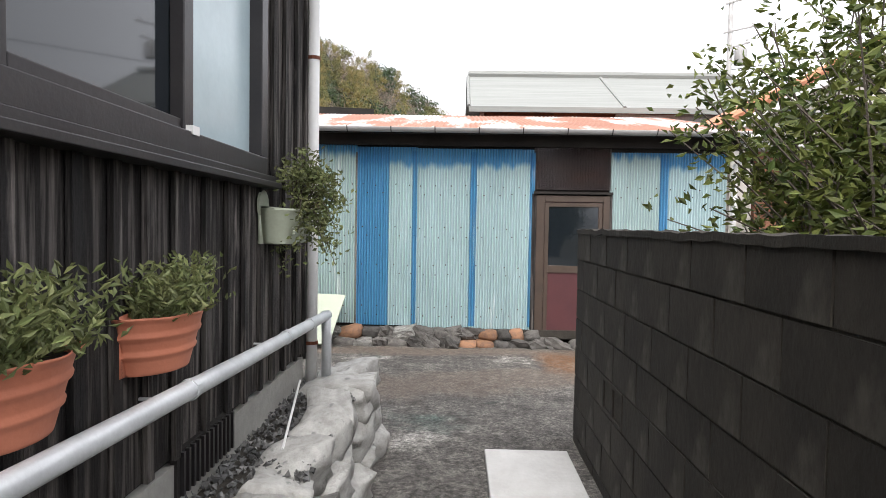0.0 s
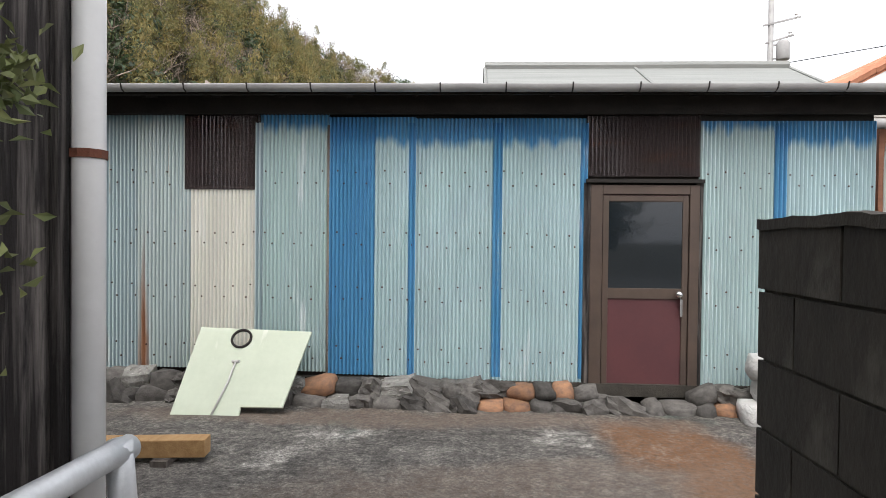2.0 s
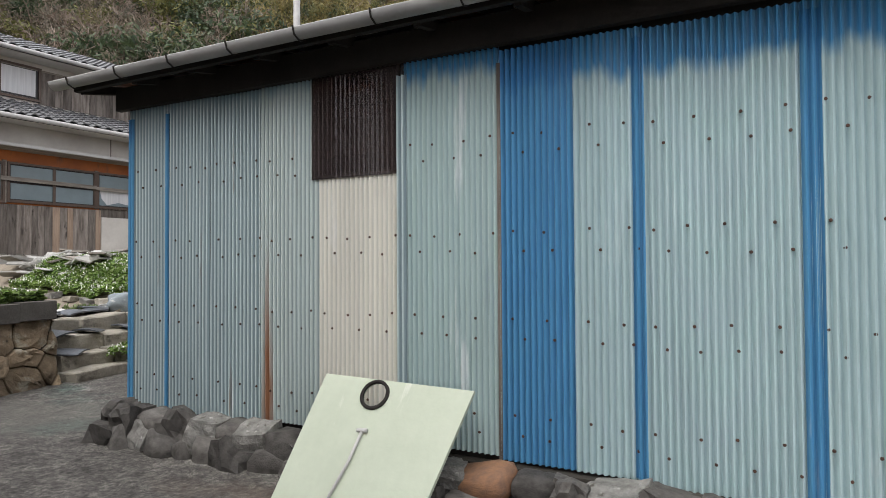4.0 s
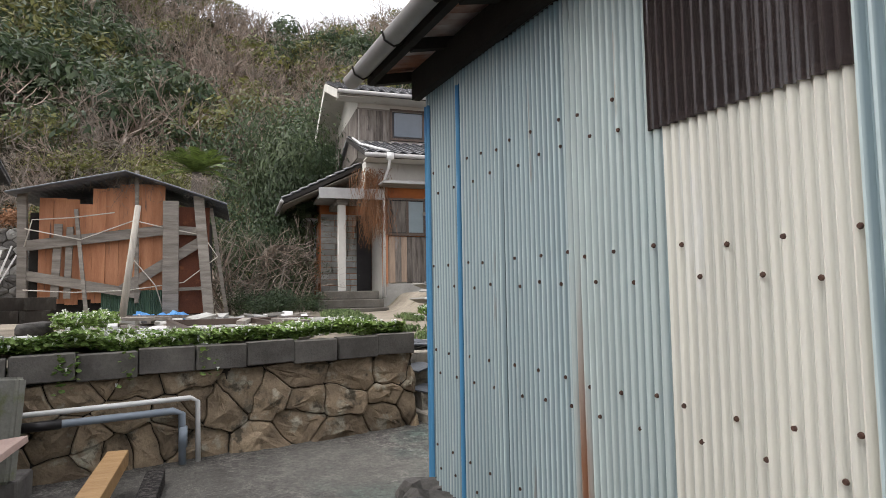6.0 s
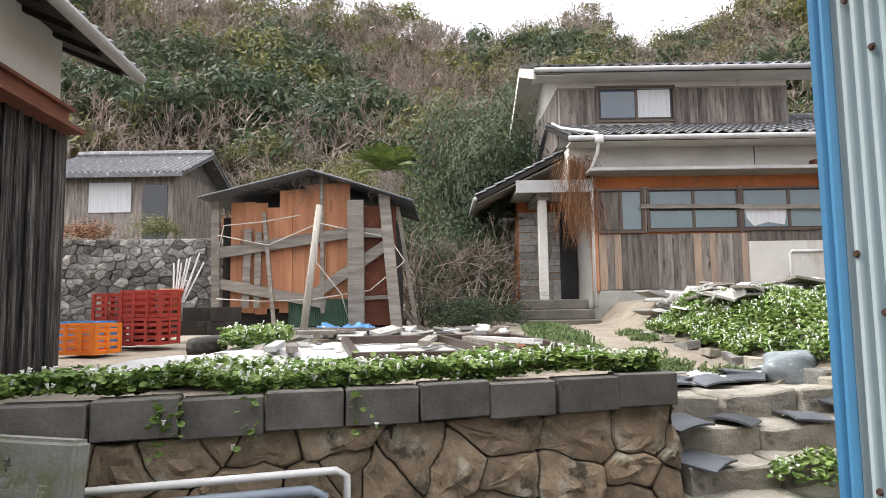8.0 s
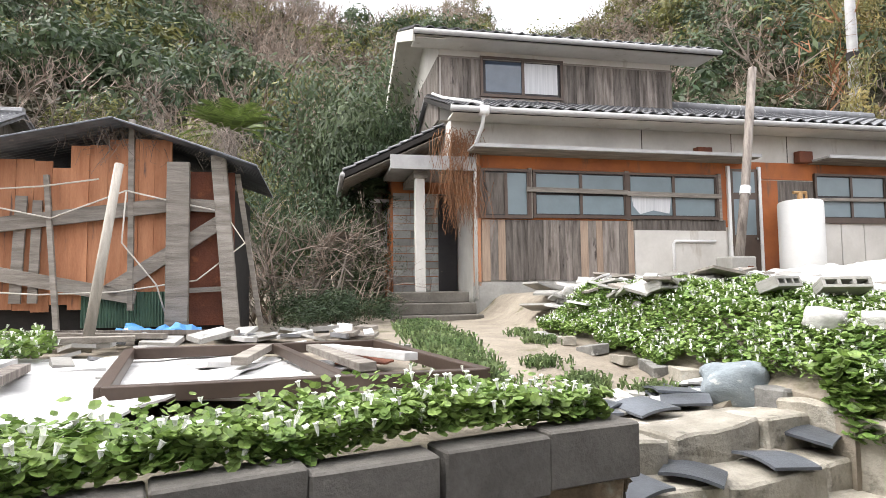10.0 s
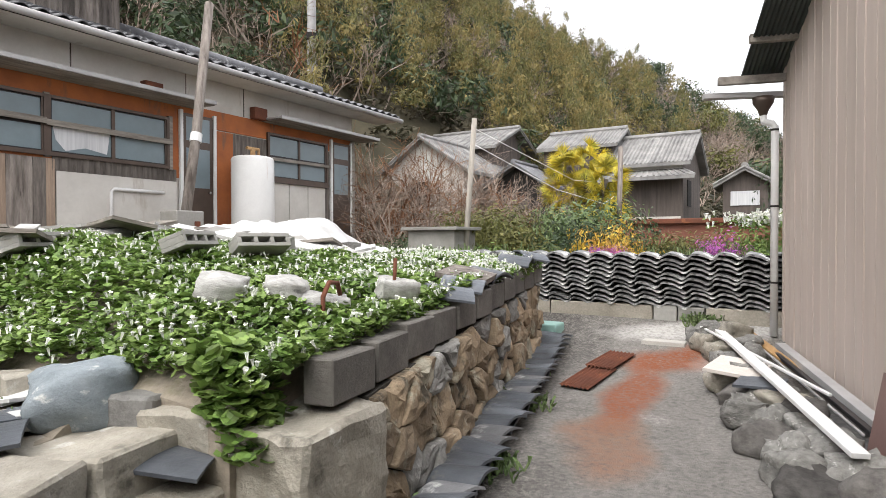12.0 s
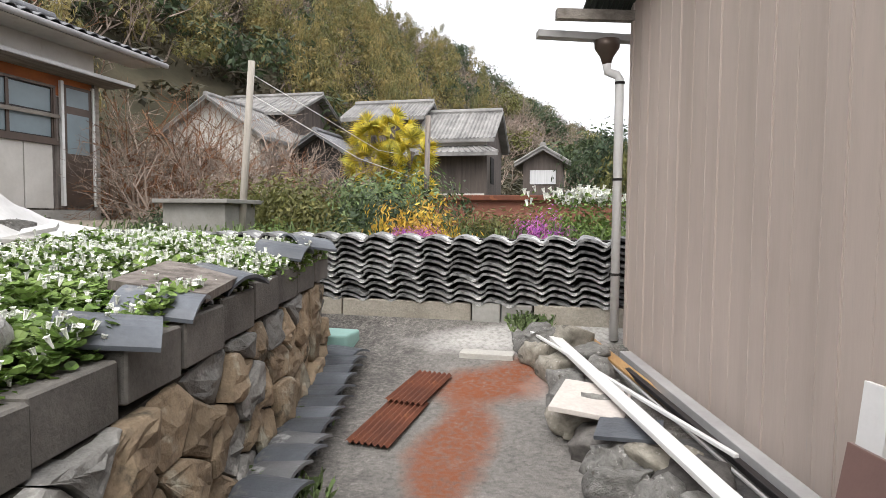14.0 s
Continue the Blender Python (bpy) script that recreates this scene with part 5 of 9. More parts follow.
def stone_thing(name, mesh, m, label, category="stone", group=""):
    ob = new(name, mesh)
    ob.matrix_basis = G @ m
    return tagged(ob, label, category, group)


def at(x, y, z, sx, sy, sz, rx=0, ry=0, rz=0):
    return pose(x, y, z, rx, ry, rz) @ Matrix.Diagonal((sx, sy, sz, 1))




def hewn(material, seed, sx, sy, sz, rough=0.035, step=0.09):
    """A roughly squared stone of the given size, with chipped edges and an uneven skin."""
    bm = bmesh.new()
    bmesh.ops.create_cube(bm, size=1.0)
    bmesh.ops.scale(bm, vec=(sx, sy, sz), verts=bm.verts)
    bmesh.ops.bevel(bm, geom=bm.edges[:], offset=min(sx, sy, sz) * 0.06, segments=1, affect="EDGES")
    bmesh.ops.subdivide_edges(bm, edges=[e for e in bm.edges if e.calc_length() > 2 * step], cuts=6, use_grid_fill=True)
    o = Vector((seed * 1.37, seed * 0.71, seed * 0.3))
    for v in bm.verts:
        v.co += noise.noise_vector(v.co * 2.6 + o) * rough * 1.0 + noise.noise_vector(v.co * 9 + o) * rough * 0.32 + noise.noise_vector(v.co * 24 + o) * rough * 0.14
    me = bpy.data.meshes.new("slab")
    bm.to_mesh(me)
    bm.free()
    me.materials.append(material)
    return me


solid("stone_foot", MB().box((-5.75, 3.9, 0.0), (-5.45, 4.85, 0.19)), STONE_DK, "dark plinth under the inscribed stone", "stone", base=(-5.6, 4.4, 0), frame_m=G, bevel=0.02)
# rough stone steps between the two walls
r = rng(61)
steps_ob = thing("stone_steps", "rough sandy stone steps up to the garden path", "steps", (-7.2, 8.4, 0.0), G, kind="structure")
for row, (front, z) in enumerate(((-6.55, 0.03), (-6.83, 0.19), (-7.10, 0.36), (-7.37, 0.53))):
    y = 7.86
    while y < 9.72:
        w = r.uniform(0.5, 0.95)
        w = min(w, 9.80 - y) if y + w < 9.5 else 9.80 - y
        yc = y + w / 2
        piece("slab", hewn(SLAB, 40 * row + int(y * 10), r.uniform(0.46, 0.56), w * 0.99, 0.23), steps_ob, pose(front - 0.26 - 0.23 * (yc - 7.9), yc, z, r.uniform(-2, 2), r.uniform(-2, 2), 13 + r.uniform(-4, 4)))
        y += w
part("fill", MB().box((-8.5, 7.74, -0.1), (-7.85, 9.6, 0.55)).box((-7.85, 7.80, -0.1), (-7.5, 9.7, 0.36)).box((-7.5, 7.84, -0.1), (-7.2, 9.7, 0.18)), MORTAR, steps_ob)
stone_thing("corner_stone", hewn(SLAB, 777, 0.40, 0.62, 0.64, 0.05), pose(-7.36, 9.86, 0.375, 0, 0, 9), "big squared sandy corner stone of the garden wall")
stone_thing("corner_stone", hewn(SLAB, 778, 0.5, 0.7, 0.25, 0.04), pose(-7.08, 9.84, 0.06, 0, 0, 9), "flat sandy stone under the corner stone")
r = rng(62)
for k, (x, y, z, sx, sy, sz) in enumerate(((-7.72, 9.62, 0.60, 0.42, 0.30, 0.42), (-8.02, 9.52, 0.68, 0.30, 0.26, 0.30), (-8.75, 9.34, 0.84, 0.26, 0.16, 0.10), (-9.1, 9.30, 0.84, 0.30, 0.14, 0.09), (-9.5, 9.26, 0.85, 0.26, 0.16, 0.08), (-10.0, 9.2, 0.86, 0.34, 0.16, 0.09), (-10.5, 9.14, 0.86, 0.28, 0.14, 0.09), (-11.0, 9.1, 0.87, 0.3, 0.15, 0.09), (-7.62, 7.5, 0.55, 0.5, 0.16, 0.5))):
    stone_thing("edging_stone", hewn((SLAB, STONE_GR)[k % 2], 800 + k, sx, sy, sz, 0.03), pose(x, y, terrace_z(x, y) + 0.3 * sz if x < -8.5 else z - 0.06, r.uniform(-6, 6), r.uniform(-6, 6), r.uniform(-15, 15)), "rough flat stone edging the garden path", "stone", "edging stones")
stone_thing("boulder", rock_mesh("boulder", STONE_BL, 779, 0.35, 0.13, 6), at(-8.24, 9.37, 0.755, 0.31, 0.43, 0.27, 4, 0, -25), "smooth blue-grey boulder at the edge of the path", "boulder")
stone_thing("boulder", R_DK[1], at(-9.6, 3.75, 0.93, 0.5, 0.34, 0.2), "dark smooth boulder on the terrace", "boulder")


# curved roof tiles
def pan_tile_mesh(name, material, w=0.29, l=0.28, sag=0.035, n=8):
    mb = MB().sheet(lambda u, v: Vector(((u - 0.5) * l, (v - 0.5) * w, sag * math.sin(2 * math.pi * v) * 0.8 + 0.012 * u)), 1, n, 0.016)
    return mb.mesh(name, material, smooth=False)


def arc_tile_mesh(name, material, w=0.27, l=0.30, rise=0.05):
    mb = MB().sheet(lambda u, v: Vector(((u - 0.5) * l, (v - 0.5) * w, rise * (1 - (2 * v - 1) ** 2))), 2, 8, 0.016)
    return mb.mesh(name, material)


ARC = arc_tile_mesh("tile", TILE_DK, 0.29, 0.32, 0.062)
FLAT = arc_tile_mesh("tile", TILE_DK, 0.29, 0.30, 0.018)
ARC_G = arc_tile_mesh("tile", TILE)
r = rng(71)
for k in range(22):
    u = k / 21
    y = 10.30 + 3.75 * u
    x = -7.02 - 0.225 * (y - 10.35)
    ob = new("roof_tile", ARC if r.random() < 0.7 else ARC_G)
    ob.matrix_basis = G @ pose(x + r.uniform(-0.02, 0.02), y, ground_z(x, y) + 0.075, 0, -6 + r.uniform(-8, 8), -10 + r.uniform(-9, 9)) @ pose(0, 0, 0, 20 + r.uniform(-6, 6), 0, 0)
    tagged(ob, "dark curved roof tile laid along the foot of the wall", "roof tile", "tiles along the wall")
for x, y, z, rx, ry, rz in ((-7.66, 9.42, 0.58, 4, 8, 30), (-8.16, 8.95, 0.70, 3, -4, 60), (-8.05, 8.60, 0.69, 5, 3, 10), (-8.42, 9.02, 0.71, -5, 4, 80), (-8.0, 8.2, 0.69, -4, 5, 110), (-8.2, 8.35, 0.70, -3, 5, 40), (-7.22, 8.02, 0.52, 6, 4, 20),
                            (-6.95, 9.55, 0.24, 6, 12, 70), (-7.35, 8.45, 0.51, 5, 3, 140), (-6.95, 8.05, 0.33, 5, 3, 40), (-7.9, 7.95, 0.69, 4, 3, 75), (-7.45, 9.0, 0.51, 2, 5, 95)):
    ob = new("roof_tile", FLAT)
    ob.matrix_basis = G @ pose(x, y, z, rx, ry, rz)
    tagged(ob, "loose dark roof tile lying on the stone steps", "roof tile", "loose tiles")
r = rng(73)
for k in range(46):
    y = r.uniform(7.95, 9.35)
    x = -7.98 - 0.23 * (y - 7.9) - abs(r.gauss(0, 0.22))
    w, h = r.uniform(0.05, 0.13), r.uniform(0.04, 0.09)
    ob = solid("plaster_shard", MB().box((-w, -h, -0.008), (w, h * r.uniform(0.5, 1), 0.008)), r.choice((WHITE, WHITE, CONC, TILE_DK)), "broken white plaster shard beside the steps", "debris", group="shards beside the steps")
    ob.matrix_basis = G @ pose(x, y, terrace_z(x, y) + 0.02 + 0.04 * r.random(), r.uniform(-14, 14), r.uniform(-14, 14), r.uniform(0, 180))
solid("plastic_box", MB().box((-8.22, 14.2, 0.28), (-7.88, 14.5, 0.50)), TEAL, "pale teal plastic box at the end of the wall", "box", base=(-8.0, 14.3, 0.28), frame_m=G, bevel=0.02)

# ---- fence of stacked roof tiles ----
fence = thing("tile_fence", "low boundary wall of stacked wavy grey roof tiles on a concrete base", "fence", (-8, 15, 0.5), G, kind="structure")
r = rng(81)
FY = 15.05
for x0, x1, m in ((-12.8, -11.3, 0), (-11.3, -9.9, 0), (-9.9, -8.22, 0), (-8.22, -7.0, 0), (-7.0, -6.74, 1), (-6.74, -6.46, 1), (-6.46, -5.45, 0)):
    part("base_block", MB().box((x0 + 0.006, FY - 0.12 - 0.012 * m, 0.30), (x1 - 0.006, FY + 0.3, 0.70 + r.uniform(-0.008, 0.008))), GRANITE if m == 0 else CONC, fence, "", 0.012)
part("core", MB().box((-12.8, FY + 0.02, 0.6), (-5.55, FY + 0.22, 1.26)), DARK, fence)
wave = MB().sheet(lambda u, v: Vector(((u - 0.5) * 0.276, -0.13 + 0.26 * v, 0.024 * math.sin(2 * math.pi * u) + 0.007 * math.sin(4 * math.pi * u + 0.8))), 10, 1, 0.022)
wme = wave.mesh("tile", TILE_FENCE)
for row in range(11):
    z = 0.735 + row * 0.054
    x = -12.7 + r.uniform(-0.035, 0.035)
    while x < -5.4:
        piece("tile", wme, fence, Matrix.Translation((x, FY + r.uniform(-0.015, 0.02), z + r.uniform(-0.006, 0.006))) @ Euler((r.uniform(-0.05, 0.05) + 0.05, r.uniform(-0.02, 0.02), r.uniform(-0.03, 0.03))).to_matrix().to_4x4())
        x += 0.270
for k in range(5):
    for row in range(11):
        piece("tile", wme, fence, Matrix.Translation((-5.42 + 0.02 * r.random(), FY + 0.2 + k * 0.270, 0.735 + row * 0.054)) @ Matrix.Rotation(math.pi / 2, 4, "Z"))

# ---- building clad in brown sheet metal ----
brown = thing("metal_clad_building", "plain building clad in brown ribbed sheet metal", "building", (-3.6, 13, 0.1), G)
A, D = Vector((-5.71, 14.62, 0)), Vector((0.284, -0.959, 0))
N = Vector((-0.959, -0.284, 0))
BM = Matrix(((D.x, N.x, 0, A.x), (D.y, N.y, 0, A.y), (0, 0, 1, 0), (0, 0, 0, 1)))
walls = MB()
walls.box((0, -2.6, 0.1), (3.3, -0.03, 3.85), BM)
part("wall", walls, DARK, brown)
s, k = 0.0, 0
r = rng(91)
while s < 3.3:
    w = (0.20, 0.13, 0.16)[k % 3]
    d = (0.0, 0.012, 0.004)[k % 3]
    mb = MB().box((s + 0.003, -0.03, 0.20), (s + w, d, 3.9), BM)
    part("cladding_panel", mb, CLAD, brown)
    part("rib", MB().box((s - 0.004, -0.02, 0.20), (s + 0.007, d + 0.003, 3.9), BM), CLAD, brown)
    s += w
    k += 1
part("corner_strip", MB().box((-0.03, -0.3, 0.2), (0.02, 0.012, 3.3), BM), CLAD, brown)
part("base_flashing", MB().box((-0.04, -0.05, 0.08), (3.3, 0.035, 0.24), BM), DARK, brown)
for i, (z, s0, out) in enumerate(((2.96, -0.04, 0.60), (3.24, 0.34, 0.40), (3.60, 0.72, 0.36))):
    part("purlin", MB().box((s0, 0.0, z), (s0 + 0.07, out, z + 0.075), BM), W_GREYX, brown)
eave = MB().sheet(lambda u, v: BM @ Vector((-0.15 + 1.5 * u, -0.1 + 0.48 * v, 3.02 + 0.72 * u + 0.007 * math.sin(2 * math.pi * v * 12))), 2, 72, 0.003)
part("eaves_sheet", eave, mat("dull_green_corrugated_sheet", (0.05, 0.062, 0.055), (0.035, 0.042, 0.038), scale=3, rough=0.6, bump=0.1), brown, "dull green corrugated eaves sheet")
part("gutter", MB().beam(BM @ Vector((-0.12, -0.05, 2.86)), BM @ Vector((-0.12, 0.72, 2.88)), 0.10, 0.05), GUTTER, brown, "grey gutter end")
dp = MB().tube([BM @ Vector(p) for p in ((-0.10, 0.17, 2.66), (-0.10, 0.16, 2.60), (-0.09, 0.09, 2.575), (-0.08, 0.07, 2.54), (-0.08, 0.07, 0.48))], 0.035, 12)
part("rain_funnel", MB().turn([(0.035, 0), (0.05, 0.05), (0.095, 0.12), (0.10, 0.18)], BM @ Vector((-0.10, 0.17, 2.66)), 12), BRONZE, brown, "dark grey rainwater funnel", 0, True)
part("downpipe", dp, PVC, brown, "white plastic downpipe", 0, True)
for z in (1.0, 1.75, 2.5):
    part("pipe_clip", MB().tube([BM @ Vector((-0.08, 0.07, z)), BM @ Vector((-0.08, 0.07, z + 0.02))], 0.04, 10), DARK, brown)
part("window_hood", MB().box((2.78, 0.0, 2.72), (3.3, 0.06, 2.82), BM), W_POLE, brown, "pale timber strip over an opening")
part("brown_panel", MB().box((2.82, 0.0, 1.1), (3.3, 0.016, 2.72), BM), CLAD, brown)


def boards_at(s, out, z, w, h, t, lean_deg, turn, material, name, label):
    m = BM @ pose(s, out, z) @ Euler((radians(lean_deg), 0, radians(turn))).to_matrix().to_4x4()
    ob = solid(name, MB().box((0, 0, 0), (w, t, h)), material, label, "board", bevel=0.002)
    ob.matrix_basis = G @ m
    return ob


boards_at(2.62, 0.30, 0.10, 0.95, 0.60, 0.02, 10, 0, mat("reddish_brown_painted_panel", (0.19, 0.115, 0.10), (0.16, 0.10, 0.09), scale=2, rough=0.35, bump=0.05, fine=0.08, spots=((0.25, 0.08, 0.035), 1.5, 0.2, (1, 1, 1))), "leaning_sheet", "brown painted panel leaning on the metal wall")
boards_at(2.55, 0.17, 0.09, 0.12, 0.80, 0.02, 6, 0, PVC, "leaning_board", "narrow white board leaning on the metal wall")
boards_at(2.76, 0.19, 0.12, 0.9, 0.92, 0.014, 6, 0, CREAM, "leaning_board", "pale cream board leaning on the metal wall")
# strip of stones and scrap along its foot
r = rng(95)
strip = thing("stone_border", "border of grey field stones along the metal-clad wall", "stone border", (-5.7, 13, 0.15), G, kind="structure")
part("earth", MB().box((-0.1, 0.0, -0.1), (3.3, 0.62, 0.20), BM), GRAVEL, strip)
R_BD = rocks("stone", STONE_GR, 7, 0.62, 0.24, 12, 5) + rocks("stone", STONE_DK, 2, 0.55, 0.2, 13, 5) + rocks("stone", SLAB, 2, 0.65, 0.2, 14, 5)
for row, (out, n) in enumerate(((0.72, 14), (0.50, 12))):
    for k in range(n):
        s = -0.10 + row * 0.14 + k * (3.5 / n) + r.uniform(-0.04, 0.04)
        p = BM @ Vector((s, out - 0.03 * (s < 0.8) + r.uniform(-0.05, 0.05), 0))
        a, h = r.uniform(0.20, 0.32), r.uniform(0.15, 0.22)
        piece("stone", r.choice(R_BD), strip, at(p.x, p.y, ground_z(p.x, p.y) + 0.07 + 0.05 * row, a, r.uniform(0.20, 0.30), h, r.uniform(-15, 15), r.uniform(-15, 15), r.uniform(0, 180)))


def strewn(name, s0, o0, z0, s1, o1, z1, w, h, material, label, category="scrap"):
    p, q = BM @ Vector((s0, o0, z0)), BM @ Vector((s1, o1, z1))
    return solid(name, MB().beam(p, q, w, h), material, label, category, base=tuple(p), frame_m=G, bevel=0.004)


strewn("white_strip", -0.12, 0.60, 0.55, 3.1, 0.50, 0.37, 0.085, 0.03, PVC, "long white plastic strip lying on the stones", "plastic strip")
strewn("white_strip", -0.10, 0.74, 0.55, 2.1, 0.30, 0.43, 0.025, 0.02, PVC, "thin white plastic strip lying on the stones", "plastic strip")
strewn("wood_plank", -0.15, 0.36, 0.56, 1.15, 0.14, 0.34, 0.09, 0.02, W_PALE, "yellow-brown plank lying against the wall", "plank")
strewn("gutter_length", 0.25, 0.10, 0.44, 2.45, 0.14, 0.33, 0.085, 0.06, GUTTER, "length of grey plastic gutter at the wall", "gutter")
strewn("cable_bundle", 0.3, 0.22, 0.44, 2.6, 0.24, 0.33, 0.04, 0.03, BLACK_AL, "black cables lying along the wall", "cable")
strewn("cable_bundle", 0.4, 0.30, 0.44, 2.6, 0.30, 0.33, 0.015, 0.015, GUTTER, "grey cable lying along the wall", "cable")
p = BM @ Vector((1.22, 0.66, 0.36))
solid("pale_slab", MB().box((-0.2, -0.24, -0.015), (0.2, 0.24, 0.015)), mat("pale_pinkish_slab", (0.60, 0.55, 0.50), (0.52, 0.47, 0.43), scale=3, rough=0.8, bump=0.1), "pale pinkish flat slab lying on stones", "slab", bevel=0.004).matrix_basis = G @ pose(p.x, p.y, 0.41, 4, 3, -10)
p = BM @ Vector((1.64, 0.60, 0.36))
solid("dark_slate", MB().box((-0.16, -0.12, -0.01), (0.16, 0.12, 0.01)), TILE_DK, "dark slate lying on stones", "slate").matrix_basis = G @ pose(p.x, p.y, 0.385, 6, -4, -10)
# rusty sheets on the lane
for x, y, l, rz in ((-7.19, 13.20, 0.66, -6), (-7.14, 13.72, 0.58, -8)):
    mb = MB().sheet(lambda u, v: Vector(((u - 0.5) * 0.27, (v - 0.5) * l, 0.012 + 0.010 * math.sin(2 * math.pi * u * 7))), 42, 1, 0.003)
    ob = solid("rusty_sheet", mb, RUST, "rusted corrugated iron sheet lying on the lane", "iron sheet")
    ob.matrix_basis = G @ pose(x, y, ground_z(x, y) + 0.016 + 0.006 * (y > 13.5), 5, 0, rz)
solid("pale_patch", MB().box((-6.98, 14.28, 0.2), (-6.56, 14.56, 0.40)), mat("pale_concrete_patch", (0.45, 0.43, 0.39), (0.38, 0.36, 0.33), scale=4, rough=0.9, bump=0.2), "pale concrete slab set in the lane", "slab", base=(-6.4, 13.95, 0.2), frame_m=G, bevel=0.006)

# ---- inscribed stone slab, pipes and scrap at the foot of the garden wall ----
slab = thing("inscribed_stone", "upright worn stone slab with a faint carved inscription", "stone slab", (-5.62, 4.35, 0.0), G)
ms = pose(-5.56, 4.42, 0.17, 0, -7, -14.5)
bm = bmesh.new()
bmesh.ops.create_cube(bm, size=1.0)
for v in bm.verts:
    v.co = Vector((v.co.x * 0.10, v.co.y * 0.82, (v.co.z + 0.5) * 0.66))
bmesh.ops.bevel(bm, geom=[e for e in bm.edges], offset=0.02, segments=3, affect="EDGES")
me = bpy.data.meshes.new("slab")
bm.to_mesh(me)
bm.free()
me.materials.append(mat("mossy_grey_slab", (0.27, 0.265, 0.235), (0.19, 0.185, 0.155), scale=4, rough=0.9, bump=0.3, spots=((0.17, 0.18, 0.10), 3, 0.3, (1, 1, 1)), spots2=((0.38, 0.37, 0.34), 7, 0.15, (1, 1, 1))))
ob = new("slab", me)
ob.parent = slab
ob.matrix_basis = Matrix.Translation([-c for c in OFF[slab.name]]) @ ms
CARVED = mat("faint_lichened_carving", (0.33, 0.32, 0.25), (0.24, 0.235, 0.18), scale=8, rough=0.95, bump=0.2)
for k in range(35):
    mk = MB()
    rr = rng(k + 300)
    if k < 7 and k % 7 > 4:
        continue
    for _ in range(4):
        y, z = -0.27 + (k % 7) * 0.09 + rr.uniform(-0.025, 0.025), 0.55 - 0.095 * (k // 7) + rr.uniform(-0.022, 0.022)
        q = rr.choice((0, 1))
        mk.box((0.049, y - (0.022 if q else 0.004), z - (0.004 if q else 0.02)), (0.052, y + (0.022 if q else 0.004), z + (0.004 if q else 0.02)), ms)
    part("carved_mark", mk, STONE_DK if k < 7 else CARVED, slab)
pipes = thing("water_pipes", "white and grey plastic water pipes along the garden wall", "pipe", (-5.9, 5.2, 0.4), G)
def wx(y, o):
    return wall1_x(y) + o
part("white_pipe", MB().tube([(wx(3.5, .2), 3.5, 0.53), (wx(5.8, .16), 5.8, 0.53), (wx(5.85, .16), 5.85, 0.50), (wx(5.86, .17), 5.86, 0.03)], 0.02, 10), PVC, pipes, "white plastic pipe", 0, True)
part("grey_pipe", MB().tube([(wx(3.5, .22), 3.5, 0.45), (wx(5.68, .18), 5.68, 0.445), (wx(5.74, .18), 5.74, 0.42), (wx(5.75, .18), 5.75, 0.03)], 0.028, 10), PVC_GR, pipes, "grey-blue plastic pipe", 0, True)
part("pipe_sleeve", MB().tube([(wx(4.75, .2), 4.75, 0.447), (wx(4.98, .195), 4.98, 0.447)], 0.035, 10), BLACK_AL, pipes, "black pipe sleeve", 0, True)
part("pipe_sleeve", MB().tube([(wx(5.75, .18), 5.75, 0.32), (wx(5.75, .18), 5.75, 0.16)], 0.034, 10), PVC_GR, pipes, "", 0, True)
solid("wood_beam", MB().beam((-4.2, 5.42, 0.22), (-5.5, 5.40, 0.26), 0.13, 0.10), W_PALE, "new yellow timber beam propped on the ground", "timber", base=(-5, 5, 0.1), frame_m=G, bevel=0.006)
solid("wood_beam", MB().beam((-4.3, 5.66, 0.08), (-5.6, 5.62, 0.08), 0.12, 0.10), W_DARK, "old dark timber beam lying on the ground", "timber", base=(-5, 5.2, 0.03), frame_m=G, bevel=0.006)
solid("pink_board", MB().box((-0.45, -0.34, -0.02), (0.45, 0.34, 0.02)), PINKISH, "pinkish cardboard-like sheet over a box", "board", bevel=0.004).matrix_basis = G @ pose(-4.6, 4.62, 0.42, 8, 10, -12)
solid("wooden_box", MB().box((-4.95, 4.32, 0.02), (-4.2, 4.87, 0.33)), W_GREY, "old grey wooden box under a board", "box", base=(-4.5, 3.8, 0), frame_m=G, bevel=0.006)
for k, (x, y, z, s) in enumerate(((-4.85, 4.45, 0.52, 0.3), (-5.35, 3.55, 0.28, 0.34), (-5.6, 3.35, 0.42, 0.4), (-5.3, 3.4, 0.1, 0.4), (-5.7, 3.8, 0.08, 0.3))):
    stone_thing("rock", (R_DK + R_GR)[k], at(x, y, z, s, s * 1.2, s * 0.6, 0, 0, 30 * k), "rough grey rock piled at the house corner", "stone", "rocks at the corner")


# ---- two-storey house across the garden ----
W_TAN = mat("tan_weathered_board", (0.36, 0.27, 0.20), (0.22, 0.16, 0.12), scale=3, stretch=(7, 7, 0.5), rough=0.9, bump=0.4, bscale=14, rnd=0.15)
HF = -15.45
STEP_DK = mat("dark_weathered_concrete", (0.15, 0.135, 0.115), (0.08, 0.072, 0.06), scale=2, rough=0.92, bump=0.3, fine=0.3)
hs = thing("house", "abandoned two-storey house with orange trim, weathered boards and grey tiled roofs", "house", (-17, 14, 1.2), G)
part("wall", MB().box((-21.0, 9.52, 0.6), (HF - 0.02, 19.85, 4.75)), PLASTER, hs, "stained white plaster wall")
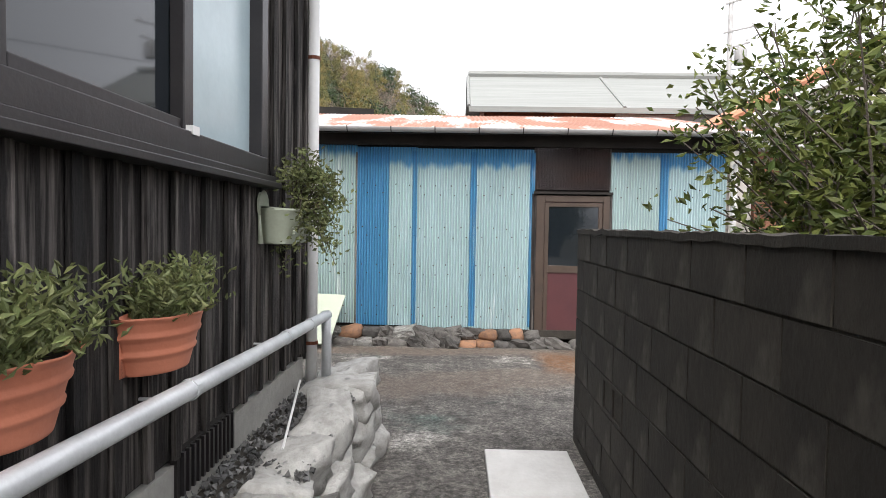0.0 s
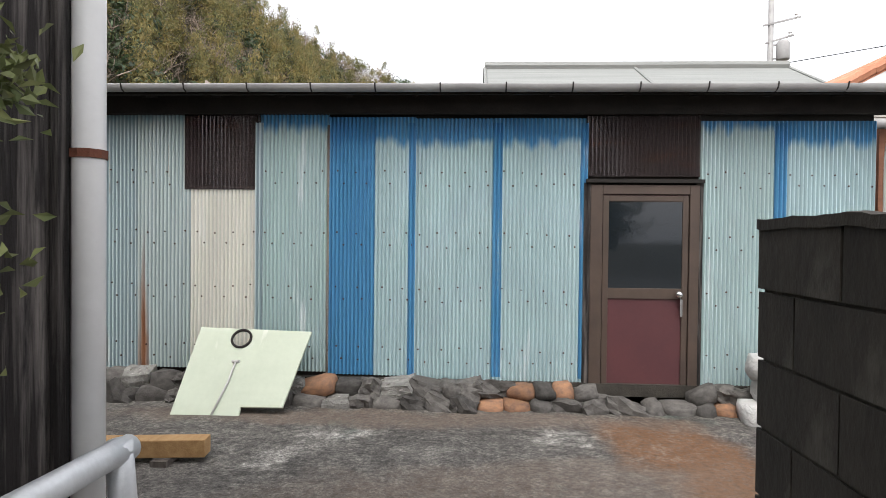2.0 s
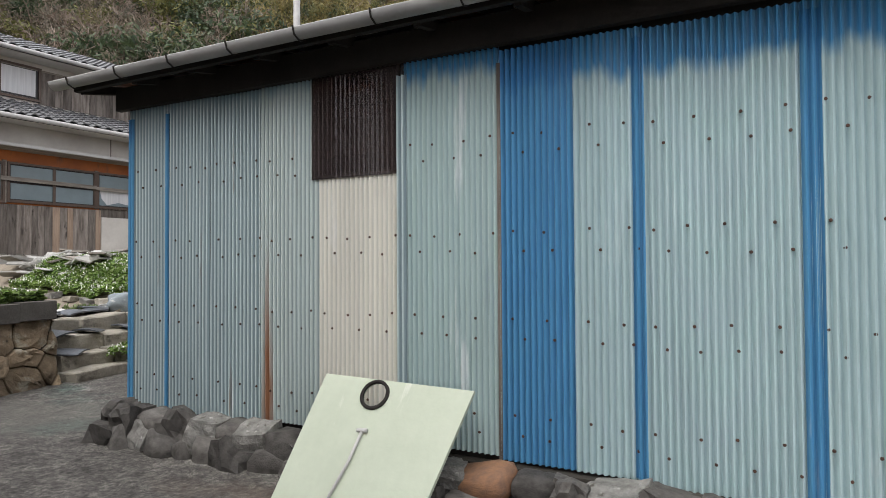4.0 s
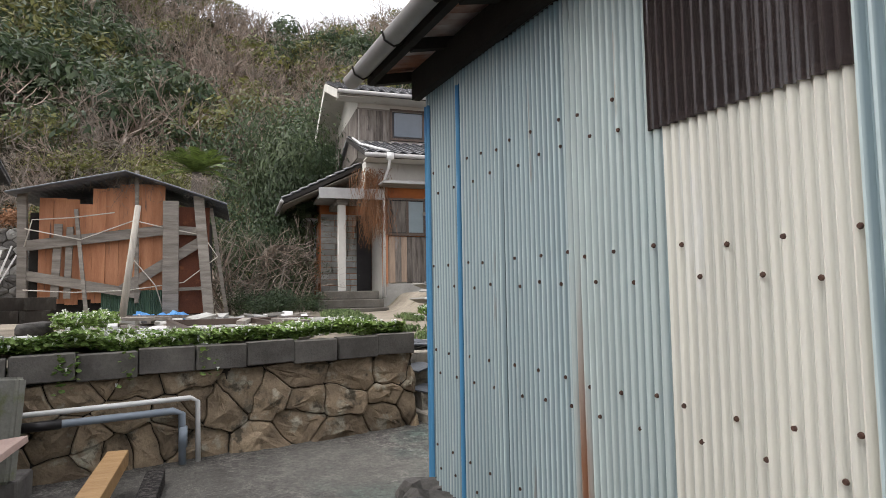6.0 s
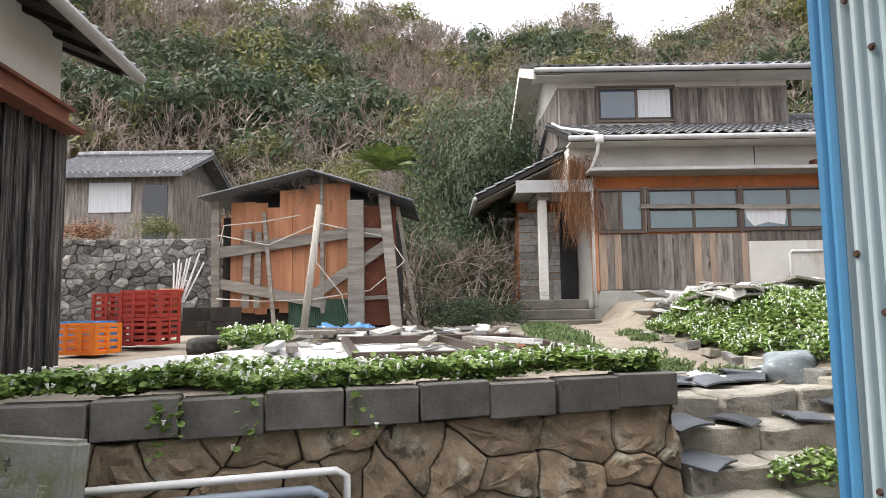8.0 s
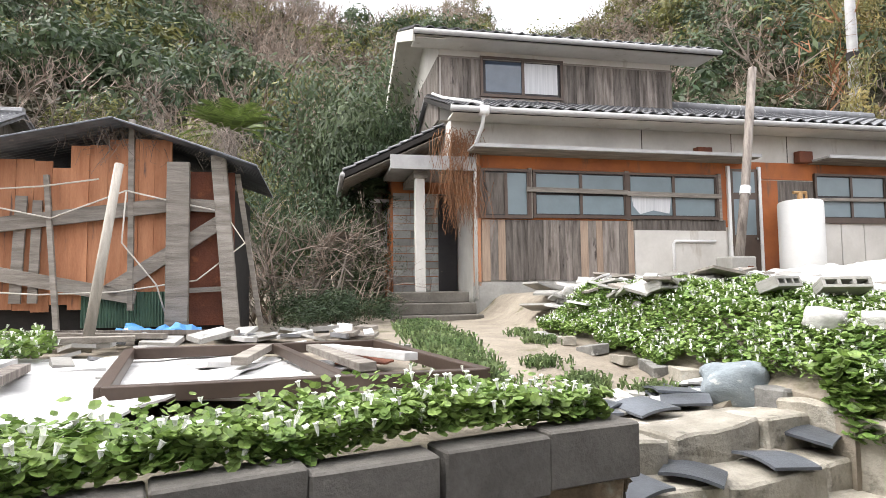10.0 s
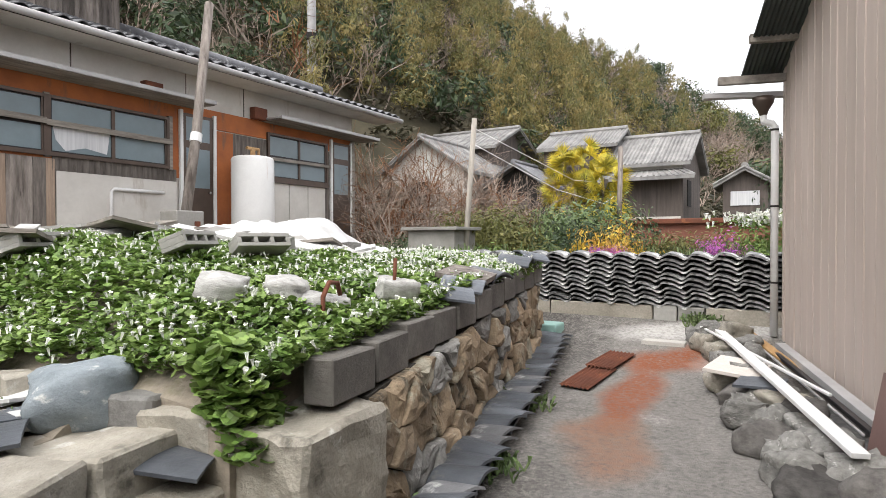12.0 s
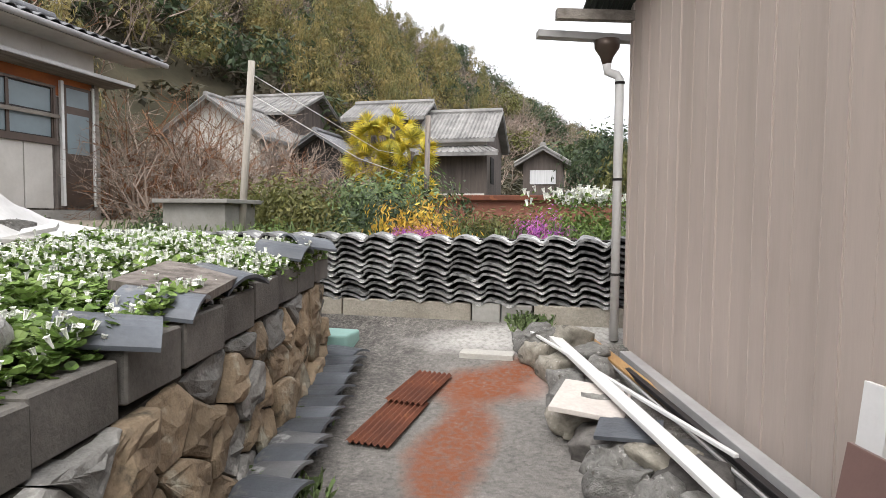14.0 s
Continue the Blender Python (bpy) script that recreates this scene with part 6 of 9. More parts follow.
part("orange_wall", MB().box((HF - 0.02, 9.50, 2.6), (HF, 14.9, 3.98)).box((HF - 0.02, 14.9, 3.62), (HF, 19.86, 3.98)).box((HF - 0.02, 15.66, 1.5), (HF, 16.12, 3.6)), ORANGE, hs, "faded orange render")
part("board_wall", MB().box((HF - 0.02, 16.12, 1.5), (HF - 0.004, 19.8, 3.6)), W_GREY, hs)
part("plinth", MB().box((HF - 0.03, 9.46, 0.6), (HF + 0.05, 19.88, 1.52)), CONC, hs, "grey concrete plinth")
r = rng(101)
y = 9.62
while y < 12.72:
    w = r.uniform(0.13, 0.19)
    part("siding_board", MB().box((HF, y + 0.004, 1.55 + r.uniform(-0.03, 0.02)), (HF + 0.02 + r.uniform(0, 0.012), min(y + w, 12.74), 2.70)), W_GREY if r.random() < 0.8 else W_TAN, hs)
    y += w
part("plaster_panel", MB().box((HF, 12.76, 1.45), (HF + 0.03, 14.82, 2.52)), PLASTER, hs, "pale stained plaster panel")
part("tin_strip", corrugated(MB(), 12.70, 14.82, 2.52, 2.74, 0.0, pitch=0.09, depth=0.006, m=Matrix(((0, -1, 0, HF + 0.03), (1, 0, 0, 0), (0, 0, 1, 0), (0, 0, 0, 1)))), W_GREY, hs)


def house_window(y0, y1, z0, z1, panes, cols, label):
    w = part("window", MB().box((HF + 0.0, y0, z0), (HF + 0.015, y1, z1)), BLACK_AL, hs, label)
    fm = MB()
    fm.box((HF + 0.0, y0 - 0.05, z0 - 0.06), (HF + 0.07, y1 + 0.05, z0)).box((HF, y0 - 0.05, z1), (HF + 0.06, y1 + 0.05, z1 + 0.05)).box((HF, y0 - 0.05, z0), (HF + 0.06, y0, z1)).box((HF, y1, z0), (HF + 0.06, y1 + 0.05, z1))
    part("window_frame", fm, BRONZE, w)
    n = len(cols)
    for i, c in enumerate(cols):
        a, b = y0 + (y1 - y0) * i / n, y0 + (y1 - y0) * (i + 1) / n
        for j in range(panes):
            za, zb = z0 + (z1 - z0) * j / panes, z0 + (z1 - z0) * (j + 1) / panes
            part("pane", MB().box((HF + 0.016, a + 0.03, za + 0.025), (HF + 0.022, b - 0.03, zb - 0.025)), c, w)
        part("mullion", MB().box((HF + 0.012, b - 0.03, z0), (HF + 0.045, b + 0.03, z1)), BRONZE, w)
    return w


house_window(9.66, 10.56, 2.78, 3.62, 1, (W_GREY, GL_BLUE), "window partly boarded with grey ply")
house_window(10.70, 12.58, 2.80, 3.62, 2, (GL_BLUE, GL_BLUE), "sliding window with blue-grey frosted panes")
house_window(12.68, 14.62, 2.80, 3.62, 2, (GL_BLUE, GL_BLUE), "sliding window with blue-grey frosted panes and torn curtain")
for ya, yb, z in ((10.5, 12.6, 3.28), (12.6, 14.7, 3.24)):
    part("rail_board", MB().beam((HF + 0.10, ya, z), (HF + 0.10, yb, z - 0.02), 0.025, 0.09), W_GREYX, hs, "weathered board nailed across the window")
for y in (10.60, 12.63, 14.70, 9.58):
    part("post", MB().box((HF, y - 0.04, 2.72), (HF + 0.05, y + 0.04, 3.70)), W_GREYX, hs)
part("torn_curtain", MB().add([(HF + 0.024, 12.72, 3.2), (HF + 0.024, 13.6, 3.2), (HF + 0.024, 13.55, 2.86), (HF + 0.024, 13.2, 2.92), (HF + 0.024, 12.9, 2.84), (HF + 0.024, 12.76, 3.0)], [(0, 1, 2, 3, 4, 5)]), CURTAIN, hs)


def house_door(y0, y1, z0, z1):
    d = part("door", MB().box((HF, y0, z0), (HF + 0.03, y1, z1)), BRONZE, hs, "brown aluminium door with frosted glass")
    part("glass", MB().box((HF + 0.03, y0 + 0.08, z0 + 0.98), (HF + 0.034, y1 - 0.08, z0 + 1.72)), GL_BLUE, d)
    part("transom", MB().box((HF + 0.03, y0 + 0.08, z0 + 1.86), (HF + 0.034, y1 - 0.08, z1 - 0.06)), GL_BLUE, d)
    part("door_frame", MB().box((HF, y0 - 0.06, z0), (HF + 0.06, y0, z1 + 0.05)).box((HF, y1, z0), (HF + 0.06, y1 + 0.06, z1 + 0.05)), PVC, d)
    kn = MB().tube([(HF + 0.03, y1 - 0.1, z0 + 0.9), (HF + 0.08, y1 - 0.1, z0 + 0.9)], 0.025, 8)
    part("knob", kn, CHROME, d)


house_door(14.95, 15.62, 1.46, 3.82)
house_door(19.05, 19.72, 1.6, 3.85)
house_window(17.05, 18.82, 2.82, 3.72, 2, (GL_BLUE, GL_BLUE), "sliding window with dark rails")
part("rail_board", MB().beam((HF + 0.10, 17.0, 3.2), (HF + 0.10, 18.9, 3.22), 0.025, 0.07), W_GREYX, hs)
for k in range(3):
    part("panel_door", MB().box((HF, 17.05 + k * 0.59, 1.55), (HF + 0.03, 17.62 + k * 0.59, 2.70)), PLASTER, hs, "white painted panel", 0.006)
part("sill", MB().box((HF, 17.0, 2.70), (HF + 0.08, 18.9, 2.78)), BRONZE, hs)
part("corner_post", MB().box((HF, 19.76, 1.45), (HF + 0.06, 19.87, 4.1)), W_GREYX, hs)
part("corner_post", MB().box((HF, 9.46, 1.45), (HF + 0.05, 9.60, 4.1)), W_ORANGE, hs)
# awnings
for y0, y1, z in ((9.35, 15.25, 3.93), (16.85, 20.2, 3.97)):
    aw = part("awning", MB().box((HF, y0, z + 0.03), (HF + 0.62, y1, z + 0.065)), GUTTER, hs, "thin grey sheet-metal awning")
    part("fascia", MB().box((HF + 0.60, y0, z + 0.01), (HF + 0.63, y1, z + 0.075)), GUTTER, aw)
    part("soffit", MB().box((HF, y0 + 0.02, z), (HF + 0.60, y1 - 0.02, z + 0.026)), W_GREYX, aw)
for y in (14.15, 16.55):
    vt = part("vent_hood", MB().box((HF, y, 3.98), (HF + 0.16, y + 0.34, 4.22)), RUST, hs, "rusty vent hood", 0.01)
part("meter_box", MB().box((HF, 14.72, 1.5), (HF + 0.05, 14.86, 1.7)), PVC, hs)
part("wall_pipe", MB().tube([(HF + 0.05, 13.6, 1.4), (HF + 0.05, 13.6, 2.26), (HF + 0.06, 13.64, 2.30), (HF + 0.06, 14.55, 2.30)], 0.03, 8), PVC, hs, "white pipe", 0, True)
for y in (13.0, 15.05, 16.4):
    part("wall_joint", MB().box((HF - 0.019, y, 4.0), (HF - 0.012, y + 0.02, 4.7)), W_GREY, hs)


def tiled_slope(name, a, b, c, d, parent, tile_w=0.275, tile_l=0.25):
    """Rows of wavy tiles on the slope a-b (eaves) to d-c (top)."""
    a, b, c, d = (Vector(p) for p in (a, b, c, d))
    part("roof_deck", MB().add([a, b, c, d, a - Vector((0, 0, 0.1)), b - Vector((0, 0, 0.1)), c - Vector((0, 0, 0.1)), d - Vector((0, 0, 0.1))], [(0, 1, 2, 3), (7, 6, 5, 4), (0, 4, 5, 1), (1, 5, 6, 2), (2, 6, 7, 3), (3, 7, 4, 0)]), DARK, parent)
    nl, nw = max(1, round((d - a).length / tile_l)), max(1, round((b - a).length / tile_w))
    nrm = (b - a).cross(d - a).normalized()
    if nrm.z < 0:
        nrm = -nrm
    mb = MB()
    for i in range(nl):
        for k in range(nw):
            u0, u1 = k / nw, (k + 1) / nw
            v0, v1 = i / nl, (i + 1.06) / nl

            def fn(u, v):
                uu, vv = u0 + (u1 - u0) * u, v0 + (v1 - v0) * v
                p = (a.lerp(b, uu)).lerp(d.lerp(c, uu), min(vv, 1.0))
                return p + nrm * (0.035 + 0.03 * math.sin(2 * math.pi * u) + 0.03 * (1 - v))
            mb.sheet(fn, 6, 1, 0.018, tuple(nrm))
    ob = part(name, mb, TILE, parent, "grey wavy clay roof tiles")
    tagged(ob, kind="stuff")
    return ob


tiled_slope("roof_tiles", (-14.75, 8.95, 4.62), (-14.75, 20.95, 4.66), (-17.7, 20.95, 5.74), (-17.7, 8.95, 5.72), hs)
part("ridge", MB().tube([(-17.6, 14.3, 5.80), (-17.6, 21.0, 5.80)], 0.12, 10), TILE, hs, "", 0, True)
part("roof_back", MB().sheet(lambda u, v: Vector((-17.7 - 3.9 * u, 8.95 + 12.0 * v, 5.72 - 1.2 * u)), 1, 1, 0.08), TILE, hs)
part("gable_wall", MB().add([(-15.2, 20.0, 4.6), (-20.5, 20.0, 4.6), (-17.7, 20.0, 5.65), (-15.2, 19.9, 4.6), (-20.5, 19.9, 4.6), (-17.7, 19.9, 5.65)], [(0, 1, 2), (5, 4, 3), (0, 3, 4, 1), (1, 4, 5, 2), (2, 5, 3, 0)]), PLASTER, hs)
part("eaves_soffit", MB().box((HF, 9.0, 4.56), (-14.8, 20.9, 4.60)), PLASTER, hs)
gt = part("gutter", MB().tube([(-14.70, 8.9, 4.58), (-14.70, 21.0, 4.60)], 0.055, 10), GUTTER, hs, "pale grey gutter", 0, True)
part("rain_head", MB().box((-14.78, 9.42, 4.48), (-14.62, 9.58, 4.64)).tube([(-14.7, 9.5, 4.5), (-14.85, 9.5, 4.3), (-15.3, 9.5, 4.1), (HF + 0.06, 9.5, 3.9), (HF + 0.06, 9.5, 1.2)], 0.035, 10), PVC, hs, "pale rainwater pipe", 0, True)
part("verge_pipe", MB().tube([(-16.5, 8.92, 5.42), (-15.6, 8.95, 5.05), (-14.9, 9.3, 4.78), (-14.75, 9.5, 4.7)], 0.03, 8), PVC, hs, "white pipe over the tiles", 0, True)
# upper storey
UX = -16.6
part("upper_wall", MB().box((-20.4, 9.08, 4.9), (UX, 14.46, 6.66)), PLASTER, hs, "white plaster upper wall")
r = rng(103)
y = 9.12
while y < 14.44:
    w = r.uniform(0.17, 0.24)
    if not (10.0 < y + w / 2 < 11.78):
        part("upper_board", MB().box((UX, y + 0.003, 5.40), (UX + 0.02 + r.uniform(0, 0.008), min(y + w, 14.46), 6.24)), W_GREY, hs)
    y += w
part("trim", MB().box((UX, 9.06, 6.24), (UX + 0.035, 14.48, 6.28)), W_GREYX, hs)
uw = part("window", MB().box((UX, 10.02, 5.52), (UX + 0.02, 11.76, 6.26)), BLACK_AL, hs, "upper window with a drawn white curtain")
part("pane", MB().box((UX + 0.021, 10.08, 5.56), (UX + 0.026, 10.88, 6.22)), mat("sky_lit_glass", (0.05, 0.07, 0.10), (0.04, 0.06, 0.085), rough=0.04, bump=0, fine=0.05, spec=0.9), uw)
part("curtain_pane", MB().box((UX + 0.021, 10.94, 5.56), (UX + 0.026, 11.70, 6.22)), CURTAIN, uw)
part("window_frame", MB().box((UX, 9.96, 5.44), (UX + 0.07, 11.82, 5.50)).box((UX, 9.96, 6.26), (UX + 0.07, 11.82, 6.31)).box((UX, 9.96, 5.5), (UX + 0.06, 10.02, 6.26)).box((UX, 11.76, 5.5), (UX + 0.06, 11.82, 6.26)).box((UX + 0.02, 10.88, 5.5), (UX + 0.05, 10.94, 6.26)), BRONZE, uw)
tiled_slope("roof_tiles", (-15.95, 8.45, 6.52), (-15.95, 15.2, 6.52), (-18.4, 15.2, 7.50), (-18.4, 8.45, 7.50), hs)
part("roof_back", MB().sheet(lambda u, v: Vector((-18.4 - 2.6 * u, 8.45 + 6.75 * v, 7.50 - 1.05 * u)), 1, 1, 0.08), TILE, hs)
part("gutter", MB().tube([(-15.90, 8.45, 6.47), (-15.90, 15.25, 6.49)], 0.055, 10), GUTTER, hs, "pale grey gutter", 0, True)
part("upper_soffit", MB().box((UX, 8.5, 6.42), (-16.0, 15.15, 6.45)), PLASTER, hs)
part("bargeboard", MB().beam((-15.98, 8.46, 6.41), (-18.4, 8.46, 7.38), 0.05, 0.22).beam((-18.4, 8.46, 7.38), (-21.0, 8.46, 6.33), 0.05, 0.22), PLASTER, hs, "white bargeboard")
part("gable_wall", MB().add([(UX, 9.09, 6.6), (-20.4, 9.09, 6.5), (-18.4, 9.09, 7.36), (UX, 9.2, 6.6), (-20.4, 9.2, 6.5), (-18.4, 9.2, 7.36)], [(0, 1, 2), (5, 4, 3), (0, 3, 4, 1), (1, 4, 5, 2), (2, 5, 3, 0)]), PLASTER, hs)
part("verge_soffit", MB().sheet(lambda u, v: Vector((-16.0 - 2.4 * u, 8.5 + 0.6 * v, 6.39 + 0.95 * u)), 1, 1, 0.02).sheet(lambda u, v: Vector((-18.4 - 2.5 * u, 8.5 + 0.6 * v, 7.34 - 1.02 * u)), 1, 1, 0.02), PLASTER, hs)
part("side_boarding", MB().box((-20.4, 9.04, 4.9), (UX + 0.02, 9.08, 6.24)), W_GREY, hs)
# porch
part("porch_wall", MB().box((-20.4, 8.12, 0.6), (-17.02, 9.6, 4.0)), ORANGE, hs, "orange rendered porch wall")
r = rng(104)
for row in range(13):
    z = 1.35 + row * 0.16
    y = 8.14
    while y < 9.2:
        w = r.uniform(0.24, 0.5)
        w = min(w, 9.24 - y)
        part("stone_tile", MB().box((-17.02, y + 0.006, z), (-16.99 + r.uniform(0, 0.03), y + w - 0.006, z + 0.145)), STONE_WH if r.random() < 0.55 else CONC, hs)
        y += w
part("front_door", MB().box((-17.0, 9.1, 1.35), (-16.95, 9.5, 3.4)), BLACK_AL, hs, "dark slatted entrance door")
part("side_window", MB().box((-18.6, 8.09, 2.3), (-17.9, 8.13, 3.2)), GL_BLUE, hs, "small side window")
part("window_hood", MB().box((-18.9, 7.75, 3.28), (-17.5, 8.12, 3.36)), GUTTER, hs)
part("porch_post", MB().box((-15.78, 8.40, 1.35), (-15.60, 8.58, 3.62)), PLASTER, hs, "pale square porch post", 0.01)
part("porch_canopy", MB().box((-17.0, 7.95, 3.66), (-15.35, 9.5, 3.74)).box((-15.38, 7.9, 3.60), (-15.32, 9.5, 3.86)), GUTTER, hs, "flat porch canopy")
part("porch_beam", MB().box((-17.0, 8.36, 3.48), (-15.55, 8.62, 3.62)), W_GREYX, hs)
tiled_slope("porch_tiles", (-15.9, 7.10, 3.62), (-20.0, 7.10, 3.62), (-20.0, 9.05, 4.6), (-15.9, 9.05, 4.6), hs)
part("porch_soffit", MB().sheet(lambda u, v: Vector((-15.95 - 4.0 * u, 7.1 + 1.9 * v, 3.50 + 0.92 * v)), 1, 1, 0.02), W_GREYX, hs)
part("porch_gutter", MB().tube([(-15.85, 7.06, 3.56), (-20.0, 7.06, 3.56)], 0.05, 8), GUTTER, hs, "", 0, True)
part("porch_plaster", MB().add([(-16.5, 9.06, 3.74), (-15.44, 9.06, 3.74), (-15.44, 9.06, 4.6), (-16.5, 9.06, 4.6), (-16.5, 9.52, 3.74), (-15.44, 9.52, 3.74), (-15.44, 9.52, 4.6), (-16.5, 9.52, 4.6)], [(0, 1, 2, 3), (7, 6, 5, 4), (0, 4, 5, 1), (1, 5, 6, 2), (2, 6, 7, 3), (3, 7, 4, 0)]), PLASTER, hs)
for k in range(3):
    part("porch_step", MB().box((-16.9, 8.0 - 0.05 * (2 - k), 0.75 + k * 0.2 - 0.1 * (k == 0)), (-14.7 - k * 0.32, 9.35 + 0.05 * (2 - k), 0.95 + k * 0.2)), STEP_DK, hs, "dark weathered concrete step", 0.02)
# creeper on the corner
r = rng(105)
cr = MB()
for _ in range(520):
    p = Vector((HF + r.uniform(0.0, 0.18), 9.15 + r.gauss(0.05, 0.20), r.uniform(3.1, 4.4)))
    pts = [p]
    for _ in range(4):
        p = p + Vector((r.uniform(-0.04, 0.05), r.uniform(-0.10, 0.10), r.uniform(-0.32, 0.04)))
        pts.append(p)
    cr.tube(pts, 0.006, 3, 0.002, False)
c = solid("dry_creeper", cr, DRY, "dry rust-brown creeper hanging from the house corner", "climbing plant", base=(HF, 9.2, 3), frame_m=G, kind="stuff")

# tank, leaning pole, stand pipe
tank = thing("water_tank", "white cylindrical water tank with rust stains and a brass valve", "water tank", (-14.85, 16.1, 1.30), G)
part("tank", MB().turn([(0.40, 0.0), (0.41, 0.05), (0.41, 1.72), (0.39, 1.76), (0.34, 1.78)], (-14.85, 16.1, 1.30), 28), mat("white_enamel_with_rust", (0.70, 0.69, 0.67), (0.62, 0.61, 0.59), scale=2, rough=0.45, bump=0.05, fine=0.06, spots=((0.40, 0.24, 0.15), 2.0, 0.12, (4, 4, 0.35))), tank, "", 0, True)
part("valve", MB().tube([(-14.85, 16.1, 3.05), (-14.85, 16.1, 3.27)], 0.05, 8).tube([(-14.85, 15.95, 3.25), (-14.85, 16.25, 3.25)], 0.03, 8).tube([(-14.85, 16.25, 3.27), (-14.85, 16.25, 3.09)], 0.025, 8), W_PALE, tank)
lp = thing("leaning_pole", "weathered timber pole leaning in a concrete footing", "pole", (-14.2, 14.1, 1.3), G)
part("pole", MB().tube([(-14.2, 14.1, 1.6), (-14.35, 14.45, 3.2), (-14.5, 14.85, 5.6)], 0.085, 10, 0.075), W_GREY, lp, "", 0, True)
part("footing", MB().box((-14.42, 13.82, 1.2), (-13.98, 14.32, 1.92)), CONC, lp, "", 0.02)
part("meter_plate", MB().box((-13.98, 14.14, 1.5), (-13.965, 14.24, 1.75)), RUST, lp)
part("collar", MB().tube([(-14.34, 14.43, 3.1), (-14.36, 14.47, 3.25)], 0.095, 10), PVC, lp)

# ---- derelict hut of orange boards ----
hut = thing("hut", "derelict hut of orange boards with leaning grey posts", "hut", (-13.2, 4.2, 0.9), G)
XF = -12.45
r = rng(111)
y = 2.95
while y < 4.85:
    w = r.uniform(0.14, 0.22)
    top = 2.98 + 0.30 * lean(2.9, 4.2, y) - 0.25 * r.random() * (r.random() < 0.4)
    part("board", MB().box((XF - 0.02, y + 0.004, 1.25 + r.uniform(-0.1, 0.06)), (XF + r.uniform(0, 0.02), y + w, top)), W_ORANGE, hut)
    y += w
part("back_wall", MB().box((-14.6, 2.8, 0.85), (XF - 0.08, 5.55, 2.75)), DARK, hut)
part("side_panel", MB().box((XF - 0.03, 4.9, 1.0), (XF - 0.01, 5.6, 2.9)), RUST, hut, "rust-red corrugated side sheet")
part("green_sheet", corrugated(MB(), 3.9, 4.9, 1.0, 1.42, 0, m=Matrix(((0, -1, 0, XF + 0.04), (1, 0, 0, 0), (0, 0, 1, 0), (0, 0, 0, 1)))), mat("faded_green_sheet", (0.10, 0.17, 0.12), (0.07, 0.12, 0.09), scale=4, rough=0.7, bump=0.1), hut, "faded green corrugated sheet")
for (y0, z0, x0), (y1, z1, x1), w, h in (((2.78, 0.9, XF + .1), (2.72, 3.1, XF + .05), 0.13, 0.10), ((5.0, 0.95, XF + .25), (4.98, 2.97, XF + .18), 0.25, 0.09), ((5.62, 0.95, XF + .2), (5.42, 3.08, XF + .1), 0.17, 0.12), ((5.9, 0.95, XF - .3), (5.62, 2.9, XF - .1), 0.06, 0.05),
                                         ((3.75, 0.95, XF + .3), (3.5, 2.8, XF + .06), 0.055, 0.05), ((3.22, 1.3, XF + .08), (3.25, 2.55, XF + .06), 0.12, 0.03), ((3.40, 1.3, XF + .08), (3.42, 2.5, XF + .06), 0.10, 0.03), ((4.45, 1.2, XF + .1), (4.42, 3.5, XF + .08), 0.06, 0.06)):
    part("post", MB().beam((x0, y0, z0), (x1, y1, z1), h, w, (0, 1, 0)), W_GREYX, hut)
for (y0, z0), (y1, z1), w in (((2.7, 2.16), (4.95, 2.48), 0.17), ((4.2, 1.42), (5.5, 2.30), 0.17), ((4.9, 2.48), (5.5, 2.45), 0.15), ((2.75, 1.70), (4.5, 1.35), 0.16), ((4.9, 1.42), (5.6, 1.45), 0.06)):
    part("brace", MB().beam((XF + 0.09, y0, z0), (XF + 0.09, y1, z1), 0.05, w), W_GREYX, hut)
roof_l = MB().sheet(lambda u, v: Vector((XF + 0.42 - 2.6 * u, 2.58 + 1.72 * v, 3.02 + 0.42 * v + 0.012 * math.sin(u * 160))), 100, 4, 0.015)
part("roof_sheet", roof_l, TILE_DK, hut, "sagging weathered roof sheet")
roof_r = MB().sheet(lambda u, v: Vector((XF + 0.36 - 2.6 * u, 4.3 + 1.6 * v, 3.44 - 0.46 * v - 0.05 * v * v + 0.012 * math.sin(u * 160))), 100, 4, 0.015)
part("roof_sheet", roof_r, TILE_DK, hut, "sagging weathered roof sheet")
solid("wood_pole", MB().tube([(-11.0, 4.45, 0.85), (-11.35, 4.60, 2.75)], 0.055, 10, 0.045), W_POLE, "pale bare timber pole leaning on the hut", "pole", base=(-11, 4.45, 0.85), frame_m=G, smooth=True)
rp = thing("rope", "pale rope slung between the hut's posts", "rope", (XF, 4, 2), G)
for pts in (((2.8, 2.45), (3.6, 2.28), (4.4, 2.62)), ((4.4, 2.62), (4.9, 2.50), (5.5, 2.38)), ((5.5, 2.38), (5.75, 2.0), (5.2, 1.55), (4.3, 1.42), (3.5, 1.40), (2.8, 1.45)), ((4.4, 2.62), (4.36, 2.0), (4.75, 1.5), (4.9, 1.0)), ((2.8, 2.15), (2.9, 2.6), (3.5, 2.65), (4.1, 2.75))):
    part("strand", MB().tube([(XF + 0.17, y, z) for y, z in pts], 0.010, 6), ROPE, rp, "", 0, True)
vine = MB()
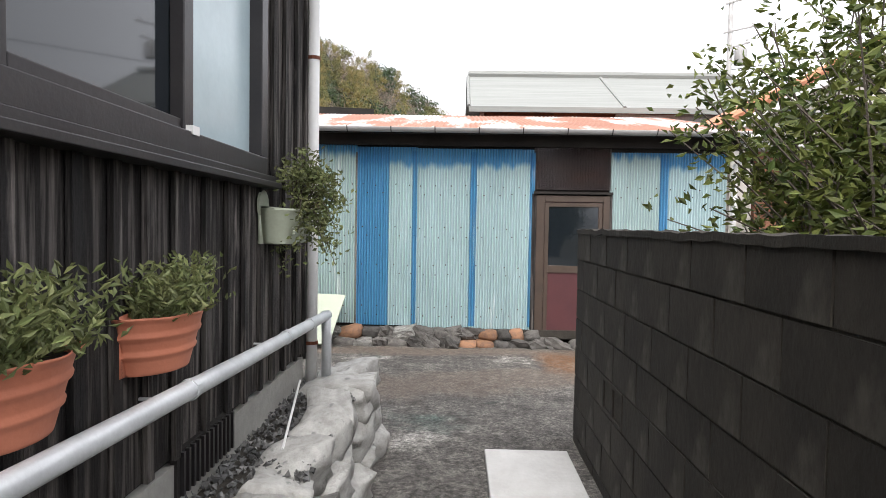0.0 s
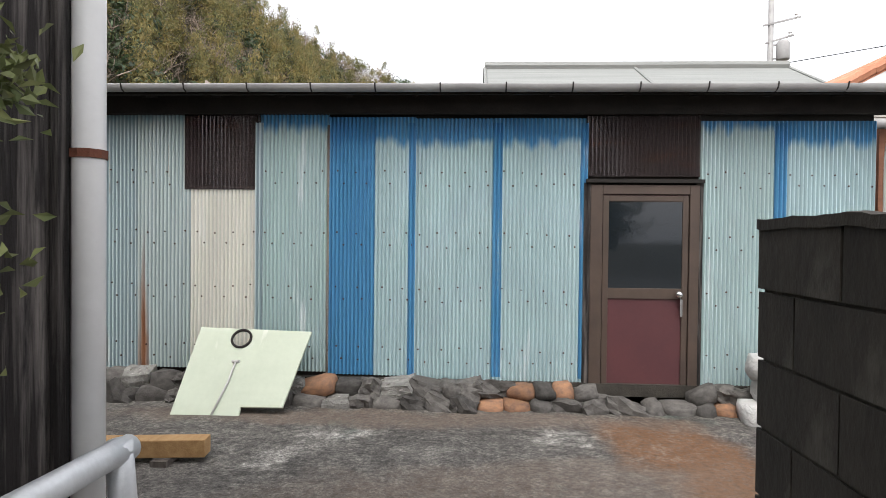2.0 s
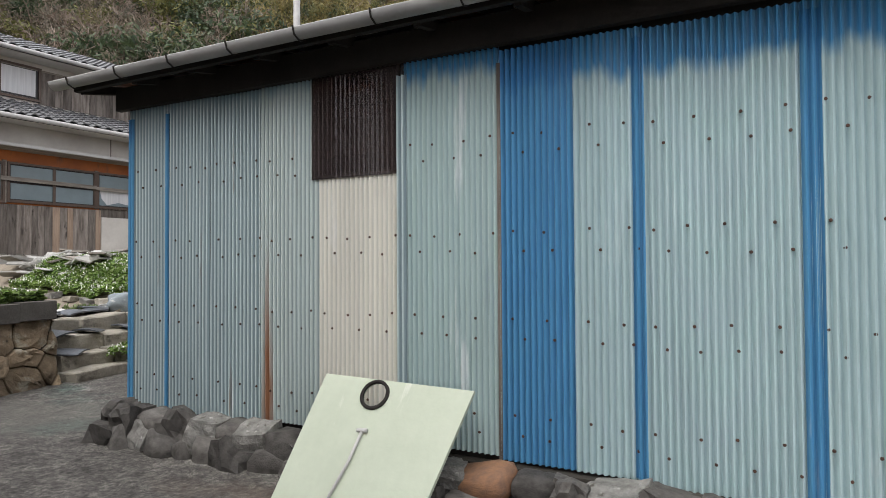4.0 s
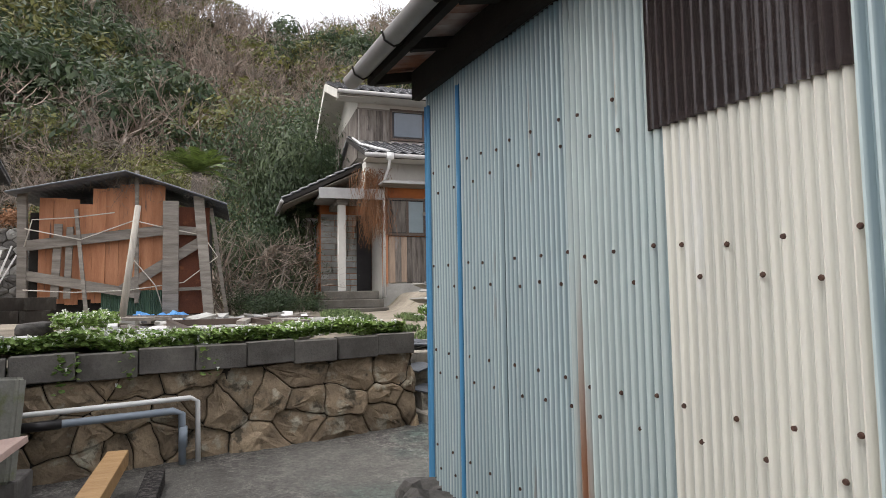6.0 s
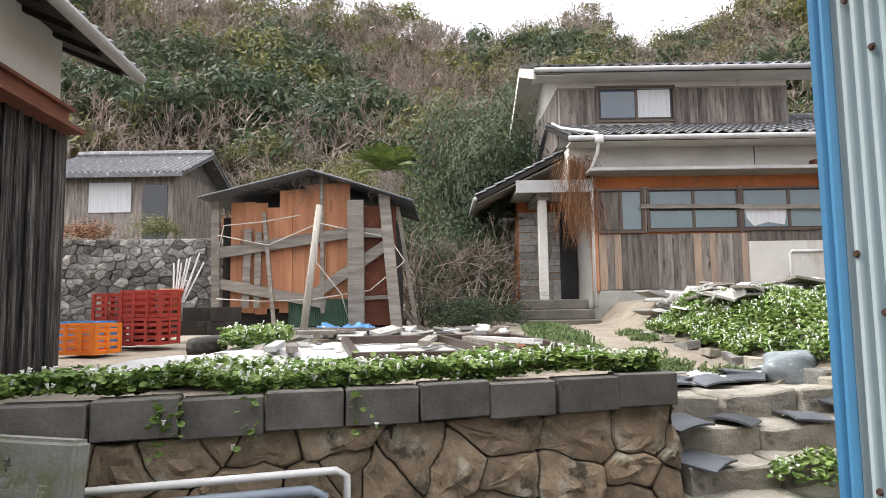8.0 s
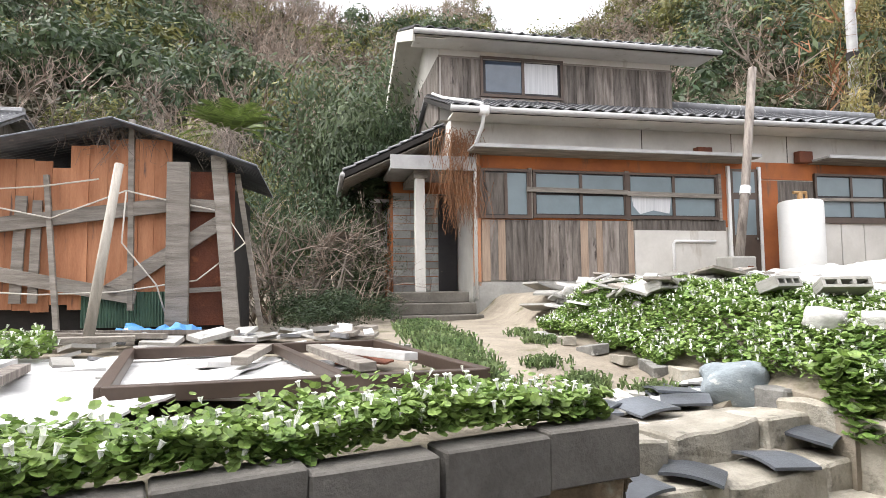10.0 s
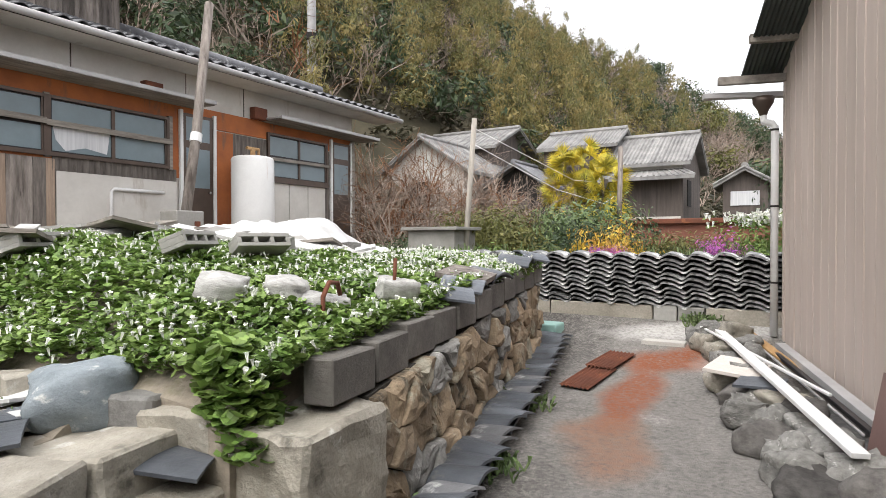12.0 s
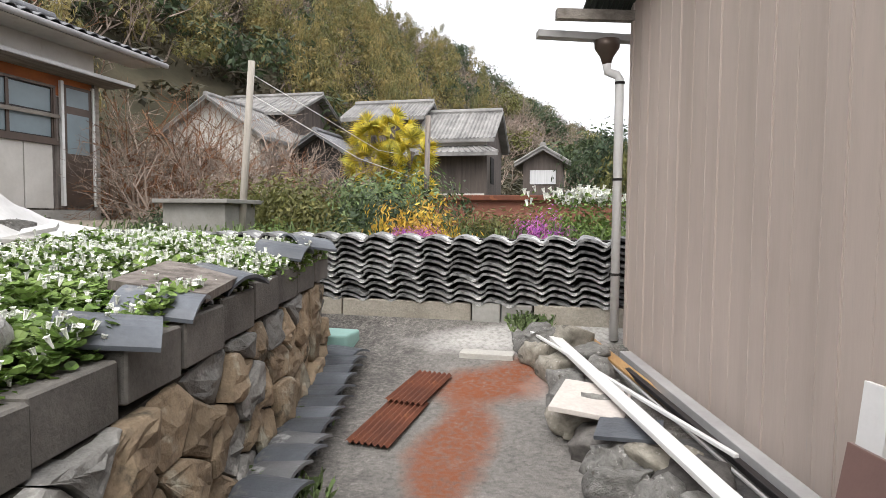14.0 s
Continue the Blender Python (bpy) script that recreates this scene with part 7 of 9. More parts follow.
for _ in range(220):
    p = Vector((XF + r.uniform(-0.3, 0.2), 4.2 + r.gauss(0, 0.25) if r.random() < 0.6 else 5.5 + r.gauss(0, 0.1), 3.45 - r.uniform(0, 0.1)))
    pts = [p]
    for _ in range(4):
        p = p + Vector((r.uniform(-0.06, 0.08), r.uniform(-0.12, 0.12), r.uniform(-0.2, 0.07)))
        pts.append(p)
    vine.tube(pts, 0.005, 3, 0.002, False)
solid("dry_creeper", vine, TWIG_GR, "tangle of dry creeper on the hut roof", "climbing plant", base=(XF, 4.3, 3.4), frame_m=G, kind="stuff")

# ---- things on the terrace ----
fr = thing("old_window_frame", "dark brown metal window frame lying on rubble", "window frame", (-9.4, 6.4, 0.9), G)
C0, C1, C2, C3 = Vector((-7.72, 5.66, 0.95)), Vector((-7.9, 7.55, 0.94)), Vector((-9.60, 7.10, 0.97)), Vector((-9.45, 5.28, 0.97))
for a, b in ((C0, C1), (C1, C2), (C2, C3), (C3, C0)):
    part("frame_bar", MB().beam(a, b, 0.07, 0.08), BRONZE, fr, "", 0.006)
for a, b in ((C0.lerp(C1, 0.60), C3.lerp(C2, 0.57)),):
    part("mullion", MB().beam(a, b, 0.06, 0.07), BRONZE, fr, "", 0.006)


def crumpled(name, x0, x1, y0, y1, z, amp, material, label, cat, seed, thick=0.012, n=30, rz=0):
    mb = MB().sheet(lambda u, v: Vector(((u - 0.5) * (x1 - x0), (v - 0.5) * (y1 - y0), amp * noise.noise(Vector((u * 3.3 + seed, v * 3.3, seed))) + 0.5 * amp * noise.noise(Vector((u * 9, v * 9 + seed, 1))))), n, n, thick)
    ob = solid(name, mb, material, label, cat, smooth=False)
    ob.matrix_basis = G @ pose((x0 + x1) / 2, (y0 + y1) / 2, z, 0, 0, rz)
    return ob


crumpled("white_tarpaulin", -9.7, -6.95, 4.0, 6.1, 0.92, 0.05, WHITE, "weathered white sheet spread over the terrace", "tarpaulin", 3, rz=-14)
crumpled("white_board", -9.3, -7.9, 5.7, 6.75, 0.90, 0.015, WHITE, "dirty white board lying inside the frame", "board", 4, rz=-14)
crumpled("rust_plate", -9.4, -8.8, 6.75, 7.15, 0.93, 0.03, RUST, "rusted sheet lying among debris", "iron sheet", 5)
crumpled("blue_plastic_sheet", -12.1, -11.6, 4.5, 5.3, 0.98, 0.12, CRATE_BL, "crumpled blue plastic sheet", "plastic sheet", 6, n=14)
r = rng(121)
for k in range(70):
    x, y = r.uniform(-12.0, -7.2), r.uniform(4.0, 7.3)
    if x > -10.9 and r.random() < 0.5:
        x = r.uniform(-12.2, -10.9)
    s = r.uniform(0.08, 0.26)
    mb = MB().box((-s, -s * r.uniform(0.3, 0.7), -0.012), (s, s * r.uniform(0.3, 0.7), 0.012 + 0.03 * r.random()))
    ob = solid("debris_piece", mb, r.choice((WHITE, WHITE, CONC, W_GREYX, STONE_WH, TILE)), "broken piece of pale building debris on the terrace", "debris", group="debris on the terrace")
    ob.matrix_basis = G @ pose(x, y, terrace_z(x, y) + 0.05 + 0.05 * r.random(), r.uniform(-14, 14), r.uniform(-14, 14), r.uniform(0, 180))
for x, y, l, rz, mm in ((-8.7, 6.75, 1.5, 12, W_GREYX), (-8.9, 6.95, 1.2, 25, WHITE), (-9.0, 6.2, 0.9, -5, W_GREYX), (-11.3, 4.3, 1.7, 78, W_GREYX), (-11.6, 4.6, 2.4, 84, W_GREY), (-8.5, 4.8, 0.9, 10, WHITE), (-8.3, 5.0, 0.9, 15, W_GREY), (-10.7, 4.4, 1.1, 100, W_GREYX)):
    ob = solid("old_plank", MB().box((-l / 2, -0.05, -0.025), (l / 2, 0.05, 0.025)), mm, "old weathered plank lying on the debris", "plank", group="planks on the terrace", bevel=0.004)
    ob.matrix_basis = G @ pose(x, y, 0.99, r.uniform(-3, 3), r.uniform(-2, 2), rz)
# crates, pots and blocks by the timber house
def crate(x, y, z, material, rz, label):
    ob = thing("plastic_crate", label, "crate", (0, 0, 0), group="plastic crates")
    ob.matrix_basis = G @ pose(x, y, z, 0, 0, rz)
    part("floor", MB().box((-0.26, -0.18, 0), (0.26, 0.18, 0.015)), material, ob)
    for s in (-1, 1):
        for zz in (0.0, 0.075, 0.15, 0.225, 0.285):
            part("side_slat", MB().box((-0.27, s * 0.18 - 0.01, zz), (0.27, s * 0.18 + 0.01, zz + 0.04)), material, ob)
            part("end_slat", MB().box((s * 0.26 - 0.01, -0.18, zz), (s * 0.26 + 0.01, 0.18, zz + 0.04)), material, ob)
        for t in (-0.26, -0.09, 0.09, 0.26):
            part("upright", MB().box((t - 0.02, s * 0.19 - 0.008, 0), (t + 0.02, s * 0.19 + 0.008, 0.325)), material, ob)
        for t in (-0.17, 0.0, 0.17):
            part("upright", MB().box((s * 0.268 - 0.008, t - 0.02, 0), (s * 0.268 + 0.008, t + 0.02, 0.325)), material, ob)
    return ob


crate(-9.5, 2.45, 0.86, CRATE_OR, 80, "orange plastic crate beside the timber house")
crate(-10.0, 2.12, 0.87, CRATE_BL, 83, "blue plastic crate beside the timber house")
crate(-10.3, 2.75, 0.9, CRATE_RED, 78, "red plastic crate beside the timber house")
crate(-10.3, 2.75, 1.23, CRATE_RED, 80, "red plastic crate stacked on another")
crate(-10.5, 2.3, 1.2, CRATE_RED, 85, "red plastic crate beside the timber house")
crate(-10.5, 2.3, 0.88, CRATE_RED, 85, "red plastic crate beside the timber house")
for k, (x, y, z) in enumerate(((-11.2, 2.9, 0.95), (-11.2, 3.3, 0.95), (-11.25, 2.95, 1.14), (-11.2, 3.35, 1.14), (-11.2, 2.5, 0.95), (-11.2, 2.5, 1.14))):
    solid("concrete_block", MB().box((-0.06, -0.195, 0), (0.06, 0.195, 0.19)), BLOCK_DARK, "dark concrete block in a low stack", "concrete block", group="stacked blocks", bevel=0.006).matrix_basis = G @ pose(x, y, z, 0, 0, 3 * k)
solid("flower_pot", MB().turn([(0.11, 0), (0.15, 0.22), (0.165, 0.22), (0.165, 0.26), (0.14, 0.26), (0.13, 0.2)], (0, 0, 0), 18), TERRA, "terracotta pot on a block stack", "flower pot", smooth=True).matrix_basis = G @ pose(-11.2, 2.6, 1.33)
pl = thing("pole_bundle", "bundle of pale canes standing in a pot", "cane", (-11.2, 2.8, 1.33), G)
for k in range(8):
    part("cane", MB().tube([(-11.2, 2.62 + 0.02 * k, 1.4), (-11.25 + 0.05 * r.random(), 2.60 + 0.06 * k, 1.9 + 0.2 * r.random())], 0.012, 5), PVC, pl)

# ---- rubble along the crest of the mound ----
r = rng(131)
for k in range(150):
    u = r.random() ** 1.3
    x, y = -9.9 - 3.3 * r.random() + 0.6 * u, 9.65 + 3.7 * u
    s = r.uniform(0.1, 0.28)
    if r.random() < 0.55:
        mb = MB().box((-s, -s * 0.6, -0.014), (s, s * 0.6, 0.014))
        ob = solid("debris_piece", mb, r.choice((CONC, STONE_WH, TILE, WHITE, CONC, W_GREYX)), "flat broken slab on the rubble heap", "debris", group="rubble before the house")
        ob.matrix_basis = G @ pose(x, y, terrace_z(x, y) + 0.12 + 0.12 * r.random(), r.uniform(-18, 18), r.uniform(-18, 18), r.uniform(0, 180))
    else:
        stone_thing("rubble_stone", r.choice(R_GR + R_WH), at(x, y, terrace_z(x, y) + 0.11, s, s * 1.2, s * 0.7, r.uniform(-20, 20), r.uniform(-20, 20), r.uniform(0, 180)), "pale rubble stone on the heap before the house", "stone", "rubble before the house")


def hollow_block(x, y, z, rx, ry, rz):
    ob = thing("hollow_block", "grey hollow concrete block lying on the rubble", "concrete block", (0, 0, 0), group="hollow blocks")
    ob.matrix_basis = G @ pose(x, y, z, rx, ry, rz)
    mb = MB().box((-0.05, -0.195, -0.095), (-0.022, 0.195, 0.095)).box((0.022, -0.195, -0.095), (0.05, 0.195, 0.095))
    for k in range(4):
        yy = -0.195 + k * 0.12
        mb.box((-0.022, yy, -0.095), (0.022, yy + 0.03, 0.095))
    part("block", mb, CONC, ob, "", 0.003)


for b in ((-9.2, 10.6, 1.42, 0, 70, 20), (-8.95, 11.0, 1.40, 0, 65, -20), (-10.2, 10.3, 1.43, 0, 85, 60), (-9.9, 9.95, 1.42, 0, 75, 15), (-9.5, 11.6, 1.40, 0, 80, 100)):
    hollow_block(*b)
heap = MB().sheet(lambda u, v: Vector((-11.0 + 3.0 * (u - 0.5), 12.7 + 3.1 * (v - 0.5), 1.11 + max(0.0, (1 - (2 * u - 1) ** 2) * (1 - (2 * v - 1) ** 2)) ** 0.6 * (0.52 + 0.26 * noise.noise(Vector((u * 4, v * 4, 9))) + 0.10 * noise.noise(Vector((u * 9, v * 9, 3))) + 0.04 * noise.noise(Vector((u * 30, v * 22, 5)))))), 60, 60, 0.02)
solid("white_tarpaulin", heap, WHITE, "lumpy white tarpaulin over a heap before the house", "tarpaulin", base=(-11.2, 12.7, 1.2), frame_m=G, smooth=True)
for x, y, z, s in ((-8.15, 10.05, 1.17, 0.25), (-7.98, 10.32, 1.14, 0.25), (-7.78, 10.40, 1.06, 0.26), (-7.72, 11.0, 1.12, 0.24)):
    stone_thing("white_stone", R_WH[int(s * 100 + x * 10) % 4], at(x, y, z, s, s * 0.75, s * 0.62, 10, 5, 40 * x), "rounded whitish stone among the garden plants", "stone", "white stones")
solid("bent_iron", MB().tube([(-7.66, 10.26, 0.95), (-7.66, 10.26, 1.14), (-7.68, 10.33, 1.21), (-7.72, 10.44, 1.20), (-7.74, 10.50, 1.08)], 0.013, 7), RUST, "bent rusty iron hoop in the garden bed", "iron rod", base=(-7.66, 10.26, 0.95), frame_m=G, smooth=True)
solid("iron_rod", MB().tube([(-7.72, 10.95, 1.0), (-7.70, 10.95, 1.32)], 0.012, 7), RUST, "rusty iron rod standing in the garden bed", "iron rod", base=(-7.7, 10.95, 1.0), frame_m=G, smooth=True)
for k, (x, y, z, rz) in enumerate(((-7.72, 11.85, 1.09, 20), (-7.80, 12.4, 1.13, -10), (-7.62, 11.45, 1.06, 40), (-7.95, 13.3, 1.22, 10), (-7.98, 13.7, 1.25, 60))):
    ob = new("roof_tile", ARC)
    ob.matrix_basis = G @ pose(x, y, z, 6, 8, rz)
    tagged(ob, "dark roof tile resting on the block edging", "roof tile", "loose tiles")
solid("wooden_plank", MB().box((-0.2, -0.28, -0.02), (0.2, 0.28, 0.02)), W_GREY, "short weathered plank on the garden edging", "plank").matrix_basis = G @ pose(-7.84, 12.15, 1.16, 4, 8, 15)
# cistern beyond the garden
solid("concrete_cistern", MB().box((-11.9, 17.2, 0.5), (-10.9, 18.0, 1.62)).box((-12.0, 17.1, 1.62), (-10.8, 18.1, 1.68)), CONC, "low grey concrete cistern with a flat lid", "cistern", base=(-11.4, 17.6, 0.5), frame_m=G, bevel=0.01)
solid("block_wall_low", MB().box((-14.8, 15.3, 0.5), (-12.0, 15.45, 1.42)), BLOCK, "low grey block wall beyond the fence", "wall", base=(-13.4, 15.4, 0.5), frame_m=G, bevel=0.01, kind="structure")


# ---- plants ----
def leaf_cloud(seed, n, size, blobs, spread, squash=1.0, long=1.4):
    """Leaf clumps on the skin of several blobs: (n, 4, 3) quads of a crown about unit wide."""
    g = np.random.RandomState(seed)
    cen = g.normal(0, 1, (blobs, 3))
    cen = cen / np.linalg.norm(cen, axis=1)[:, None] * (g.rand(blobs, 1) ** 0.5) * spread
    cen[:, 2] *= squash
    rad = 0.22 + 0.22 * g.rand(blobs)
    k = g.randint(0, blobs, n)
    d = g.normal(0, 1, (n, 3))
    d[:, 2] = np.abs(d[:, 2]) * 0.9 - 0.25
    d /= np.linalg.norm(d, axis=1)[:, None]
    p = cen[k] + d * (rad[k] * (0.55 + 0.5 * g.rand(n)))[:, None]
    u = np.cross(d, g.normal(0, 1, (n, 3)))
    u /= np.linalg.norm(u, axis=1)[:, None] + 1e-6
    v = np.cross(d, u) * 0.8 + d * g.uniform(-0.6, 0.6, (n, 1))
    s = size * (0.6 + 0.8 * g.rand(n))[:, None]
    a, b = u * s * long, v * s * 0.55
    return np.stack([p - a, p - b * 0.9, p + a, p + b], 1)


def twig_cloud(seed, n, width, height, spreadx, levels=3):
    """Bare branches: thin ribbons that fork upwards, (m, 4, 3)."""
    rr = rng(seed)
    out = []

    def grow(p, d, length, w, lev):
        q = p + d * length
        s = d.cross(Vector((rr.uniform(-1, 1), rr.uniform(-1, 1), rr.uniform(-1, 1))))
        s = s.normalized() * w if s.length > 1e-3 else Vector((w, 0, 0))
        out.append([p - s, p + s, q + s * 0.45, q - s * 0.45])
        if lev == 0 or len(out) > n * 40:
            return
        for _ in range(rr.choice((2, 3, 3))):
            e = (d + Vector((rr.gauss(0, 0.55), rr.gauss(0, 0.55), rr.gauss(0.05, 0.4)))).normalized()
            grow(p.lerp(q, rr.uniform(0.55, 1.0)), e, length * rr.uniform(0.55, 0.85), w * 0.62, lev - 1)
    for _ in range(n):
        a = rr.uniform(0, 2 * math.pi)
        d = Vector((math.cos(a) * spreadx, math.sin(a) * spreadx, rr.uniform(0.6, 1.2))).normalized()
        grow(Vector((rr.uniform(-.1, .1), rr.uniform(-.1, .1), 0)), d, height * rr.uniform(0.3, 0.42), width, levels)
    return np.array([[tuple(v) for v in q] for q in out])


def quads_object(name, chunks, material, label, category, kind="stuff", base=None):
    q = np.concatenate(chunks).reshape(-1, 3).astype(np.float32)
    n = len(q) // 4
    if base is not None:
        q = q - np.array(base, np.float32)
    me = bpy.data.meshes.new(name)
    me.vertices.add(n * 4)
    me.vertices.foreach_set("co", q.ravel())
    me.loops.add(n * 4)
    me.loops.foreach_set("vertex_index", np.arange(n * 4, dtype=np.int32))
    me.polygons.add(n)
    me.polygons.foreach_set("loop_start", np.arange(0, n * 4, 4, dtype=np.int32))
    me.update(calc_edges=True)
    me.validate()
    me.materials.append(material)
    ob = new(name, me)
    if base is not None:
        ob.location = base
    return tagged(ob, label, category, kind=kind)


def placed(q, x, y, z, s, rz, sz=None):
    c, sn = math.cos(rz), math.sin(rz)
    m = np.array([[c, -sn, 0], [sn, c, 0], [0, 0, 1]]) * s
    m[2, 2] = sz or s
    p = G @ Vector((x, y, z))
    return q @ m.T + np.array((p.x, p.y, p.z))


CROWN_F = [leaf_cloud(i, 1500, 0.0235, 14, 0.44, 0.8) for i in range(4)]
CROWN_U = [leaf_cloud(10 + i, 78, 0.085, 8, 0.42, 0.8) for i in range(4)]
CROWN_C = [leaf_cloud(20 + i, 440, 0.041, 12, 0.44, 0.8) for i in range(5)]
BAMBOO_P = [leaf_cloud(40 + i, 300, 0.041, 12, 0.44, 1.0, 1.9) for i in range(4)]
BARE_F = [twig_cloud(60 + i, 4, 0.011, 1.0, 0.55, 5) for i in range(4)]
BARE_C = [twig_cloud(70 + i, 3, 0.021, 1.0, 0.6, 4) for i in range(4)]
forest = {"dark": [], "olive": [], "bamboo": [], "bare": [], "pale": []}
r = rng(200)
count = 0
for _ in range(9000):
    b = r.uniform(-138, 14)
    r0, r1 = interp(b, NEAR), interp(b, FAR)
    u = r.random() ** 0.75
    d = r0 - 1 + (r1 + 4 - r0) * u
    if r.random() > 0.34 * (0.45 + 0.55 * d / 80):
        continue
    x, y = -5.5 + d * math.sin(radians(b)), 8 + d * math.cos(radians(b))
    if x > -22.5 and 6.5 < y < 22.5 or (b > -42 and d < 37 and r.random() < 0.97) or (y < 3.5 and x > -24 and r.random() < 0.8):
        continue
    if -27 < x < -5 and 33 < y < 44:
        continue
    z = ground_z(x, y)
    patch = noise.noise(Vector((x * 0.055, y * 0.055, 4.0)))
    north = b > -48
    k = r.random()
    if north and b < -9 and u < 0.8 and patch > -0.28:
        kind = "bamboo" if k < 0.58 else ("bare" if k < 0.82 else "dark")
    elif patch > 0.25:
        kind = "dark" if k < 0.55 else ("olive" if k < 0.66 else "bare")
    elif patch > -0.08:
        kind = "olive" if k < 0.10 else ("bare" if k < 0.72 else ("pale" if k < 0.9 else "dark"))
    else:
        kind = "bare" if k < 0.70 else ("pale" if k < 0.93 else "olive")
    near = d < 33
    rz = r.uniform(0, 6.28)
    if kind == "bamboo":
        w, h = r.uniform(1.7, 2.6), r.uniform(5.0, 8.5)
        for part_h, part_w in ((0.30, 1.1), (0.58, 1.0), (0.84, 0.62)):     # a plume that narrows upwards
            forest[kind].append(placed(r.choice(BAMBOO_P), x + r.uniform(-0.4, 0.4), y + r.uniform(-0.4, 0.4), z + h * part_h, w * part_w, rz + r.random(), h * 0.36))
    elif kind in ("dark", "olive"):
        w = r.uniform(3.2, 5.4)
        forest[kind].append(placed(r.choice(CROWN_F if near else CROWN_C), x, y, z + w * 0.42, w, rz, w * r.uniform(0.75, 1.1)))
    else:
        h = r.uniform(3.2, 5.5)
        forest[kind].append(placed(r.choice(BARE_F if near else BARE_C), x, y, z - 0.2, h, rz, h))
        if r.random() < 0.5:
            forest[kind].append(placed(r.choice(BARE_C), x + r.uniform(-1.5, 1.5), y + r.uniform(-1.5, 1.5), z - 0.2, h * 0.8, rz + 2, h * 0.8))
    count += 1
# undergrowth that closes the slopes
under = []
for _ in range(2100):
    b = r.uniform(-138, 14)
    r0, r1 = interp(b, NEAR), interp(b, FAR)
    d = r0 - 2 + (r1 - r0) * r.random()
    x, y = -5.5 + d * math.sin(radians(b)), 8 + d * math.cos(radians(b))
    if x > -22.5 and 6.5 < y < 22.5 or (b > -42 and d < 34) or (y < 3.5 and x > -24) or (-27 < x < -5 and 33 < y < 44):
        continue
    under.append(placed(r.choice(CROWN_U), x, y, ground_z(x, y) + 0.35, r.uniform(2.2, 3.4), r.uniform(0, 6.28), 1.5))
quads_object("forest_undergrowth", under, leafy("dull_brown_green_undergrowth", (0.085, 0.070, 0.045), (0.055, 0.052, 0.028), scale=0.12), "dull brown-green undergrowth on the hillside", "undergrowth")
quads_object("forest_evergreens", forest["dark"], LEAF_DARK, "dark evergreen trees on the wooded hillside", "forest")
quads_object("forest_olive_trees", forest["olive"], LEAF_OLIVE, "olive-green broadleaf trees on the hillside", "forest")
quads_object("forest_bamboo", forest["bamboo"], LEAF_BAMBOO, "yellow-green bamboo grove on the hillside", "bamboo")
quads_object("forest_bare_trees", forest["bare"], TWIG, "bare brown winter trees on the hillside", "forest")
quads_object("forest_pale_trees", forest["pale"], TWIG_GR, "bare greyish winter trees on the hillside", "forest")

# near shrubs
r = rng(210)


def bush(name, x, y, z, w, h, crowns, material, label, category="shrub", twigs=True):
    ob = thing(name, label, category, (x, y, z), G)
    ob.matrix_basis = Matrix.Translation(G @ Vector((x, y, z)))
    p = G @ Vector((x, y, z))
    q = [placed(c, x + dx * w, y + dy * w, z + h * (0.5 + dz), w, r.uniform(0, 6), h) - np.array((p.x, p.y, p.z)) for c, dx, dy, dz in crowns]
    o = quads_object("crown", q, material, "", "", "")
    o.parent = ob
    tagged(o, kind="stuff")
    if twigs:
        t = quads_object("branches", [placed(r.choice(BARE_F), x, y, z, h * 0.9, r.uniform(0, 6), h) - np.array((p.x, p.y, p.z))], BARK, "", "", "")
        t.parent = ob
        tagged(t, kind="stuff")
    return ob


def bare_bush(name, x, y, z, h, n, material, label):
    p = G @ Vector((x, y, z))
    q = [placed(BARE_F[k % 4], x + r.uniform(-.4, .4), y + r.uniform(-.4, .4), z, h * r.uniform(0.7, 1), r.uniform(0, 6), h * r.uniform(0.7, 1)) for k in range(n)]
    return quads_object(name, q, material, label, "shrub", "stuff", tuple(p))


FINE = [leaf_cloud(80 + i, 7500, 0.013, 18, 0.45, 0.8) for i in range(2)]
bush("evergreen_tree", -19.5, 6.9, 1.0, 3.4, 5.4, ((FINE[0], 0, 0, 0.12), (FINE[1], 0.1, 0.2, 0.0)), LEAF_DARK, "dense dark evergreen tree behind the hut", "tree")
bush("evergreen_tree", -18.6, 2.6, 0.9, 2.0, 2.6, ((FINE[1], 0, 0, 0.0),), LEAF_OLIVE, "olive evergreen tree behind the hut", "tree")
bush("evergreen_tree", -22.5, 3.4, 2.0, 3.0, 4.0, ((FINE[0], 0, 0, 0.0), (FINE[1], -0.3, 0.2, 0.0)), LEAF_OLIVE, "yellow-green evergreen tree on the slope", "tree")
bush("evergreen_tree", -23.5, 9.0, 3.0, 4.2, 6.0, ((FINE[0], 0, 0, 0.0), (FINE[1], -0.3, 0.2, 0.0)), LEAF_DARK, "dark evergreen tree behind the house", "tree")
for x, y, w, h in ((-18.0, 5.9, 2.6, 3.0), (-17.6, 4.4, 2.2, 2.6), (-18.6, 7.6, 2.4, 3.4), (-16.9, 7.3, 1.6, 1.8)):
    bush("evergreen_tree", x, y, 0.7, w, h, ((FINE[0], 0, 0, 0.0),), LEAF_DARK, "dark evergreen thicket between the hut and the house", "tree")
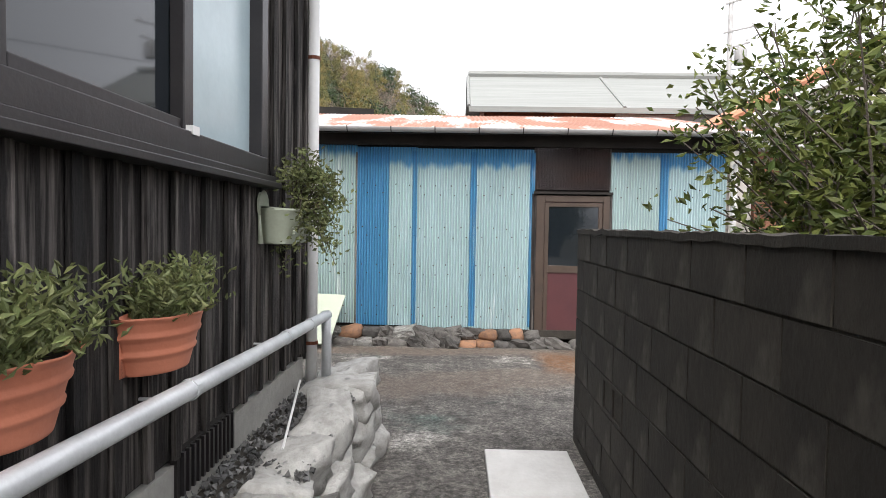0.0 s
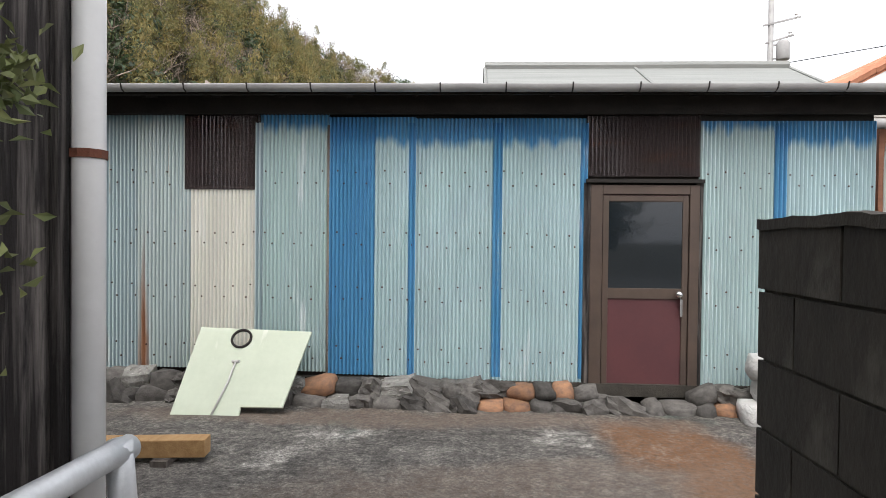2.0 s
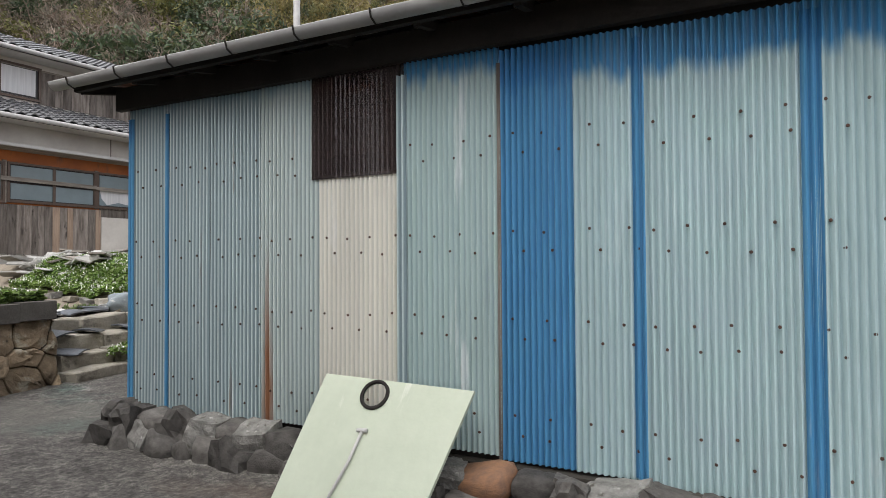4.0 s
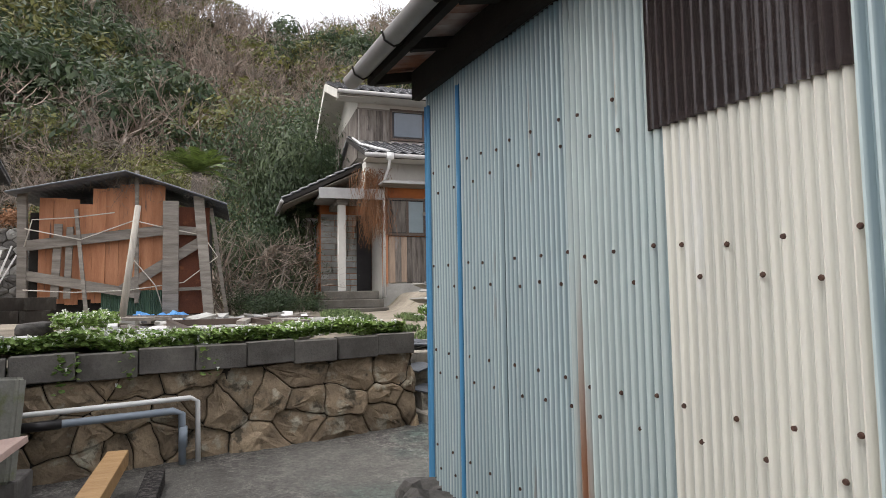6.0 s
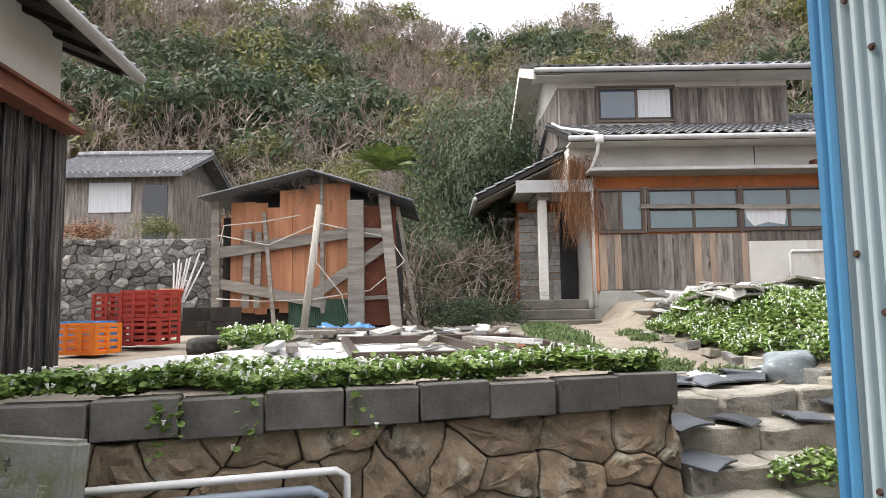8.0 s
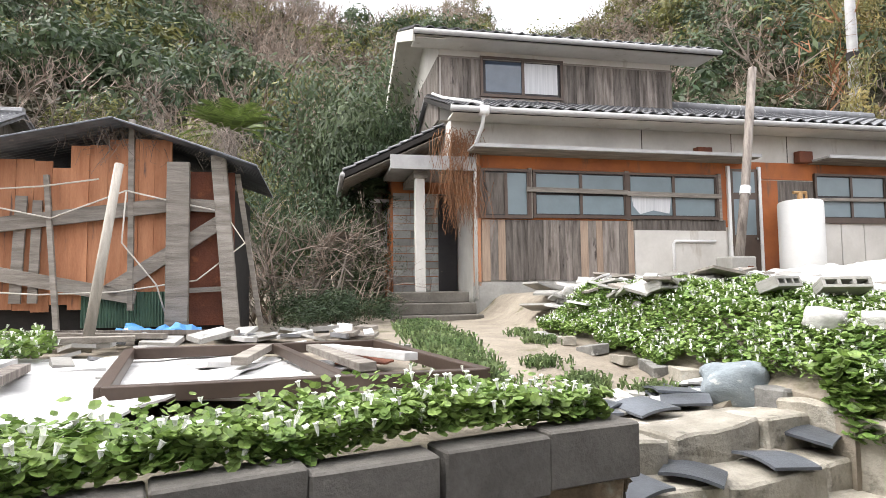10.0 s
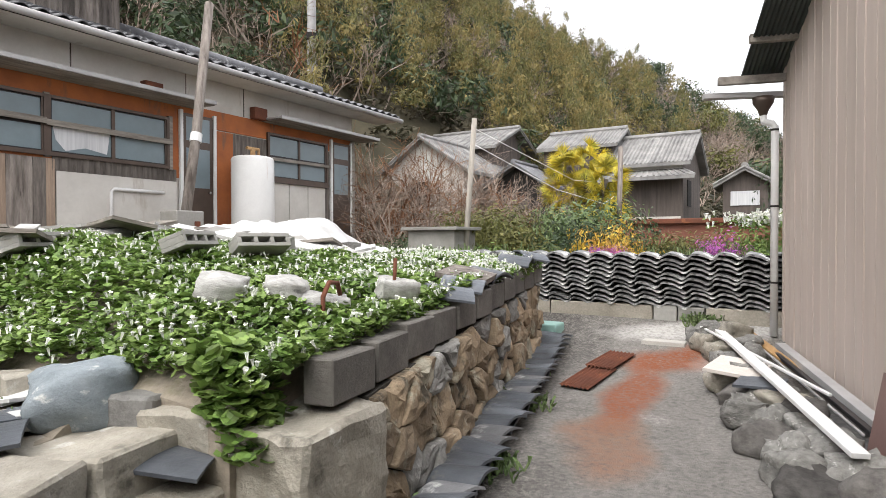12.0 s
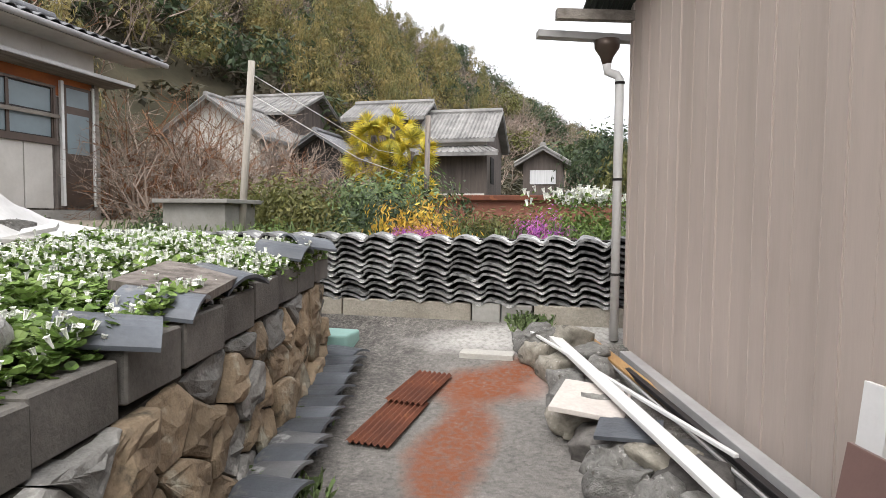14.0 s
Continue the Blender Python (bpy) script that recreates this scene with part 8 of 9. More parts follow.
for x, y, h, mt in ((-15.2, 6.4, 3.2, TWIG_GR), (-16.0, 5.6, 3.6, TWIG), (-15.4, 7.1, 2.6, TWIG), (-17.2, 6.6, 4.2, TWIG_GR), (-18.2, 7.6, 4.6, TWIG), (-14.9, 5.9, 2.0, TWIG_GR), (-17.5, 4.8, 4.4, TWIG), (-19.5, 2.0, 4.0, TWIG), (-19.0, -0.5, 3.6, TWIG_GR), (-18.5, 8.2, 3.2, TWIG_GR)):
    bare_bush("bare_shrub", x, y, 0.8, h, 4, mt, "leafless tangled winter shrub beside the house")
for x, y, h in ((-14.6, 21.8, 3.8), (-13.2, 22.6, 3.4), (-15.8, 23.0, 4.2), (-12.2, 23.4, 3.0), (-14.0, 24.4, 4.4), (-16.6, 21.6, 4.0), (-12.8, 21.2, 2.6), (-17.5, 24, 4.6), (-15.0, 20.8, 2.6), (-11.8, 21.8, 2.2), (-13.0, 19.6, 2.4), (-14.2, 19.9, 3.0), (-15.6, 22.2, 4.6), (-14.8, 23.2, 5.0), (-13.6, 23.6, 4.4), (-16.8, 23.4, 5.2)):
    bare_bush("bare_shrub", x, y, 0.7, h * 1.15, 7, DRY if int(x * 10) % 3 == 0 else TWIG, "brown leafless thicket beyond the house")
for k in range(16):
    x, y = r.uniform(-17.0, -13.2), r.uniform(5.9, 7.9)
    bush("fern_clump", x, y, 0.8, r.uniform(0.7, 1.2), r.uniform(0.4, 0.8), ((CROWN_F[k % 4], 0, 0, 0),), LEAF_DARK, "low dark green ferns under the shrubs", "fern", False)


def fronds(name, x, y, z, n, length, width, droop, material, label, category, seed, up=0.8, trunk=0.0, leaflets=22):
    rr = rng(seed)
    ob = thing(name, label, category, (x, y, z), G)
    mb = MB()
    top = Vector((x, y, z + trunk))
    for k in range(n):
        a = rr.uniform(0, 6.28)
        d = Vector((math.cos(a), math.sin(a), rr.uniform(0.1, up) * 1.4))
        d.normalize()
        p, prev = top.copy(), top.copy()
        for j in range(leaflets):
            t = j / leaflets
            prev, p = p, top + d * length * t - Vector((0, 0, droop * t * t))
            side = d.cross(Vector((0, 0, 1))).normalized()
            w = width * math.sin(math.pi * min(1, 0.15 + t * 0.85))
            for s in (-1, 1):
                e = (side * s + d * 0.6 - Vector((0, 0, 0.25))).normalized()
                tip = p + e * w
                o = d * 0.012 * length
                mb.add([p - o, p + o, tip], [(0, 1, 2)])
    tagged(part("fronds", mb, material, ob), kind="stuff")
    if trunk:
        part("trunk", MB().tube([(x, y, z), (x, y, z + trunk)], 0.13, 10, 0.10), BARK, ob, "", 0, True)
    return ob


fronds("cycad", -14.9, 5.2, 0.9, 34, 1.15, 0.20, 0.55, LEAF_CYCAS, "dark green cycad behind the hut", "cycad", 1, 1.3, 3.1, 30)
fronds("palm_tree", -17.6, 7.9, 0.9, 26, 1.0, 0.35, 0.7, LEAF_DARK, "shaggy dark palm beside the porch", "palm tree", 2, 1.0, 2.6)
fronds("dead_palm", -16.6, 7.2, 0.9, 40, 0.9, 0.3, 1.3, TWIG_GR, "withered palm with hanging dry fronds", "palm tree", 3, 0.4, 1.6)

# yellow palm beyond the fence
def fan_palm(x, y, z, heads, label):
    ob = thing("palm_tree", label, "palm tree", (x, y, z), G)
    rr = rng(5)
    for hx, hy, hz in heads:
        part("trunk", MB().tube([(x + hx * 0.2, y, z), (x + hx, y + hy, z + hz)], 0.09, 8), BARK, ob, "", 0, True)
        mb = MB()
        for _ in range(26):
            d = Vector((rr.gauss(0, 1), rr.gauss(0, 1), rr.gauss(0.25, 0.7))).normalized()
            c = Vector((x + hx, y + hy, z + hz)) + d * rr.uniform(0.2, 0.55)
            s = d.cross(Vector((rr.gauss(0, 1), rr.gauss(0, 1), rr.gauss(0, 1))))
            s = s.normalized() if s.length > 1e-3 else Vector((1, 0, 0))
            for k in range(13):
                t = -1.2 + 2.4 * k / 12
                e = (d * math.cos(t) + s * math.sin(t)).normalized()
                w = s.cross(e).cross(e).normalized() * 0.045
                tip = c + e * 0.5 - Vector((0, 0, 0.10))
                mb.add([c - w, c + w, tip], [(0, 1, 2)])
        tagged(part("fan_leaves", mb, LEAF_PALM, ob), kind="stuff")
    return ob


fan_palm(-12.0, 28.0, 1.3, ((-0.55, 0, 2.7), (0.0, 0, 1.9), (0.75, 0, 2.2), (0.45, 0, 1.1), (-0.5, 0, 1.2), (-0.75, 0, 1.9), (0.1, 0, 2.9), (0.85, 0, 1.0)), "yellow-green fan palm clump beyond the tile fence")

# hedge behind the block wall
hp = thing("hedge_shrub", "broadleaf shrub with glossy green and yellowing leaves behind the wall", "shrub", (1.7, 2.6, 0))
r = rng(220)
st, lf = MB(), MB()
for k in range(250):
    b = Vector((1.7 + r.uniform(-0.3, 0.4), 2.2 + r.uniform(-0.6, 0.5), 0.9))
    tip = Vector((1.88 + r.gauss(0, 0.42), 2.5 + r.gauss(0, 0.45), 1.5 + abs(r.gauss(0.5, 0.45))))
    if tip.x < 1.0:
        tip.x = 1.0 + r.uniform(-0.12, 0.1)
    tip.z = min(tip.z, 1.62 + 1.5 * max(0.12, (tip.x - 0.85)) + 0.15 * r.random())
    mid = b.lerp(tip, 0.5) + Vector((r.uniform(-.1, .1), r.uniform(-.1, .1), 0.1))
    st.tube([b, mid, tip], 0.007, 4, 0.003, False)
    for _ in range(75):
        u = r.uniform(0.3, 1.05)
        p = (b.lerp(mid, u * 2) if u < 0.5 else mid.lerp(tip, u * 2 - 1)) + Vector((r.gauss(0, 0.055), r.gauss(0, 0.055), r.gauss(0, 0.055)))
        leaf(lf, p, Vector((r.uniform(-1, 1), r.uniform(-1, 1), r.uniform(-0.6, 0.8))).normalized(), r.uniform(0.04, 0.068), 0.013, r)
tagged(part("branches", st, BARK, hp), kind="stuff")
tagged(part("leaves", lf, LEAF_HEDGE, hp), kind="stuff")


# ---- garden greenery ----
def carpet(name, n, where, size, height, material, label, seed, flowers=0, fmat=None, petal=0.015):
    """Round leaves on short stalks over the bed; where(r) gives x, y, z in the yard's frame, or None."""
    rr = rng(seed)
    q, fl, p0 = [], [], None
    for _ in range(n):
        p = where(rr)
        if p is None:
            continue
        c = G @ Vector(p)
        if p0 is None:
            p0 = tuple(c)
        h = height * rr.random()
        c = c + Vector((0, 0, h))
        nrm = Vector((rr.gauss(0, 0.45), rr.gauss(0, 0.45), 1)).normalized()
        a = nrm.cross(Vector((rr.uniform(-1, 1), rr.uniform(-1, 1), 0.1))).normalized()
        b = nrm.cross(a)
        s = size * rr.uniform(0.6, 1.25)
        cup = nrm * s * 0.28
        q.append([c - a * s * 0.35 - b * s * 0.85 + cup, c + a * s * 0.0 - b * s * 0.0, c + a * s * 0.9 - b * s * 0.55 + cup, c + a * s * 0.15 - b * s * 1.05 + cup * 1.3])
        q.append([c, c + a * s * 0.9 - b * s * 0.55 + cup, c + a * s * 1.05 + b * s * 0.25 + cup * 1.2, c + a * s * 0.55 + b * s * 0.85 + cup])
        q.append([c, c + a * s * 0.55 + b * s * 0.85 + cup, c - a * s * 0.15 + b * s * 1.05 + cup * 1.3, c - a * s * 0.8 + b * s * 0.5 + cup])
        q.append([c, c - a * s * 0.8 + b * s * 0.5 + cup, c - a * s * 1.0 - b * s * 0.2 + cup * 1.2, c - a * s * 0.35 - b * s * 0.85 + cup])
        if rr.random() < flowers:
            f0 = c + Vector((rr.uniform(-.02, .02), rr.uniform(-.02, .02), 0.005))
            d = Vector((rr.gauss(0, 0.3), rr.gauss(0, 0.3), 1)).normalized()
            s1 = d.cross(Vector((1, 0.3, 0))).normalized()
            s2 = d.cross(s1)
            L = petal * rr.uniform(1.6, 2.8)
            for e in (s1, s2):
                fl.append([f0 - e * petal * 0.2, f0 + e * petal * 0.2, f0 + d * L + e * petal * 0.62, f0 + d * L - e * petal * 0.62])
            for e, g in ((s1, s2), (s2, -s1), (-s1, -s2), (-s2, s1)):
                fl.append([f0 + d * L * 0.9, f0 + d * L + e * petal * 0.75, f0 + d * L * 1.06 + (e + g) * petal * 0.62, f0 + d * L + g * petal * 0.75])
    quads_object(name, [np.array([[tuple(v) for v in k] for k in q])], material, label, "plants", "stuff", p0)
    if fl:
        quads_object("flowers", [np.array([[tuple(v) for v in k] for k in fl])], fmat or PETAL, "small white trumpet flowers over the green bed", "flowers", "stuff", p0)


def bed_mound(rr):
    y = 9.3 + 2.8 * rr.random() ** 1.35
    e = wall2_x(max(y, 9.6))
    lim = 3.2 if y < 10.1 else 1.0 + 1.6 * lean(12.4, 10.1, y)
    x = e + 0.07 - lim * 1.4 * rr.random()
    if x > -8.55 and y < 9.5 or (y < 9.62 and x > -7.9 and rr.random() < 0.6):
        return None
    if y < 9.33 + 0.12 * noise.noise(Vector((x * 2, 0, 3))) - 0.12 * lean(-8.5, -12, x):
        return None
    return x, y, terrace_z(x, y) + 0.03 + 0.09 * (noise.noise(Vector((x * 2.3, y * 2.3, 0))) + 0.4)


def bed_edge(rr):
    y = rr.uniform(3.9, 7.74)
    x = wall1_x(y) - 0.02 - 0.62 * abs(rr.gauss(0, 0.42))
    over = rr.random() < 0.06 and (4.9 < y < 5.05 or 5.85 < y < 6.0 or 5.3 < y < 5.4)
    if over:
        return wall1_x(y) + 0.09, y, 0.98 - 0.36 * rr.random()
    return x, y, 0.90 + 0.09 * (noise.noise(Vector((x * 2.3, y * 1.9, 7))) + 0.40)


def bed_far(rr):
    y = rr.uniform(11.9, 14.0)
    x = wall2_x(y) + 0.06 - 1.5 * rr.random() ** 1.3
    if rr.random() < 0.75 and 11.9 < y < 12.5 and x > -8.3:
        return None
    return x, y, terrace_z(x, y) + 0.01 + 0.09 * (noise.noise(Vector((x * 2.3, y * 2.3, 5))) + 0.5)


def bed_corner(rr):
    a, d = rr.uniform(0, 6.28), rr.random() ** 0.5
    return -9.6 + 0.7 * d * math.cos(a), 4.3 + 0.35 * d * math.sin(a), 0.92 + 0.1 * rr.random()


def bed_trail(rr):
    t = rr.random()
    return -7.62 + 0.22 * t + rr.uniform(-0.1, 0.1), 9.62 + 0.15 * rr.uniform(-1, 1), 0.98 - 0.42 * t


def bed_step(rr):
    a, d = rr.uniform(0, 6.28), rr.random() ** 0.5
    return -6.85 + 0.2 * d * math.cos(a), 8.75 + 0.32 * d * math.sin(a), 0.22 + 0.14 * (1 - d)


carpet("garden_plants", 38000, bed_mound, 0.021, 0.11, LEAF_GARDEN, "bed of round bright green leaves on the mound", 1, 0.09)
carpet("garden_plants", 11000, bed_edge, 0.020, 0.10, LEAF_GARDEN, "strip of round bright green leaves along the blocks", 2, 0.05)
carpet("garden_plants", 9500, bed_far, 0.024, 0.13, LEAF_GARDEN, "flowering bed of green leaves along the edging", 3, 0.42)
carpet("garden_plants", 900, bed_corner, 0.033, 0.12, LEAF_GARDEN, "flowering clump beside the terrace", 4, 0.35)
carpet("garden_plants", 700, bed_trail, 0.033, 0.05, LEAF_GARDEN, "green leaves trailing over the corner stone", 5, 0.03)
carpet("garden_plants", 420, bed_step, 0.022, 0.08, LEAF_GARDEN, "low weed with small white flowers in the steps", 6, 0.12, None, 0.014)


def weeds(name, n, where, h, material, label, seed):
    rr = rng(seed)
    q, p0 = [], None
    for _ in range(n):
        p = where(rr)
        if p is None:
            continue
        c = G @ Vector(p)
        p0 = p0 or tuple(c)
        for _ in range(3):
            d = Vector((rr.gauss(0, 0.4), rr.gauss(0, 0.4), 1)).normalized() * h * rr.uniform(0.5, 1.2)
            s = d.cross(Vector((rr.uniform(-1, 1), rr.uniform(-1, 1), 0))).normalized() * 0.006
            m = c + d * 0.55
            q.append([c - s, c + s, m + s * 1.6, m - s * 1.6])
            q.append([m - s * 1.6, m + s * 1.6, c + d + Vector((rr.uniform(-.03, .03), rr.uniform(-.03, .03), 0)), c + d])
    quads_object(name, [np.array([[tuple(v) for v in k] for k in q])], material, label, "weeds", "stuff", p0)


def weed_path(rr):
    t = rr.random()
    x = -8.25 - 5.0 * t
    y = 7.74 + 0.05 * (-8.25 - x) + rr.gauss(0, 0.12)
    return x, y, terrace_z(x, y) - 0.02


def weed_spots(rr):
    cx, cy = rr.choice(((-8.9, 8.6), (-9.6, 8.55), (-8.6, 9.0), (-10.6, 8.9), (-11.4, 9.0), (-7.3, 10.15), (-7.75, 13.0), (-7.4, 12.2), (-6.5, 14.85), (-7.15, 11.0)))
    x, y = cx + rr.gauss(0, 0.09), cy + rr.gauss(0, 0.09)
    return x, y, terrace_z(x, y) if x < -8.1 else ground_z(x, y) + 0.02


weeds("path_weeds", 3800, weed_path, 0.14, LEAF_GRASS, "grey-green weeds along the path to the house", 7)
weeds("path_weeds", 900, weed_spots, 0.09, LEAF_GRASS, "small tufts of weeds in the path and wall foot", 8)


def wild_strip(rr):
    x = rr.uniform(-13.5, -5.6)
    return x, rr.uniform(15.6, 21.0), ground_z(x, 17) - 0.05 + rr.uniform(0, 0.5)


weeds("wild_garden", 2200, wild_strip, 0.32, LEAF_GRASS, "tall grey-green weeds beyond the tile fence", 9)
for x, y, w, h, mt, lb in ((-10.6, 18.6, 1.5, 1.5, LEAF_OLIVE, "pale green garden shrub beyond the fence"), (-9.3, 19.2, 1.6, 1.6, LEAF_GRASS, "pale green garden shrub beyond the fence"), (-7.75, 15.75, 0.75, 1.15, YELLOW, "shrub with orange-yellow leaves at the fence"), (-7.62, 15.25, 0.34, 0.30, PINK, "clump of pink flowers at the fence"), (-6.5, 16.8, 0.6, 0.95, PINK, "clump of pink flowers beyond the fence"),
                           (-6.0, 17.6, 1.1, 1.1, LEAF_GARDEN, "bright green flower clump beyond the fence"), (-11.8, 19.6, 1.6, 1.5, LEAF_OLIVE, "olive shrub beyond the fence"), (-10.0, 16.6, 1.0, 0.8, LEAF_GARDEN, "low green shrub beyond the fence"), (-9.0, 16.4, 1.1, 0.8, LEAF_OLIVE, "low olive shrub beyond the fence"), (-8.6, 18.0, 1.4, 1.35, LEAF_DARK, "grey-green shrub beyond the fence"), (-7.2, 18.4, 1.3, 1.0, LEAF_OLIVE, "olive shrub beyond the fence"), (-9.8, 20.2, 1.5, 1.5, LEAF_DARK, "green shrub in the far garden"), (-5.0, 30.0, 2.6, 3.2, LEAF_DARK, "dark garden tree far beyond the fence"), (-4.2, 27.0, 1.8, 2.6, LEAF_OLIVE, "bushy tree far beyond the fence"), (-12.6, 18.2, 1.2, 1.0, LEAF_DARK, "dark shrub beside the cistern")):
    z = ground_z(x, y) - 0.05 if h > 0.35 else 1.08
    bush("garden_shrub", x, y, z, w, h, ((CROWN_F[0], 0, 0, 0.0), (CROWN_F[1], 0.25, 0.1, -0.05), (CROWN_F[2], -0.25, 0, -0.1)), mt, lb, "shrub", False)
carpet("white_flower_clump", 260, lambda rr: (-6.0 + rr.gauss(0, 0.3), 17.4 + rr.gauss(0, 0.2), 1.55 + rr.uniform(0, 0.15)), 0.03, 0.1, LEAF_GARDEN, "white daffodil-like flowers beyond the fence", 11, 0.6, None, 0.035)

# ---- far buildings ----
def ribbed_roof(mb, a, b, c, d, n):
    """Roof plane with raised tile ribs from eaves a-b to top d-c."""
    a, b, c, d = (Vector(p) for p in (a, b, c, d))
    mb.add([a, b, c, d], [(0, 1, 2, 3)])
    k = [p - Vector((0, 0, 0.16)) for p in (a, b, c, d)]
    mb.add([a, b, c, d, *k], [(7, 6, 5, 4), (0, 4, 5, 1), (1, 5, 6, 2), (2, 6, 7, 3), (3, 7, 4, 0)])
    for i in range(n + 1):
        u = i / n
        mb.tube([a.lerp(b, u), d.lerp(c, u)], 0.055, 5)


def far_house(name, x0, x1, y0, y1, z0, ze, zr, over, wall, roof, label, ridge="x", openings=(), frame_m=G, n=24):
    ob = thing(name, label, "house", ((x0 + x1) / 2, (y0 + y1) / 2, z0), frame_m)
    part("wall", MB().box((x0, y0, z0), (x1, y1, ze)), wall, ob)
    r1, r2 = MB(), MB()
    o = over
    if ridge == "x":
        ym = (y0 + y1) / 2
        ribbed_roof(r1, (x0 - o, y0 - o, ze - o * 0.3), (x1 + o, y0 - o, ze - o * 0.3), (x1 + o, ym, zr), (x0 - o, ym, zr), n)
        ribbed_roof(r2, (x1 + o, y1 + o, ze - o * 0.3), (x0 - o, y1 + o, ze - o * 0.3), (x0 - o, ym, zr), (x1 + o, ym, zr), n)
        gb = [(x, y, z) for x in (x0, x1) for y, z in ((y0, ze), (y1, ze), (ym, zr - 0.12))]
        part("ridge", MB().tube([(x0 - o, ym, zr + 0.05), (x1 + o, ym, zr + 0.05)], 0.14, 8), roof, ob)
    else:
        xm = (x0 + x1) / 2
        ribbed_roof(r1, (x0 - o, y1 + o, ze - o * 0.3), (x0 - o, y0 - o, ze - o * 0.3), (xm, y0 - o, zr), (xm, y1 + o, zr), n)
        ribbed_roof(r2, (x1 + o, y0 - o, ze - o * 0.3), (x1 + o, y1 + o, ze - o * 0.3), (xm, y1 + o, zr), (xm, y0 - o, zr), n)
        gb = [(x, y, z) for y in (y0, y1) for x, z in ((x0, ze), (x1, ze), (xm, zr - 0.12))]
        part("ridge", MB().tube([(xm, y0 - o, zr + 0.05), (xm, y1 + o, zr + 0.05)], 0.14, 8), roof, ob)
    tagged(part("roof", r1, roof, ob), kind="stuff")
    tagged(part("roof", r2, roof, ob), kind="stuff")
    part("gable", MB().add(gb, [(0, 1, 2), (5, 4, 3), (0, 3, 4, 1), (1, 4, 5, 2), (2, 5, 3, 0)]), wall, ob)
    for a, b, m in openings:
        part("window", MB().box(a, b), m, ob)
    return ob


W_FAR = mat("far_weathered_boards", (0.14, 0.115, 0.10), (0.07, 0.058, 0.052), scale=1.2, stretch=(5, 5, 0.4), rough=0.9, bump=0.2)
far_house("barn", -13.6, -10.1, 36, 41, 2.0, 5.0, 6.5, 0.35, W_FAR, ROOF_FAR, "old two-storey barn of grey boards with a pale tiled roof", "x", (((-13.5, 35.96, 2.0), (-10.2, 36.0, 2.5), PLASTER), ((-10.12, 37, 3.0), (-10.06, 38, 4.2), DARK), ((-13.6, 35.95, 4.62), (-10.1, 36.0, 4.98), PLASTER)))
pent = MB()
ribbed_roof(pent, (-13.9, 35.1, 4.25), (-9.5, 35.1, 4.25), (-10.1, 36.0, 4.6), (-13.6, 36.0, 4.6), 16)
solid("pent_roof", pent, ROOF_FAR, "pale tiled pent roof round the old barn", "roof", base=(-11, 35.5, 4.2), frame_m=G)
far_house("barn", -17.0, -13.5, 37, 40.5, 2.0, 6.2, 7.1, 0.3, W_FAR, ROOF_FAR, "tall narrow grey-boarded store with a pale tiled roof", "x", (((-16.4, 36.96, 5.4), (-15.6, 37.0, 5.9), DARK),))
far_house("white_house", -25.5, -20.6, 35, 42, 2.4, 5.2, 7.0, 0.5, PLASTER, ROOF_FAR, "white plastered house with grey tiled gable roof", "y", (((-24.0, 34.96, 3.4), (-22.8, 35.0, 4.6), DARK), ((-20.24, 36, 3.4), (-20.16, 38, 4.4), W_FAR)))
far_house("white_house", -29.0, -21.5, 40, 46, 2.6, 7.2, 8.6, 0.5, W_FAR, ROOF_FAR, "old house with a pale tiled roof on the slope", "x")
far_house("shrine_gate", -19.3, -16.4, 35.5, 37.5, 2.2, 4.2, 5.3, 0.5, DARK, TILE, "small tiled shrine gate with a dark opening", "y", (((-18.6, 35.4, 2.2), (-17.1, 35.49, 3.6), W_FAR),))
far_house("pavilion", -8.5, -6.8, 36, 38, 2.2, 3.9, 4.5, 0.35, W_FAR, ROOF_FAR, "small old wooden house with a pale tiled roof", "y", (((-8.2, 35.95, 2.9), (-7.1, 36.0, 3.5), CURTAIN),))
brick = thing("brick_wall", "low red-brown brick wall with tile coping beyond the fence", "wall", (-9, 24, 0.9), G, kind="structure")
part("wall", MB().box((-13.5, 24.0, 0.6), (-5.2, 24.2, 1.85)), mat("red_brown_brick", (0.26, 0.11, 0.075), (0.20, 0.085, 0.06), scale=5, rough=0.9, bump=0.3), brick)
part("coping", MB().box((-13.6, 23.85, 1.85), (-5.1, 24.35, 1.98)), RUST, brick, "", 0.02)
# left: old house and dry stone wall on the slope
far_house("old_house", -26.5, -22.5, -6.5, -2.6, 3.2, 5.8, 6.8, 0.5, W_GREY, TILE, "run-down grey house on the slope with a tiled roof", "y", (((-22.52, -5.4, 4.4), (-22.46, -4.0, 5.4), CURTAIN), ((-22.52, -3.6, 3.4), (-22.46, -2.8, 5.3), GL_DARK)))
stone_wall("dry_stone_wall", (-16.9, -4.2), (-16.9, 1.9), 0.9, 0.9, 2.9, 2.9, (STONE_DK, STONE_DK, STONE_GR), "dark dry-stone retaining wall on the slope", 45, 0.19, 0.3, 0.05, 0.2, 0.4)
solid("slope_fill", MB().box((-24, -14, 0.5), (-17.1, 1.9, 2.85)), HILLSOIL, "earth terrace behind the dry-stone wall", "ground", frame_m=G, kind="structure")
